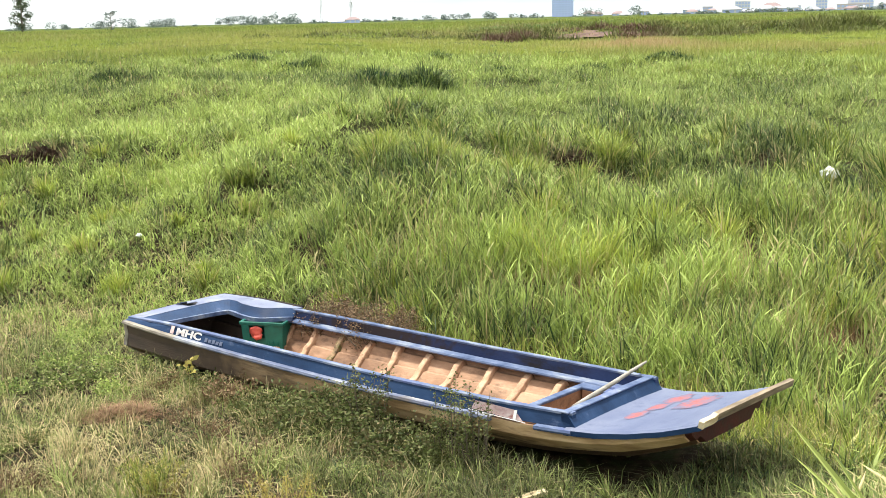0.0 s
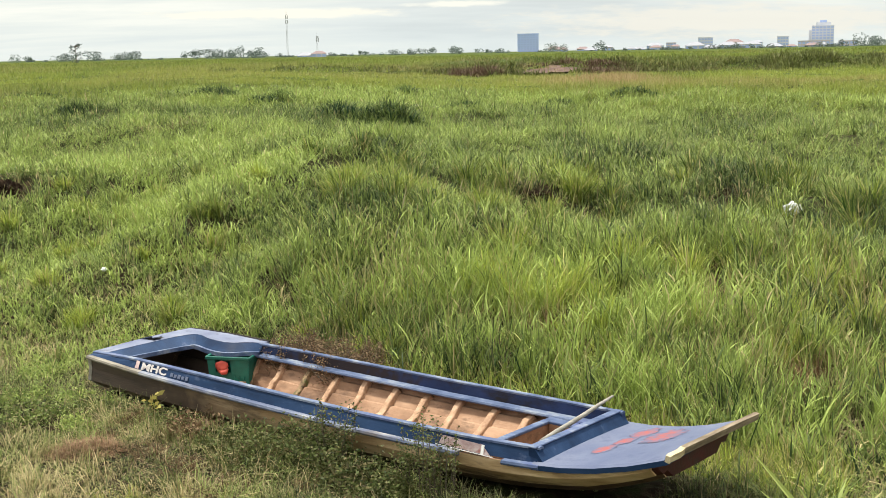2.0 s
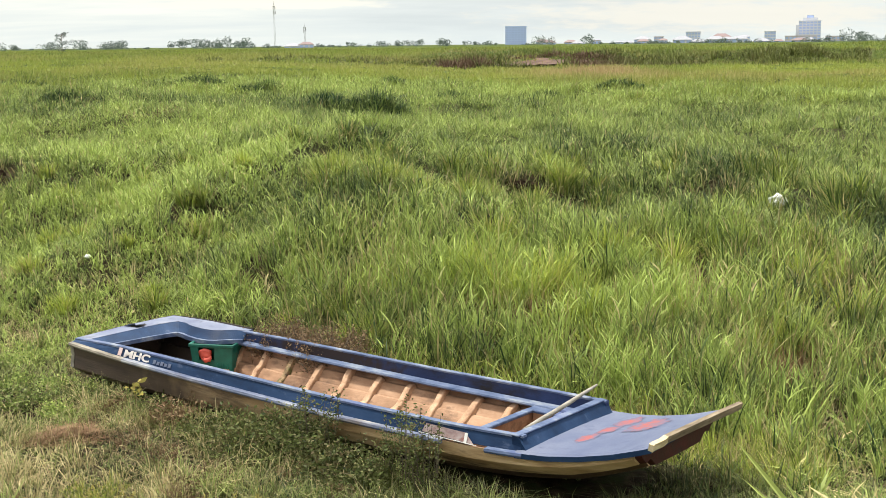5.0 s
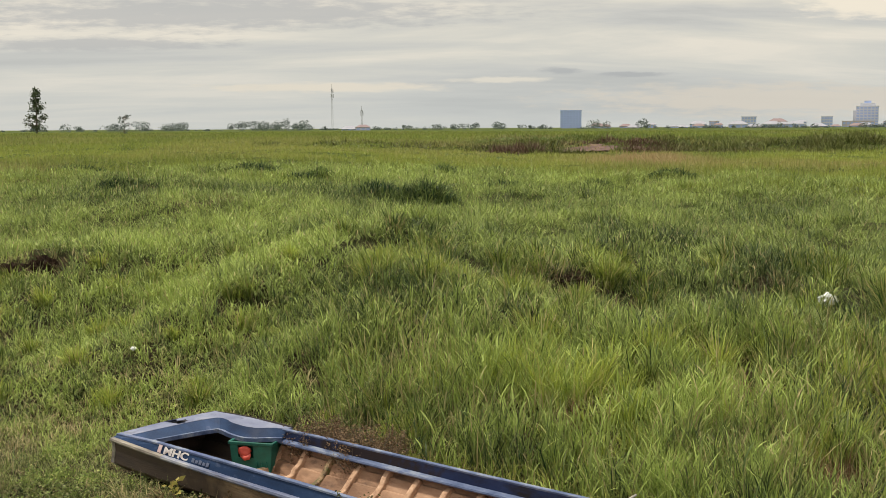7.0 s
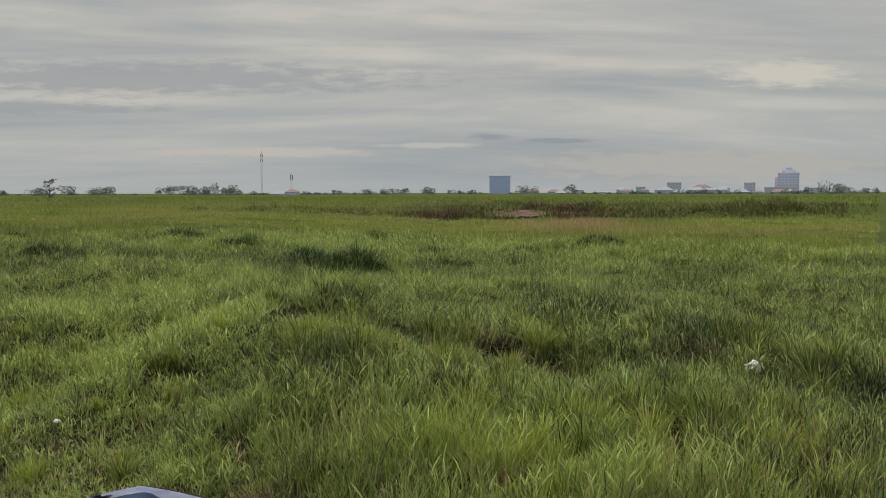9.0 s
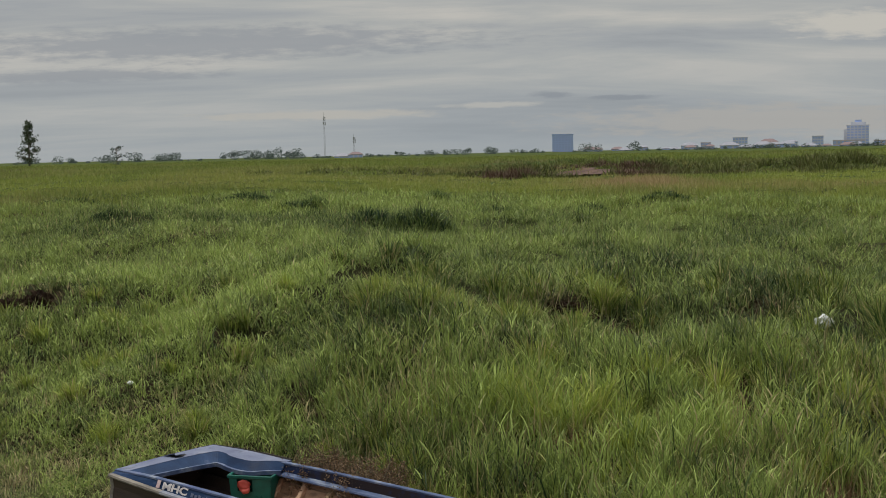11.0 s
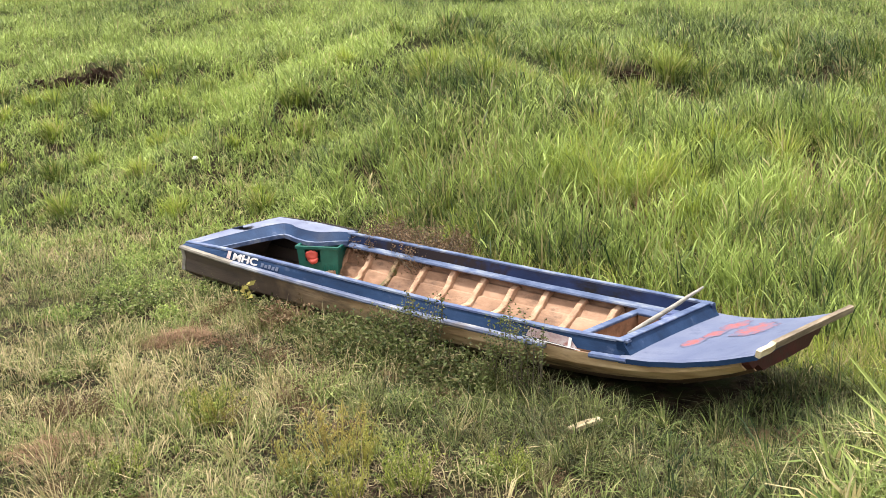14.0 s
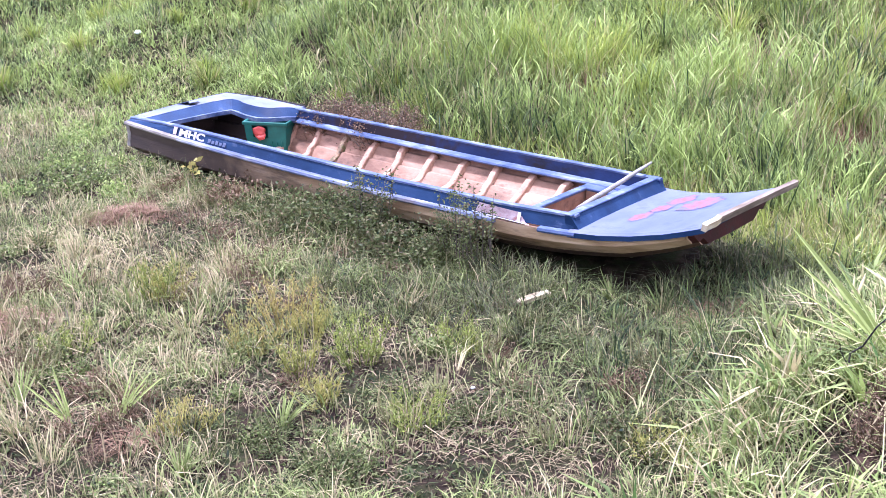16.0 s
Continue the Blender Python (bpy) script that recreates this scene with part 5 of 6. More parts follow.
    outer = [(-.01 if u < .155 and v < .39 else u - .17 * max(0, 1 - (u - .16) / .3), v * 1.04 if u < .155 and v < .39 else .545 - .035 * min(1, max(0, u - .2) / .8), lerp(ZC, max(0, u)) + .004 - .03 * max(0, -v)) for u, v, z in inner]
    loft([[(a[0], a[1], a[2] - .016), a, b, (b[0], b[1], b[2] - .016)] for a, b in zip(outer, inner)], bm=bm)
    bmesh.ops.recalc_face_normals(bm, faces=bm.faces[:])
    part("aft_deck", bm, M_AFT, boat, "faded light blue aft deck with a torn corner")
    low = [(u, v, lerp(ZC, u) - d) for u, v, d in ((.29, -.42, .045), (.33, .29, .06), (.45, .275, .06), (.62, .225, .062), (.84, .215, .062), (.95, .355, .062), (1.04, .405, .06))]
    low = edge = soft(low)
    bm = loft([[hi, (hi[0], hi[1], hi[2] - .014), (lo[0] - .008, lo[1] + .012, lo[2] - .012), lo] for hi, lo in zip([(u, v, z - .003) for u, v, z in soft(top[2:9])], low)])
    bmesh.ops.recalc_face_normals(bm, faces=bm.faces[:])
    part("aft_apron", bm, M_BLUE, boat, "dark blue sloping apron round the aft opening")

    def band(line, lo, hi, t, name, mat, label, tilt=0.0):
        rings = []
        for i, (u, v, z) in enumerate(line):
            a, b = Vector(line[max(0, i - 1)]), Vector(line[min(len(line) - 1, i + 1)])
            d = (b - a).normalized()
            n = Vector((d.y, -d.x, 0))
            p = Vector((u, v, 0))
            q0, q1 = p + n * (tilt), p
            rings.append([(q0.x, q0.y, z + lo), (q0.x + n.x * t, q0.y + n.y * t, z + lo), (q1.x + n.x * t, q1.y + n.y * t, z + hi), (q1.x, q1.y, z + hi)])
        bm = loft(rings)
        bmesh.ops.recalc_face_normals(bm, faces=bm.faces[:])
        return part(name, bm, mat, boat, label)
    band(edge, -.026, .006, .024, "aft_lip", M_BLUE_PALE, "pale lip round the aft opening", 0)
    far = [(u, .54 - .035 * u, lerp(ZC, u) - .012) for u in (-.01, .3, .6, .9, 1.04)]
    bm = loft([[(u, v - .03, z), (u, v, z - .001), (u, max(v, lerp(HW, u)) + .005, lerp(ZF, u)), (u, .45, lerp(ZF, u))] for u, v, z in far])
    bmesh.ops.recalc_face_normals(bm, faces=bm.faces[:])
    part("quarter_side", bm, M_BLUE, boat)
    bm = loft([[(-.012, v, .262), (-.016, v, .268), (-.004, v, lerp(ZC, 0) - .012), (.02, v, lerp(ZC, 0) - .012), (.02, v, .262)] for v in (-.44, .535)])
    bmesh.ops.recalc_face_normals(bm, faces=bm.faces[:])
    part("aft_side", bm, M_BLUE, boat)
    # tarred strip along the outer edge of the deck
    bm = tube([(-.014, -.40, .322), (-.014, 0, .338), (-.014, .40, .340), (.0, .535, .342), (.3, .540, .358), (.7, .528, .372), (1.04, .512, .376)], [.010] * 7, 6)
    part("edge_strip", bm, M_DARK, boat, "thin black tarred edge strip")
    # torn hole in the aft deck: a dark sheet on the uncut skin stands for its shade
    bm = bmesh.new()
    pts = [(.02, .08), (.07, .04), (.10, .06), (.125, .05), (.12, .13), (.10, .18), (.06, .15), (.03, .17)]
    bm.faces.new([bm.verts.new((u, v, lerp(ZC, u) + .008)) for u, v in pts])
    part("torn_hole_shade", bm, M_DARK, boat, "dark sheet for the shade inside a torn deck hole")
    bm = loft([[(.0 + k, .02 + a, .345 + h), (.0 + k, .02 + a, .351 + h), (.02 + k, .14 - a * .3, .353 + h), (.02 + k, .14 - a * .3, .346 + h)] for k, a, h in ((0, 0, 0), (.05, .02, .016), (.09, .05, .026), (.12, .03, .018))])
    bmesh.ops.recalc_face_normals(bm, faces=bm.faces[:])
    part("loose_flap", bm, M_AFT, boat, "lifted flap of deck skin")
    # ribs
    rng = random.Random(9)
    for k in range(10):
        u = .985 + .303 * k - .004 * max(0, k - 3)
        tall = k in (1, 4, 7)
        hw, zf, zb, wb = lerp(HW, u), lerp(ZF, u) - .012, lerp(ZB, u), lerp(WB, u)
        vee = min(1.0, max(0.0, (u - 1.05) / .3))
        a, b = (hw - .03, zf), ((wb - .05) * (1 - vee) + wb * .70 * vee, zb + .03)
        half = [(a[0] + (b[0] - a[0]) * (s ** (1.6 - .25 * vee)) - .03 * s, a[1] + (b[1] - a[1]) * s) for s in ((.04 if tall else .26), .45, .65, .85, 1.0)]
        line = half + [(half[-1][0] - .05, zb + .024), (0, zb + .024)]
        line = line + [(-v, z) for v, z in line[-2::-1]]
        rings = []
        wr, sk = rng.uniform(.023, .031), rng.uniform(-.02, .02)
        for i, (v, z) in enumerate(line):
            p, q = line[max(0, i - 1)], line[min(len(line) - 1, i + 1)]
            dv, dz = q[0] - p[0], q[1] - p[1]
            L = math.hypot(dv, dz)
            nv, nz = dz / L, -dv / L
            if nz < 0 and abs(nz) > .5:
                nv, nz = -nv, -nz
            if abs(nz) <= .5 and nv * v > 0:
                nv, nz = -nv, -nz
            th = (.042 if 0 < i < len(line) - 1 else .028) * rng.uniform(.8, 1.15)
            j = rng.uniform(-.012, .012)
            j = .4 * j + sk * (z - zb) / .25
            wq = wr * (1.15 - .9 * (z - zb))
            rings.append([(u - wq + j, v - nv * .012, z - nz * .012), (u + wq + j, v - nv * .012, z - nz * .012), (u + wq * .8 + j, v + nv * th, z + nz * th), (u - wq * .8 + j, v + nv * th, z + nz * th)])
        bm = loft(rings)
        bmesh.ops.recalc_face_normals(bm, faces=bm.faces[:])
        bevel(bm, .005)
        if k == 2:
            part("rib", bm, M_ROT, boat, "rotten darkened rib")
        else:
            part("rib", bm, M_RIB, boat)
    # forward compartment
    bm = loft([[(u, v, z) for v, z in ((-lerp(HW, u) + .10, .272), (-lerp(WB, u) + .05, lerp(ZB, u) + .02), (lerp(WB, u) - .05, lerp(ZB, u) + .02), (lerp(HW, u) - .10, .272))] for u in (3.90, 3.925)])
    bmesh.ops.recalc_face_normals(bm, faces=bm.faces[:])
    part("bulkhead", bm, M_IN, boat)
    part("bulkhead_cap", box(3.885, 3.94, -.43, .33, .272, .292, .004), M_BLUE_PALE, boat, "pale blue bulkhead edge")
    part("side_shelf", box(3.885, 4.36, .31, .43, .272, .29, .004), M_BLUE_PALE, boat, "pale blue narrow side shelf")
    part("locker_side", box(3.94, 4.36, .31, .325, .09, .272, 0), M_IN, boat)
    part("locker_end", box(4.34, 4.356, -.33, .32, .17, .31, 0), M_IN, boat)
    # sticker plate and lettering on the near coaming
    def face_pose(u, z, tilt=77):
        s = (z - lerp(ZF, u)) / (lerp(ZC, u) - lerp(ZF, u))
        v = -(lerp(HW, u) - .012 - .033 * s) - .004
        return pose(u, v, z, tilt, 0, 0)
    bm = bmesh.new()
    for q in ((-.18, -.042), (.20, -.048), (.13, .045), (-.16, .048)):
        bm.verts.new((q[0], q[1], 0))
    bm.faces.new(bm.verts[:])
    bmesh.ops.solidify(bm, geom=bm.faces[:], thickness=.002)
    ob = part("sticker_plate", bm, M_STICKER, boat, "faded pinkish sticker with a white border")
    ob.matrix_basis = face_pose(3.90, .340, 72) @ Matrix.Diagonal((1.05, .60, 1, 1))
    for x0, x1, y0, y1 in ((-.20, .22, -.058, -.05), (.13, .15, -.05, .045)):
        part("sticker_border", box(x0, x1, y0, y1, .001, .004), M_WHITE, ob, "white sticker border")
    cu = bpy.data.curves.new("txt", "FONT")
    cu.body, cu.size, cu.extrude = "MHC", .105, .0015
    cu.offset = .0035
    tmp = new("txt", cu)
    bpy.context.view_layer.update()
    me = bpy.data.meshes.new_from_object(tmp.evaluated_get(bpy.context.evaluated_depsgraph_get()))
    bpy.data.objects.remove(tmp)
    me.materials.clear()
    me.materials.append(M_LETTER)
    ob = new("lettering", me)
    ob.parent = boat
    ob.matrix_basis = face_pose(.70, .306, 66) @ Matrix.Diagonal((1.35, .72, 1, 1))
    tagged(ob, "white block capitals on the blue coaming")
    ob = part("emblem", box(-.016, .026, 0, .06, 0, .003), M_STICKER, boat, "small reddish emblem beside the letters")
    ob.matrix_basis = face_pose(.645, .305, 66)
    for k in range(5):
        ob = part("small_print", box(0, .032, 0, .03 - .006 * (k % 2), 0, .003), M_RAIL, boat, "tiny unreadable pale print")
        ob.matrix_basis = face_pose(1.07 + .045 * k, .308, 66)
    return boat


build_boat()


CRATE = pose(.835, .30, .045, 0, 0, 27)


def build_crate():
    crate = thing("plastic_crate", BOAT @ CRATE, "green plastic crate with a handle hole, standing in the boat", "crate")

    w, d, h, fl = .160, .095, .240, .018
    bm = loft([[(-w, -d, 0), (w, -d, 0), (w, d, 0), (-w, d, 0)], [(-w, -d, .012), (w, -d, .012), (w, d, .012), (-w, d, .012)]])
    part("base", bm, M_GREEN, crate)

    def wall(a, b, hole):
        """One flared wall from a to b, with a hole where asked."""
        bm = bmesh.new()
        A, B = Vector((*a, 0)), Vector((*b, 0))
        out = (B - A).normalized().cross(Vector((0, 0, 1)))
        xs, zs = ([0, .18, .56, 1], [0, .46, .88, 1]) if hole else ([0, .5, 1], [0, .5, 1])
        for i in range(len(xs) - 1):
            for j in range(len(zs) - 1):
                if hole and i == 1 and j == 1:
                    continue
                pts = []
                for s, zz in ((xs[i], zs[j]), (xs[i + 1], zs[j]), (xs[i + 1], zs[j + 1]), (xs[i], zs[j + 1])):
                    p = A.lerp(B, s)
                    k = 1 + fl / .15 * zz
                    pts.append(Vector((p.x * k, p.y * k, zz * h)))
                vs = [bm.verts.new(p + out * .003) for p in pts] + [bm.verts.new(p - out * .009) for p in pts]
                for f in ((0, 1, 2, 3), (7, 6, 5, 4), (0, 4, 5, 1), (1, 5, 6, 2), (2, 6, 7, 3), (3, 7, 4, 0)):
                    bm.faces.new([vs[q] for q in f])
        bmesh.ops.remove_doubles(bm, verts=bm.verts[:], dist=.0005)
        part("side_wall", bm, M_GREEN, crate)
    wall((-w, -d), (w, -d), True)
    wall((w, -d), (w, d), False)
    wall((w, d), (-w, d), False)
    wall((-w, d), (-w, -d), False)
    k = 1 + fl / .15
    for x0, x1, y0, y1 in ((-w * k - .012, w * k + .012, -d * k - .014, -d * k + .004), (-w * k - .012, w * k + .012, d * k - .004, d * k + .014), (-w * k - .014, -w * k + .004, -d * k, d * k), (w * k - .004, w * k + .014, -d * k, d * k)):
        part("rim", box(x0, x1, y0, y1, h - .022, h + .004, .004), M_GREEN, crate)
    for x in (.05, .09, .13):
        part("ridge", box(x - .004, x + .004, -d * 1.05 - .012, -d * 1.05 - .002, .03, .09, .002), M_GREEN, crate)
    # the float bulging out of the hole
    fl_m = BOAT @ CRATE @ pose(-.05, -.104, .160, 8, 12, 0)
    flo = thing("orange_float", fl_m, "orange-red plastic float poking through the crate hole", "float")
    bm = bmesh.new()
    bmesh.ops.create_icosphere(bm, subdivisions=3, radius=.050)
    for v in bm.verts:
        n = noise.noise(v.co * 26) + .5 * noise.noise(v.co * 60)
        v.co *= 1 + .42 * n
        v.co = Vector((v.co.x * 1.15 + .25 * v.co.z, v.co.y * .6, v.co.z * .95))
    part("float_body", bm, M_ORANGE, flo, smooth=True)
    bm = tube([(-.01, -.02, -.032), (.02, -.034, -.034), (.046, -.03, -.022), (.055, -.018, .004)], [.014, .021, .019, .008], 8)
    part("float_neck", bm, M_ORANGE, flo, smooth=True)


build_crate()


# ---- loose things near the boat ----
def build_pole():
    a, b = Vector((0.885, 6.934, 0.345)), Vector((1.415, 7.427, 0.47))
    ob = thing("wooden_pole", Matrix.Translation(a), "grey weathered wooden pole leaning over the front coaming", "pole")
    L = b - a
    part("shaft", tube([L * t + Vector((0, 0, .002 * math.sin(t * 9))) for t in (0, .2, .4, .6, .8, 1)], [.017, .017, .016, .015, .0125, .008], 8), M_GREY, ob, smooth=True)


build_pole()


def ground_at(x, y):
    return float(ground_z(x, y))


def build_plank():
    ob = thing("wood_offcut", pose(.56, 6.29, ground_at(.56, 6.29) + .06, 4, -5, 28), "pale sawn wood offcut lying on grass", "plank")
    bm = box(-.100, .100, -.024, .024, -.013, .013, .003)
    bmesh.ops.subdivide_edges(bm, edges=bm.edges[:], cuts=1)
    for v in bm.verts:
        v.co += Vector((0, .004 * math.sin(v.co.x * 40), .003 * math.cos(v.co.x * 30)))
    part("board", bm, M_PALE, ob)


build_plank()


def build_bag(x, y, z, s, label, seed):
    ob = thing("plastic_bag", pose(x, y, z, 0, 0, 20), label, "plastic bag")
    bm = bmesh.new()
    bmesh.ops.create_icosphere(bm, subdivisions=4, radius=1)
    for v in bm.verts:
        n = noise.noise(v.co * 1.6 + Vector((seed, 0, 0))) * .35 + noise.noise(v.co * 4.5 + Vector((0, seed, 0))) * .22
        v.co = Vector((v.co.x * 1.2, v.co.y * .8, v.co.z * .75)) * (1 + n) * s
    part("film", bm, M_BAG, ob)


build_bag(4.45, 12.9, .91, .088, "crumpled white plastic bag caught in grass", 1.0)
build_bag(-2.78, 12.2, ground_at(-2.78, 12.2) + .05, .024, "small scrap of white plastic in grass", 5.0)


build_bag(.17, 5.29, ground_at(.17, 5.29) + .012, .009, "tiny scrap of pale plastic on the soil", 9.0)


def build_clod(x, y, lx, ly, h, seed):
    """A low ragged lump of bare earth."""
    ob = thing("earth_clod", pose(x, y, ground_at(x, y) + .03, 0, 0, 8 * seed), "dark lump of bare earth in a worn hollow", "earth")
    bm = bmesh.new()
    bmesh.ops.create_icosphere(bm, subdivisions=4, radius=1)
    for v in bm.verts:
        q = v.co * 2.2 + Vector((seed * 3.1, 0, 0))
        n = .45 * noise.noise(q) + .35 * noise.noise(q * 2.4) + .25 * noise.noise(q * 6)
        v.co = Vector((v.co.x * lx, v.co.y * ly, max(-.3, v.co.z) * h)) * (1 + n)
    part("lump", bm, M_CLOD, ob)


for k, (x, y, lx, ly, h) in enumerate(((-4.95, 15.22, .26, .14, .13), (-4.58, 15.36, .18, .12, .17), (-5.25, 15.10, .16, .10, .08), (1.88, 14.5, .20, .10, .07), (2.14, 14.4, .12, .08, .05), (1.72, 4.14, .15, .09, .02))):
    build_clod(x, y, lx, ly, h, k + 1)


def build_twig():
    ob = thing("dead_twig", pose(1.72, 4.72, ground_at(1.72, 4.72) - .02), "dark dead twig standing in the grass", "twig")
    part("stem", tube([(0, 0, 0), (.01, .03, .07), (.06, .04, .13), (.07, .06, .19), (.12, .05, .23), (.16, .02, .33), (.24, .03, .40)], [.006, .006, .005, .005, .0045, .004, .002], 6), M_DARK, ob)
    part("side_twig", tube([(.06, .05, .14), (.03, .07, .20), (.02, .06, .25)], [.003, .0025, .001], 5), M_DARK, ob)


build_twig()


# ---- weeds and bushes ----
def weed(name, x, y, r, h, n_stem, n_leaf, leaf, mat, label, seed, dry=0.1, spread=1.0, category="weed", z=None, slim=.28, lift=.5, wild=0.0):
    """A clump of thin stems with many small leaves."""
    rng = np.random.default_rng(seed)
    z = ground_at(x, y) if z is None else z
    ob = thing(name, pose(x, y, z), label, category)
    bm = bmesh.new()
    tips = []
    for _ in range(n_stem):
        a, q = rng.uniform(0, math.tau), r * math.sqrt(rng.uniform(0, 1))
        p0 = Vector((q * .5 * math.cos(a), q * .5 * math.sin(a), -.02))
        top = Vector((q * math.cos(a), q * math.sin(a), h * rng.uniform(.5 - .3 * wild, 1.0) * (1 - .35 * (1 - wild) * q / r)))
        mid = p0.lerp(top, .5) + Vector((rng.normal(0, .12 * r), rng.normal(0, .12 * r), h * .08))
        tube([p0, mid, top], [.0035, .0028, .0012], 4, bm=bm)
        tips.append((p0, mid, top))
    st = tagged(part("stalk", bm, M_BARK if h > .4 else mat, ob), kind="stuff")
    for attr, val in (("dry", dry), ("tone", .45)):
        st.data.attributes.new(attr, "FLOAT", "POINT").data.foreach_set("value", np.full(len(st.data.vertices), val, np.float32))
    ii = rng.integers(0, n_stem, n_leaf)
    tt = rng.uniform(.2, 1, n_leaf) ** (1 - .5 * wild)
    co, faces = [], []
    for k in range(n_leaf):
        p0, mid, top = tips[ii[k]]
        p = p0.lerp(mid, tt[k] * 2) if tt[k] < .5 else mid.lerp(top, tt[k] * 2 - 1)
        p = p + Vector(rng.normal(0, .022 * spread, 3))
        d = Vector(rng.normal(0, 1, 3))
        d.z = abs(d.z) * lift
        d.normalize()
        s = d.orthogonal().normalized()
        s.rotate(Matrix.Rotation(rng.uniform(0, math.tau), 3, d))
        l, w = leaf * rng.uniform(.6, 1.4), leaf * slim
        b = len(co)
        co += [p, p + d * l * .5 + s * w, p + d * l, p + d * l * .5 - s * w]
        faces.append((b, b + 1, b + 2, b + 3))
    me = bpy.data.meshes.new("foliage")
    me.from_pydata([tuple(c) for c in co], [], faces)
    at = me.attributes.new("dry", "FLOAT", "POINT")
    at.data.foreach_set("value", np.repeat(np.clip(rng.normal(dry, .2, n_leaf), 0, 1), 4).astype(np.float32))
    at = me.attributes.new("tone", "FLOAT", "POINT")
    at.data.foreach_set("value", np.repeat(rng.normal(.5, .15, n_leaf), 4).astype(np.float32))
    me.materials.append(mat)
    lv = new("foliage", me)
    lv.parent = ob
    tagged(lv, kind="stuff")
    return ob


def at_boat(u, v):
    p = BOAT @ Vector((u, v, 0))
    return p.x, p.y


LEAFY = "dark green small-leaved weed growing against the hull"
for k, (u, v, r, h, n) in enumerate(((2.20, -.78, .26, .26, 1300), (2.60, -.74, .30, .33, 2000), (2.93, -.74, .24, .36, 1700), (3.22, -.78, .22, .27, 1200), (3.50, -.84, .24, .24, 900), (3.28, -.92, .26, .16, 700), (1.95, -.74, .20, .17, 600), (.45, -.70, .20, .11, 450), (.88, -.68, .20, .14, 550), (1.30, -.70, .22, .17, 650))):
    weed("leafy_weed", *at_boat(u, v), r, h, 46, n, .030, M_WEED, LEAFY, 1 + k)
for k, (u, v, r, h, n) in enumerate(((3.70, -.68, .17, .60, 700), (3.86, -.66, .12, .52, 420), (3.58, -.78, .15, .36, 600), (2.98, -.68, .16, .50, 520), (2.72, -.66, .14, .42, 420))):
    weed("leafy_weed", *at_boat(u, v), r, h, 17, int(1.2 * n), .021, M_WEED, "thin upright green weed rising past the rail", 71 + k, wild=.8, spread=.8)
weed("brown_weed", *at_boat(1.62, -.72), .24, .24, 36, 900, .026, M_DEAD, "dry reddish brown weed beside the hull", 15, dry=.4)
weed("leafy_weed", *at_boat(2.42, -.92), .26, .17, 46, 900, .026, M_WEED, LEAFY, 61)
weed("leafy_weed", *at_boat(2.75, -.98), .24, .15, 46, 800, .026, M_WEED, LEAFY, 62)
weed("brown_weed", *at_boat(1.0, -.78), .18, .14, 26, 500, .026, M_DEAD, "dry reddish brown weed beside the hull", 16, dry=.4)
weed("brown_bush", *at_boat(1.18, .68), .34, .50, 190, 8000, .018, M_DEAD, "dry brown twiggy bush behind the boat", 17, dry=.4, z=.05, slim=.28)
weed("brown_bush", *at_boat(1.72, .69), .36, .50, 190, 8000, .018, M_DEAD, "dry brown twiggy bush behind the boat", 18, dry=.4, z=.05, slim=.28)
weed("flowering_weed", 1.22, 6.98, .08, .20, 8, 160, .035, M_SHORT, "small light green weed with white flowers", 8, dry=0)


def leaf_plant(name, x, y, leaves, label, category, mat=None, roll=0, tone=.75):
    """Long arching grass leaves with a mid fold: each (azimuth, length, rise, width, droop)."""
    ob = thing(name, pose(x, y, ground_at(x, y) - .01), label, category)
    for az, L, rise, w, droop in leaves:
        a = radians(az)
        rings, n = [], 9
        for k in range(n + 1):
            t = k / n
            r, z = L * math.cos(radians(rise)) * t, L * math.sin(radians(rise)) * t - droop * L * t * t
            ww = w * (1 - t) ** .55 * (.45 + .55 * min(1, t * 4)) + .0006
            c = Vector((r * math.cos(a), r * math.sin(a), z))
            s = Vector((-math.sin(a), math.cos(a), 0))
            up = Vector((-math.sin(radians(rise)) * math.cos(a), -math.sin(radians(rise)) * math.sin(a), math.cos(radians(rise))))
            s, up = s * math.cos(radians(roll)) + up * math.sin(radians(roll)), up * math.cos(radians(roll)) - s * math.sin(radians(roll))
            rings.append([c + s * ww / 2 + up * ww * .22, c, c - s * ww / 2 + up * ww * .22, c - up * .0012])
        bm = loft(rings)
        o = part("leaf", bm, mat or M_TALL, ob)
        o.data.attributes.new("dry", "FLOAT", "POINT").data.foreach_set("value", np.full(len(o.data.vertices), .12, np.float32))
        o.data.attributes.new("tone", "FLOAT", "POINT").data.foreach_set("value", np.full(len(o.data.vertices), tone, np.float32))
    return ob


leaf_plant("reed_clump", 2.02, 4.86, [(160, .80, 53, .046, .05), (148, .66, 45, .030, .10), (167, .60, 60, .030, .05), (176, .60, 34, .026, .16), (172, .66, 42, .016, .12)],
           "tall broad-leaved reed leaning over the grass", "reed", M_LUSH, roll=-42, tone=1.3)
leaf_plant("reed_clump", 1.28, 4.82, [(100, .34, 75, .020, .1), (70, .30, 60, .016, .2), (160, .26, 60, .014, .3), (20, .28, 55, .016, .3), (280, .2, 60, .014, .3)], "small broad-leaved reed in the grass", "reed", M_LUSH, roll=-50, tone=1.0)
leaf_plant("reed_clump", 1.62, 5.25, [(120, .40, 70, .020, .1), (60, .34, 62, .016, .2), (200, .3, 50, .014, .3), (330, .28, 55, .016, .3)], "small broad-leaved reed in the grass", "reed", M_LUSH, roll=-50, tone=1.0)
tuft_rng = random.Random(19)
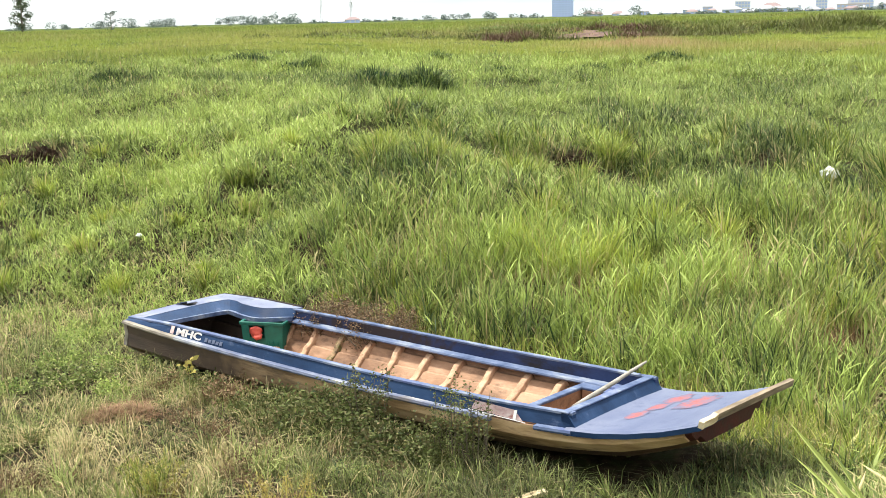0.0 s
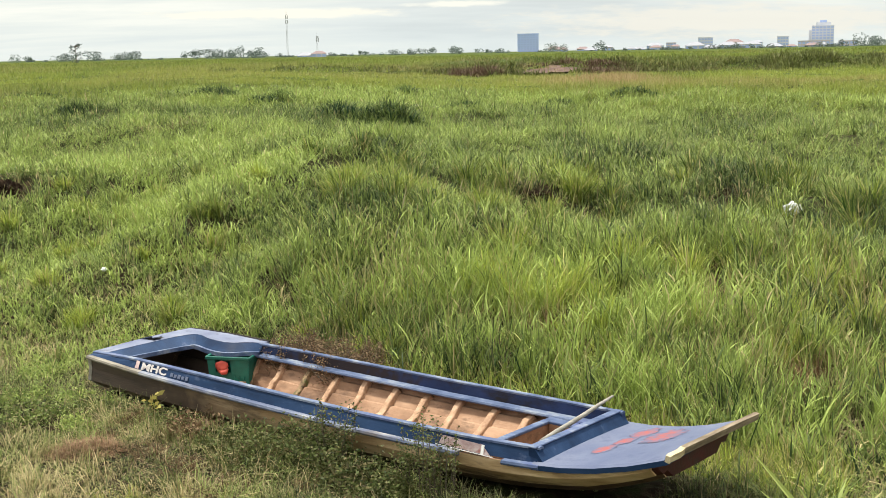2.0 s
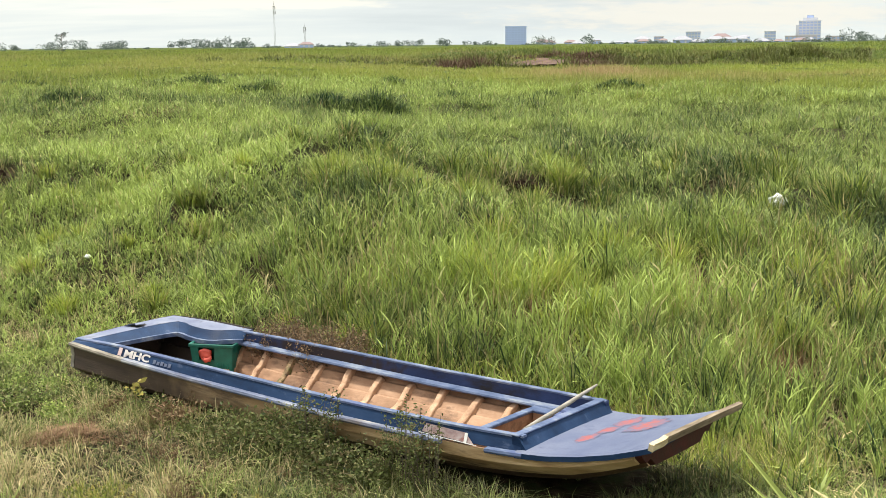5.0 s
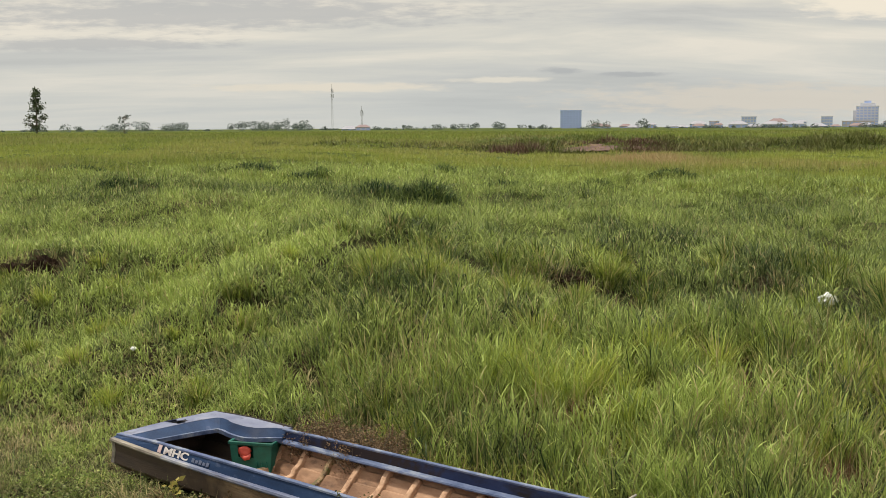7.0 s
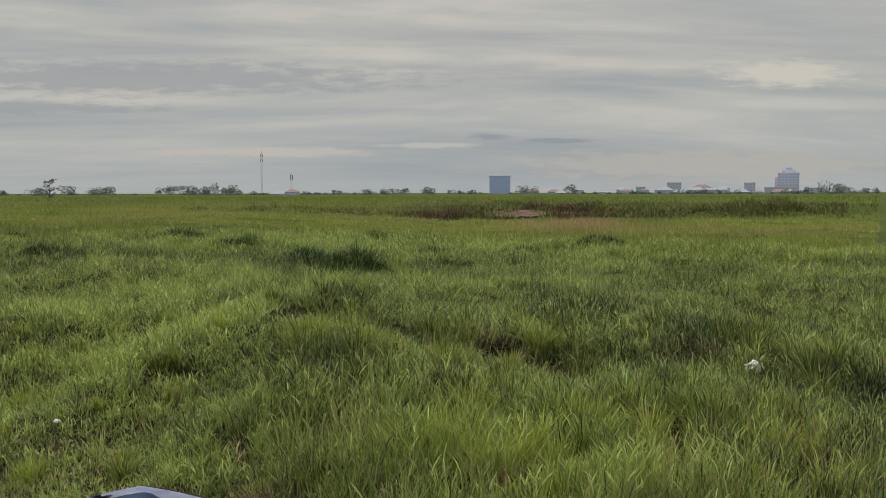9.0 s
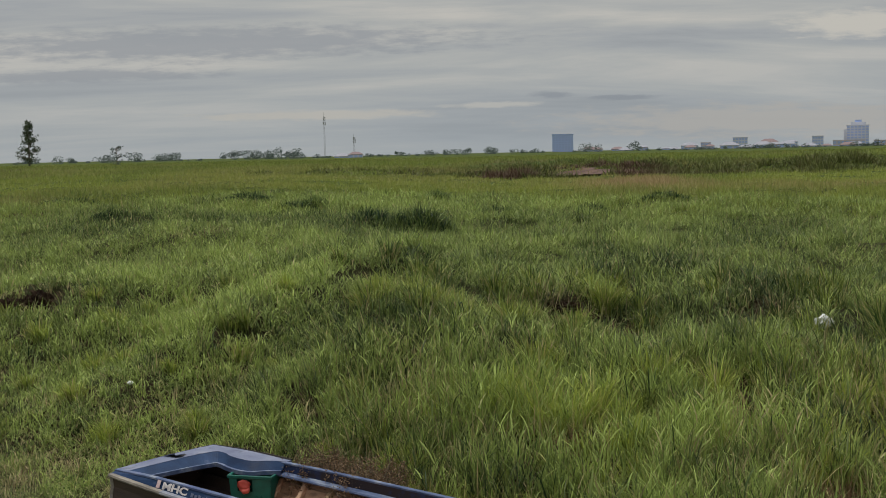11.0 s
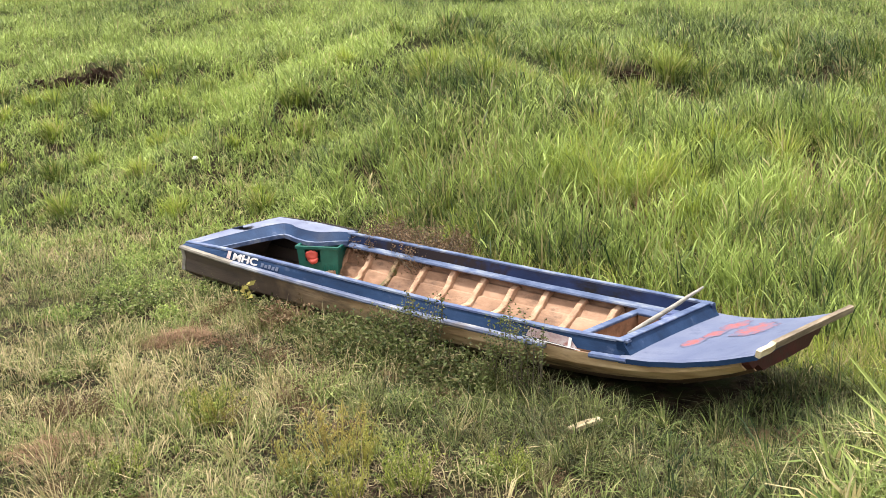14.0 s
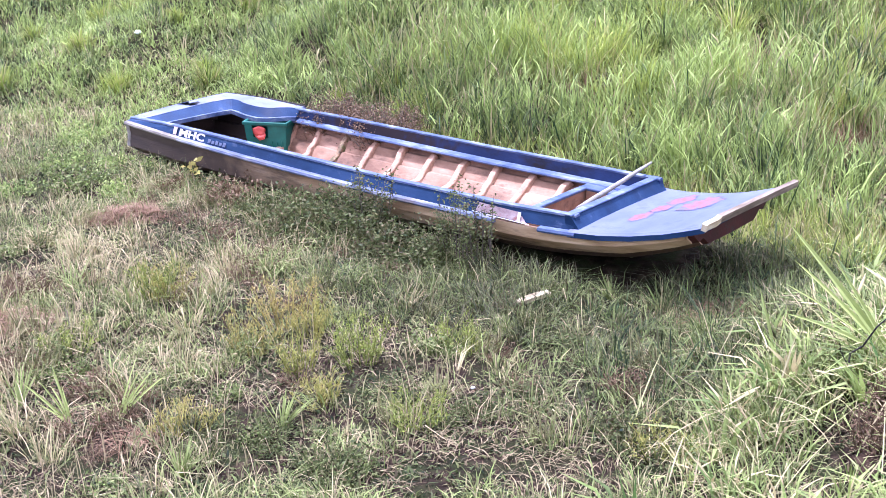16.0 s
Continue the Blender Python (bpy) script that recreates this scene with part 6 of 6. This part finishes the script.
for az0, tx, ty in ((150, -1.70, 5.10), (40, -1.50, 5.14)):
    leaf_plant("reed_clump", tx, ty, [(tuft_rng.gauss(az0, 22), .36 * tuft_rng.uniform(.5, 1.1), tuft_rng.uniform(40, 70), tuft_rng.uniform(.010, .024), tuft_rng.uniform(.05, .3)) for _ in range(8)], "small broad-leaved reed in the grass", "reed", M_LUSH, roll=-40 if az0 > 90 else 40, tone=.9)
for tx, ty, az0, spread, n, size in ((-1.12, 4.62, 80, 60, 30, .22), (-2.12, 6.72, 95, 35, 20, .34), (-.72, 5.0, 70, 45, 24, .22), (.35, 5.95, 60, 70, 18, .16), (1.0, 6.35, 90, 60, 22, .22), (-2.0, 5.3, 95, 50, 26, .26)):
    leaf_plant("grass_tuft", tx, ty, [(tuft_rng.gauss(az0, spread), size * tuft_rng.uniform(.55, 1.1), tuft_rng.uniform(38, 72), tuft_rng.uniform(.005, .010), tuft_rng.uniform(.05, .25)) for _ in range(n)], "coarse pale green grass tuft", "grass tuft", M_LUSH, tone=tuft_rng.uniform(.45, .8))


def straw_heap(x, y, r, h, n, label, seed):
    """A flattened heap of dead stalks."""
    rng = np.random.default_rng(seed)
    a, q = rng.uniform(0, math.tau, n), np.sqrt(rng.uniform(0, 1, n))
    px, py = x + r * q * np.cos(a), y + .7 * r * q * np.sin(a)
    z = ground_z(px, py) + h * (1 - q ** 2) * rng.uniform(.3, 1, n)
    ob = blades("dead_grass_heap", M_HEAP, px, py, rng.uniform(.02, .05, n), rng.uniform(.003, .006, n), rng.uniform(2, 5, n), np.clip(rng.normal(.28, .3, n), 0, 1), label, az=rng.normal(0, .9, n) + (rng.uniform(size=n) < .5) * math.pi, z0=z, seed=seed)
    return ob


straw_heap(-2.07, 8.08, .25, .10, 1000, "flattened heap of reddish brown dead grass", 31)
straw_heap(-2.35, 6.3, .3, .08, 700, "thin heap of brown dead grass", 32)
straw_heap(-1.36, 4.9, .12, .03, 140, "thin heap of reddish dead grass", 33)
straw_heap(1.55, 6.0, .3, .07, 500, "thin heap of brown dead grass", 34)
FEATHER = "feathery yellowish weed with fine upright stems"
for k, (x, y, r, h, n) in enumerate(((-.80, 6.12, .15, .30, 1300), (-.66, 5.98, .10, .24, 800), (-.95, 5.85, .12, .20, 800), (-.68, 5.55, .09, .20, 600), (-1.5, 6.6, .15, .20, 800), (-.55, 5.25, .12, .14, 600), (-1.15, 5.0, .15, .15, 700), (.95, 4.6, .12, .13, 500))):
    weed("feathery_weed", x, y, 1.35 * r, 1.1 * h, 30, int(.7 * n), .026, M_YELLOW, FEATHER, 141 + k, dry=(.5, .2, .35, .05, .3, .2, .3, .1)[k], spread=.5, slim=.085, lift=2.2, wild=1.0)
for k, (x, y, r, h, n) in enumerate(((-.38, 5.62, .13, .27, 1400), (-1.58, 6.55, .13, .24, 1000), (.12, 5.75, .12, .16, 700), (-.1, 4.95, .12, .14, 700), (-1.9, 5.9, .14, .14, 700))):
    weed("feathery_weed", x, y, 1.3 * r, 1.1 * h, 34, int(.75 * n), .028, M_TUSSOCK, "feathery fresh green weed with fine upright stems", 151 + k, dry=.12, spread=.5, slim=.085, lift=2.2, wild=1.0)
for k, (x, y, r, h, n) in enumerate(((-2.45, 6.75, .26, .20, 1500), (-2.1, 5.75, .16, .12, 800), (1.72, 4.25, .16, .22, 1200), (1.9, 4.45, .14, .20, 900), (-1.0, 7.2, .3, .10, 900), (.42, 6.3, .13, .06, 500))):
    weed("dead_weed", x, y, r, h, 60, n, .022, M_DEAD, "dark tangled dead weed on the soil", 161 + k, dry=.15, slim=.12)
for k, (x, y, r, h, n) in enumerate(((-2.85, 9.45, .26, .16, 900), (-2.45, 9.35, .22, .15, 800), (-2.95, 10.2, .25, .16, 800), (-2.15, 9.2, .16, .14, 500), (-3.1, 8.8, .2, .13, 600), (-2.3, 8.7, .15, .12, 400))):
    weed("green_weed", x, y, r, h, 40, n, .030, M_LUSH, "bright green leafy weed beside the stern", 171 + k, dry=.03, slim=.2, lift=.9)
weed("broad_leaved_weed", *at_boat(1.08, -.63), .06, .32, 5, 20, .060, M_YELLOW, "pale broad-leaved weed rising beside the rail", 181, dry=.35, slim=.3, spread=.6, wild=1.0)
weed("green_weed", -2.6, 7.6, .2, .12, 30, 700, .024, M_WEED, "low dark green weed", 44, dry=.1, slim=.22)
weed("green_weed", -2.6, 8.9, .3, .16, 40, 900, .028, M_SHORT, "low fresh green weed beside the stern", 45, dry=.0)
weed("green_weed", .9, 4.75, .2, .12, 30, 600, .026, M_WEED, "low dark green weed", 46, dry=.1)


# ---- scattered low weeds on the trodden ground ----
def scatter_weeds():
    protos = [weed("low_weed", -2.2, 7.0, .14, .09, 26, 620, .015, M_WEED, "low dark green creeping weed", 51, dry=.05),
              weed("low_weed", -1.0, 5.3, .11, .09, 24, 420, .015, M_SHORT, "low fresh green weed", 52, dry=.05),
              weed("low_weed", .4, 5.3, .12, .09, 30, 420, .018, M_DEAD, "low withered brown weed", 53, dry=.3, slim=.12),
              weed("low_weed", -.2, 5.0, .10, .13, 30, 460, .012, M_SHORT, "low yellowish half-dry weed clump", 54, dry=.3, slim=.11, lift=1.6, wild=1.0)]
    for p in protos:
        tagged(p, group="weeds on the trodden ground")
    rng = random.Random(8)
    n = 0
    while n < 84:
        y = rng.uniform(4.3, 9.2)
        x = rng.uniform(-.37, .30) * y
        u, v = boat_uv(x, y)
        if -.3 < u < 5.6 and abs(v) < .75:
            continue
        if y > bank_foot(x * 9 / max(y, 6)):
            continue
        s = rng.uniform(.7, 1.5)
        o = copy_thing(protos[rng.choice((0, 0, 1, 2, 2, 3))], pose(x, y, ground_at(x, y), 0, 0, rng.uniform(0, 360)))
        o.scale = (s, s, s * rng.uniform(.7, 1.2))
        n += 1


scatter_weeds()


# ---- far distance ----
def build_tree(name, x, y, z, h, r, n, label, mat, seed, shape="cone", leaf=.25):
    rng = np.random.default_rng(seed)
    tree = thing(name, pose(x, y, z), label, "tree")
    bm = bmesh.new()
    lean = rng.normal(0, .02 * h)
    tube([(0, 0, -.3), (lean * .3, 0, h * .35), (lean * .7, .05 * h * .1, h * .7), (lean, 0, h * .97)], [.022 * h, .016 * h, .009 * h, .003 * h], 7, bm=bm)
    anchors = []
    for k in range(60):
        t = rng.uniform(.12, .97)
        a = rng.uniform(0, math.tau)
        rr = r * (1.05 * (1.03 - t) ** .8 if shape == "cone" else math.sqrt(max(.05, 1 - (2 * t - 1.1) ** 2))) * rng.uniform(.6, 1.15)
        p0 = Vector((lean * t, 0, h * t))
        p1 = p0 + Vector((rr * math.cos(a), rr * math.sin(a), rr * rng.uniform(.1, .6)))
        tube([p0, p0.lerp(p1, .5) + Vector((0, 0, .05 * rr)), p1], [.006 * h, .004 * h, .0015 * h], 5, bm=bm)
        anchors.append((p0, p1))
    part("trunk", bm, M_BARK, tree)
    co, faces = [], []
    for k in range(n):
        p0, p1 = anchors[rng.integers(0, len(anchors))]
        c = p0.lerp(p1, rng.uniform(.25, 1.08)) + Vector(rng.normal(0, .075 * r, 3))
        d, s = Vector(rng.normal(0, 1, 3)).normalized(), Vector(rng.normal(0, 1, 3)).normalized()
        l = leaf * rng.uniform(.6, 1.5)
        b = len(co)
        co += [c - d * l, c + s * l * .45, c + d * l, c - s * l * .45]
        faces.append((b, b + 1, b + 2, b + 3))
    me = bpy.data.meshes.new("crown")
    me.from_pydata([tuple(c) for c in co], [], faces)
    me.attributes.new("dry", "FLOAT", "POINT")
    me.attributes.new("tone", "FLOAT", "POINT").data.foreach_set("value", np.full(len(me.vertices), .5, np.float32))
    me.materials.append(mat)
    cr = new("crown", me)
    cr.parent = tree
    return tree


build_tree("tree", -61.2, 202.3, 1.6, 8.0, 2.5, 1150, "tall narrow dark green tree standing in the field", M_TREE, 11, leaf=.22)
build_tree("young_tree", -42.3, 181.7, 1.8, 2.9, 1.15, 170, "small thin light green tree", M_FARTREE, 12, "round", leaf=.18)


def build_woods():
    """Low broken line of far trees: groves and single crowns with gaps between them."""
    rng = np.random.default_rng(77)
    groves = []
    for a0, a1, n, h in ((-.46, -.34, 16, 4.0), (-.30, -.255, 9, 3.6), (-.245, -.18, 14, 4.2), (-.152, -.128, 4, 5.6), (-.127, -.083, 15, 5.0), (-.075, -.02, 9, 2.4), (-.016, -.004, 2, 4.2), (.008, .024, 3, 3.6), (.03, .054, 5, 3.4),
                         (.06, .075, 3, 4.4), (.08, .11, 6, 2.6), (.143, .155, 3, 4.6), (.178, .188, 2, 4.8), (.19, .26, 10, 2.2), (.27, .33, 9, 2.6), (.345, .365, 4, 3.0), (.366, .42, 12, 5.2), (-.42, .42, 110, 1.6)):
        for _ in range(n):
            groves.append((rng.uniform(a0, a1), h * rng.uniform(.65, 1.15)))
    co, faces = [], []
    for a, size in groves:
        dist = rng.uniform(500, 600)
        w = size * rng.uniform(.40, .62)
        x0, y0 = dist * math.sin(a), dist * math.cos(a)
        # a few lobes make one crown
        lobes = [(rng.normal(0, w * .55), rng.normal(0, w * .5), size * rng.uniform(.15, .78), w * rng.uniform(.5, .85)) for _ in range(5)]
        for q in range(340):
            lx, ly, lz, lr = lobes[rng.integers(0, 5)]
            p = Vector(rng.normal(0, 1, 3)).normalized() * lr * rng.uniform(.5, 1.0) ** .4
            p = Vector((x0 + lx + p.x, y0 + ly + p.y, 1.4 + max(0, lz + p.z * .8)))
            d, t = Vector(rng.normal(0, 1, 3)).normalized(), Vector(rng.normal(0, 1, 3)).normalized()
            l = (.09 + .032 * size) * rng.uniform(.6, 1.4)
            b = len(co)
            co += [tuple(p - d * l), tuple(p + t * l * .7), tuple(p + d * l), tuple(p - t * l * .7)]
            faces.append((b, b + 1, b + 2, b + 3))
    me = bpy.data.meshes.new("far_woods")
    me.from_pydata(co, [], faces)
    me.attributes.new("dry", "FLOAT", "POINT")
    me.attributes.new("tone", "FLOAT", "POINT").data.foreach_set("value", np.full(len(me.vertices), .5, np.float32))
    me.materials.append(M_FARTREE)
    tagged(new("far_woods", me), "hazy broken line of far trees on the horizon", "trees", kind="stuff")


build_woods()


def build_mast(x, y, z, h, label):
    ob = thing("radio_mast", pose(x, y, z), label, "mast")
    w = .55
    for k in range(3):
        a = k * math.tau / 3
        part("leg", tube([(w * math.cos(a), w * math.sin(a), 0), (w * .6 * math.cos(a), w * .6 * math.sin(a), h)], [.065, .05], 5), M_STEEL, ob)
    bm = bmesh.new()
    n = 16
    for k in range(n):
        for q in range(3):
            a, b = q * math.tau / 3, (q + 1) * math.tau / 3
            s0, s1 = w * (1 - .4 * k / n), w * (1 - .4 * (k + 1) / n)
            tube([(s0 * math.cos(a), s0 * math.sin(a), h * k / n), (s1 * math.cos(b), s1 * math.sin(b), h * (k + 1) / n)], [.028, .028], 4, bm=bm)
    part("lattice", bm, M_STEEL, ob)
    part("antenna", tube([(0, 0, h - .3), (0, 0, h + 2.2)], [.12, .06], 5), M_STEEL, ob)
    for z0, r in ((h * .82, .75), (h * .93, .65)):
        bm = bmesh.new()
        for q in range(3):
            a = q * math.tau / 3
            box(r * math.cos(a) - .18, r * math.cos(a) + .18, r * math.sin(a) - .18, r * math.sin(a) + .18, z0 - 1.0, z0 + 1.0, bm=bm)
        part("panel_antenna", bm, M_STEEL, ob)


build_mast(-46.5, 703.5, 1.6, 24.0, "tall thin grey lattice radio mast")
build_mast(-29.8, 703.0, 1.6, 11.5, "short thin grey lattice radio mast")


def build_block(name, x, y, z, w, d, h, floors, bays, label, wall_mat, pane_mat, cap=True, roof_mat=None):
    """A block of storeys with recessed window bands, or a hipped roof."""
    ob = thing(name, pose(x, y, z, 0, 0, math.degrees(-math.atan2(x, y))), label, "building")
    body = box(-w / 2, w / 2, -d / 2, d / 2, 0, h)
    part("wall", body, wall_mat, ob)
    fh, bw = h / floors, w / bays
    pane = None
    for i in range(floors):
        for k in range(bays):
            bm = box(-.36 * bw, .36 * bw, -.12, .05, -.3 * fh, .3 * fh)
            if pane is None:
                pane = part("window", bm, pane_mat, ob)
                o = pane
            else:
                bm.free()
                o = new("window", pane.data)
                o.parent = ob
            o.matrix_basis = pose(-w / 2 + (k + .5) * bw, -d / 2 - .03, (i + .55) * fh)
    if roof_mat:
        e = .06 * w
        bm = loft([[(-w / 2 - e, -d / 2 - e, h), (w / 2 + e, -d / 2 - e, h), (w / 2 + e, d / 2 + e, h), (-w / 2 - e, d / 2 + e, h)],
                   [(-w * .22, -.1, h + w * .18), (w * .22, -.1, h + w * .18), (w * .22, .1, h + w * .18), (-w * .22, .1, h + w * .18)]])
        part("roof", bm, roof_mat, ob)
    elif cap:
        part("parapet", box(-w / 2 - .2, w / 2 + .2, -d / 2 - .2, d / 2 + .2, h, h + .5), wall_mat, ob)
    return ob


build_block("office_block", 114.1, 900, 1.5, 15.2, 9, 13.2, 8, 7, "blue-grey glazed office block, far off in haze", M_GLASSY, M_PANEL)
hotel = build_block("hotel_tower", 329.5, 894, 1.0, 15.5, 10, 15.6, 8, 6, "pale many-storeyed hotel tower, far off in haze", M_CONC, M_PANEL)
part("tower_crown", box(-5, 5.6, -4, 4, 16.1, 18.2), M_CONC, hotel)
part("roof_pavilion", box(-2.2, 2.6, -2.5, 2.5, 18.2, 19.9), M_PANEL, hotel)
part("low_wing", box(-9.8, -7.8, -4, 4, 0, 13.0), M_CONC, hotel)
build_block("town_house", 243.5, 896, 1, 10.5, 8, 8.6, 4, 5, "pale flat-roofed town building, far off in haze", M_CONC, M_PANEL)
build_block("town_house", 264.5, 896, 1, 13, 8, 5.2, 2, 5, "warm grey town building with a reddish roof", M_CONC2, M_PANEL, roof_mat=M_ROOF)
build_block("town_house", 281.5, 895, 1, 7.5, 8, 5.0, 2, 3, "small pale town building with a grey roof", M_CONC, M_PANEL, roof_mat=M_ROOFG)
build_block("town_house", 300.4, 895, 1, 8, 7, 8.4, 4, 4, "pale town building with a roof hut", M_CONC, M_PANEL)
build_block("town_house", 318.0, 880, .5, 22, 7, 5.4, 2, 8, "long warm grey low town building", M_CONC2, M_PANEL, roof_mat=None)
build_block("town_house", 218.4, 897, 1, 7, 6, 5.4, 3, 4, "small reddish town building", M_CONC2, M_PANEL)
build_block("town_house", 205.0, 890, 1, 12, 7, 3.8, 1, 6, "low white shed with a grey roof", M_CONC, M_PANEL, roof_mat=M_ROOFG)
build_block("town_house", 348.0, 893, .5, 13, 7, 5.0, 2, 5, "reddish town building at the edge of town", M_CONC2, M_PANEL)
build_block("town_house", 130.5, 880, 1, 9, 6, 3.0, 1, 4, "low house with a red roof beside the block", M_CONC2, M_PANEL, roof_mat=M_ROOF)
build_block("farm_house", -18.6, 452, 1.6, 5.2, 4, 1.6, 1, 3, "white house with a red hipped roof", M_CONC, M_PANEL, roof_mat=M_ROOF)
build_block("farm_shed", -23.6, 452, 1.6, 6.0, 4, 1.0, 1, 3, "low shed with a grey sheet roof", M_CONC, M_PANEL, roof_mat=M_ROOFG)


def build_suburb():
    """Low houses and sheds along the edge of the town."""
    rng = random.Random(21)
    walls = (M_CONC, M_CONC2)
    for k in range(17):
        a = .155 + .0125 * k + rng.uniform(-.004, .004)
        dist = rng.uniform(780, 860)
        w, h = rng.uniform(5, 12), rng.uniform(1.5, 3.4)
        red = rng.random() < .35
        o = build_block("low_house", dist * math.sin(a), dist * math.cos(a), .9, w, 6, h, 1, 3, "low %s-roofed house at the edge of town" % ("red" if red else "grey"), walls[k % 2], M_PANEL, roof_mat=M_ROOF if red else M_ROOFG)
        tagged(o, group="houses at the edge of town")


build_suburb()
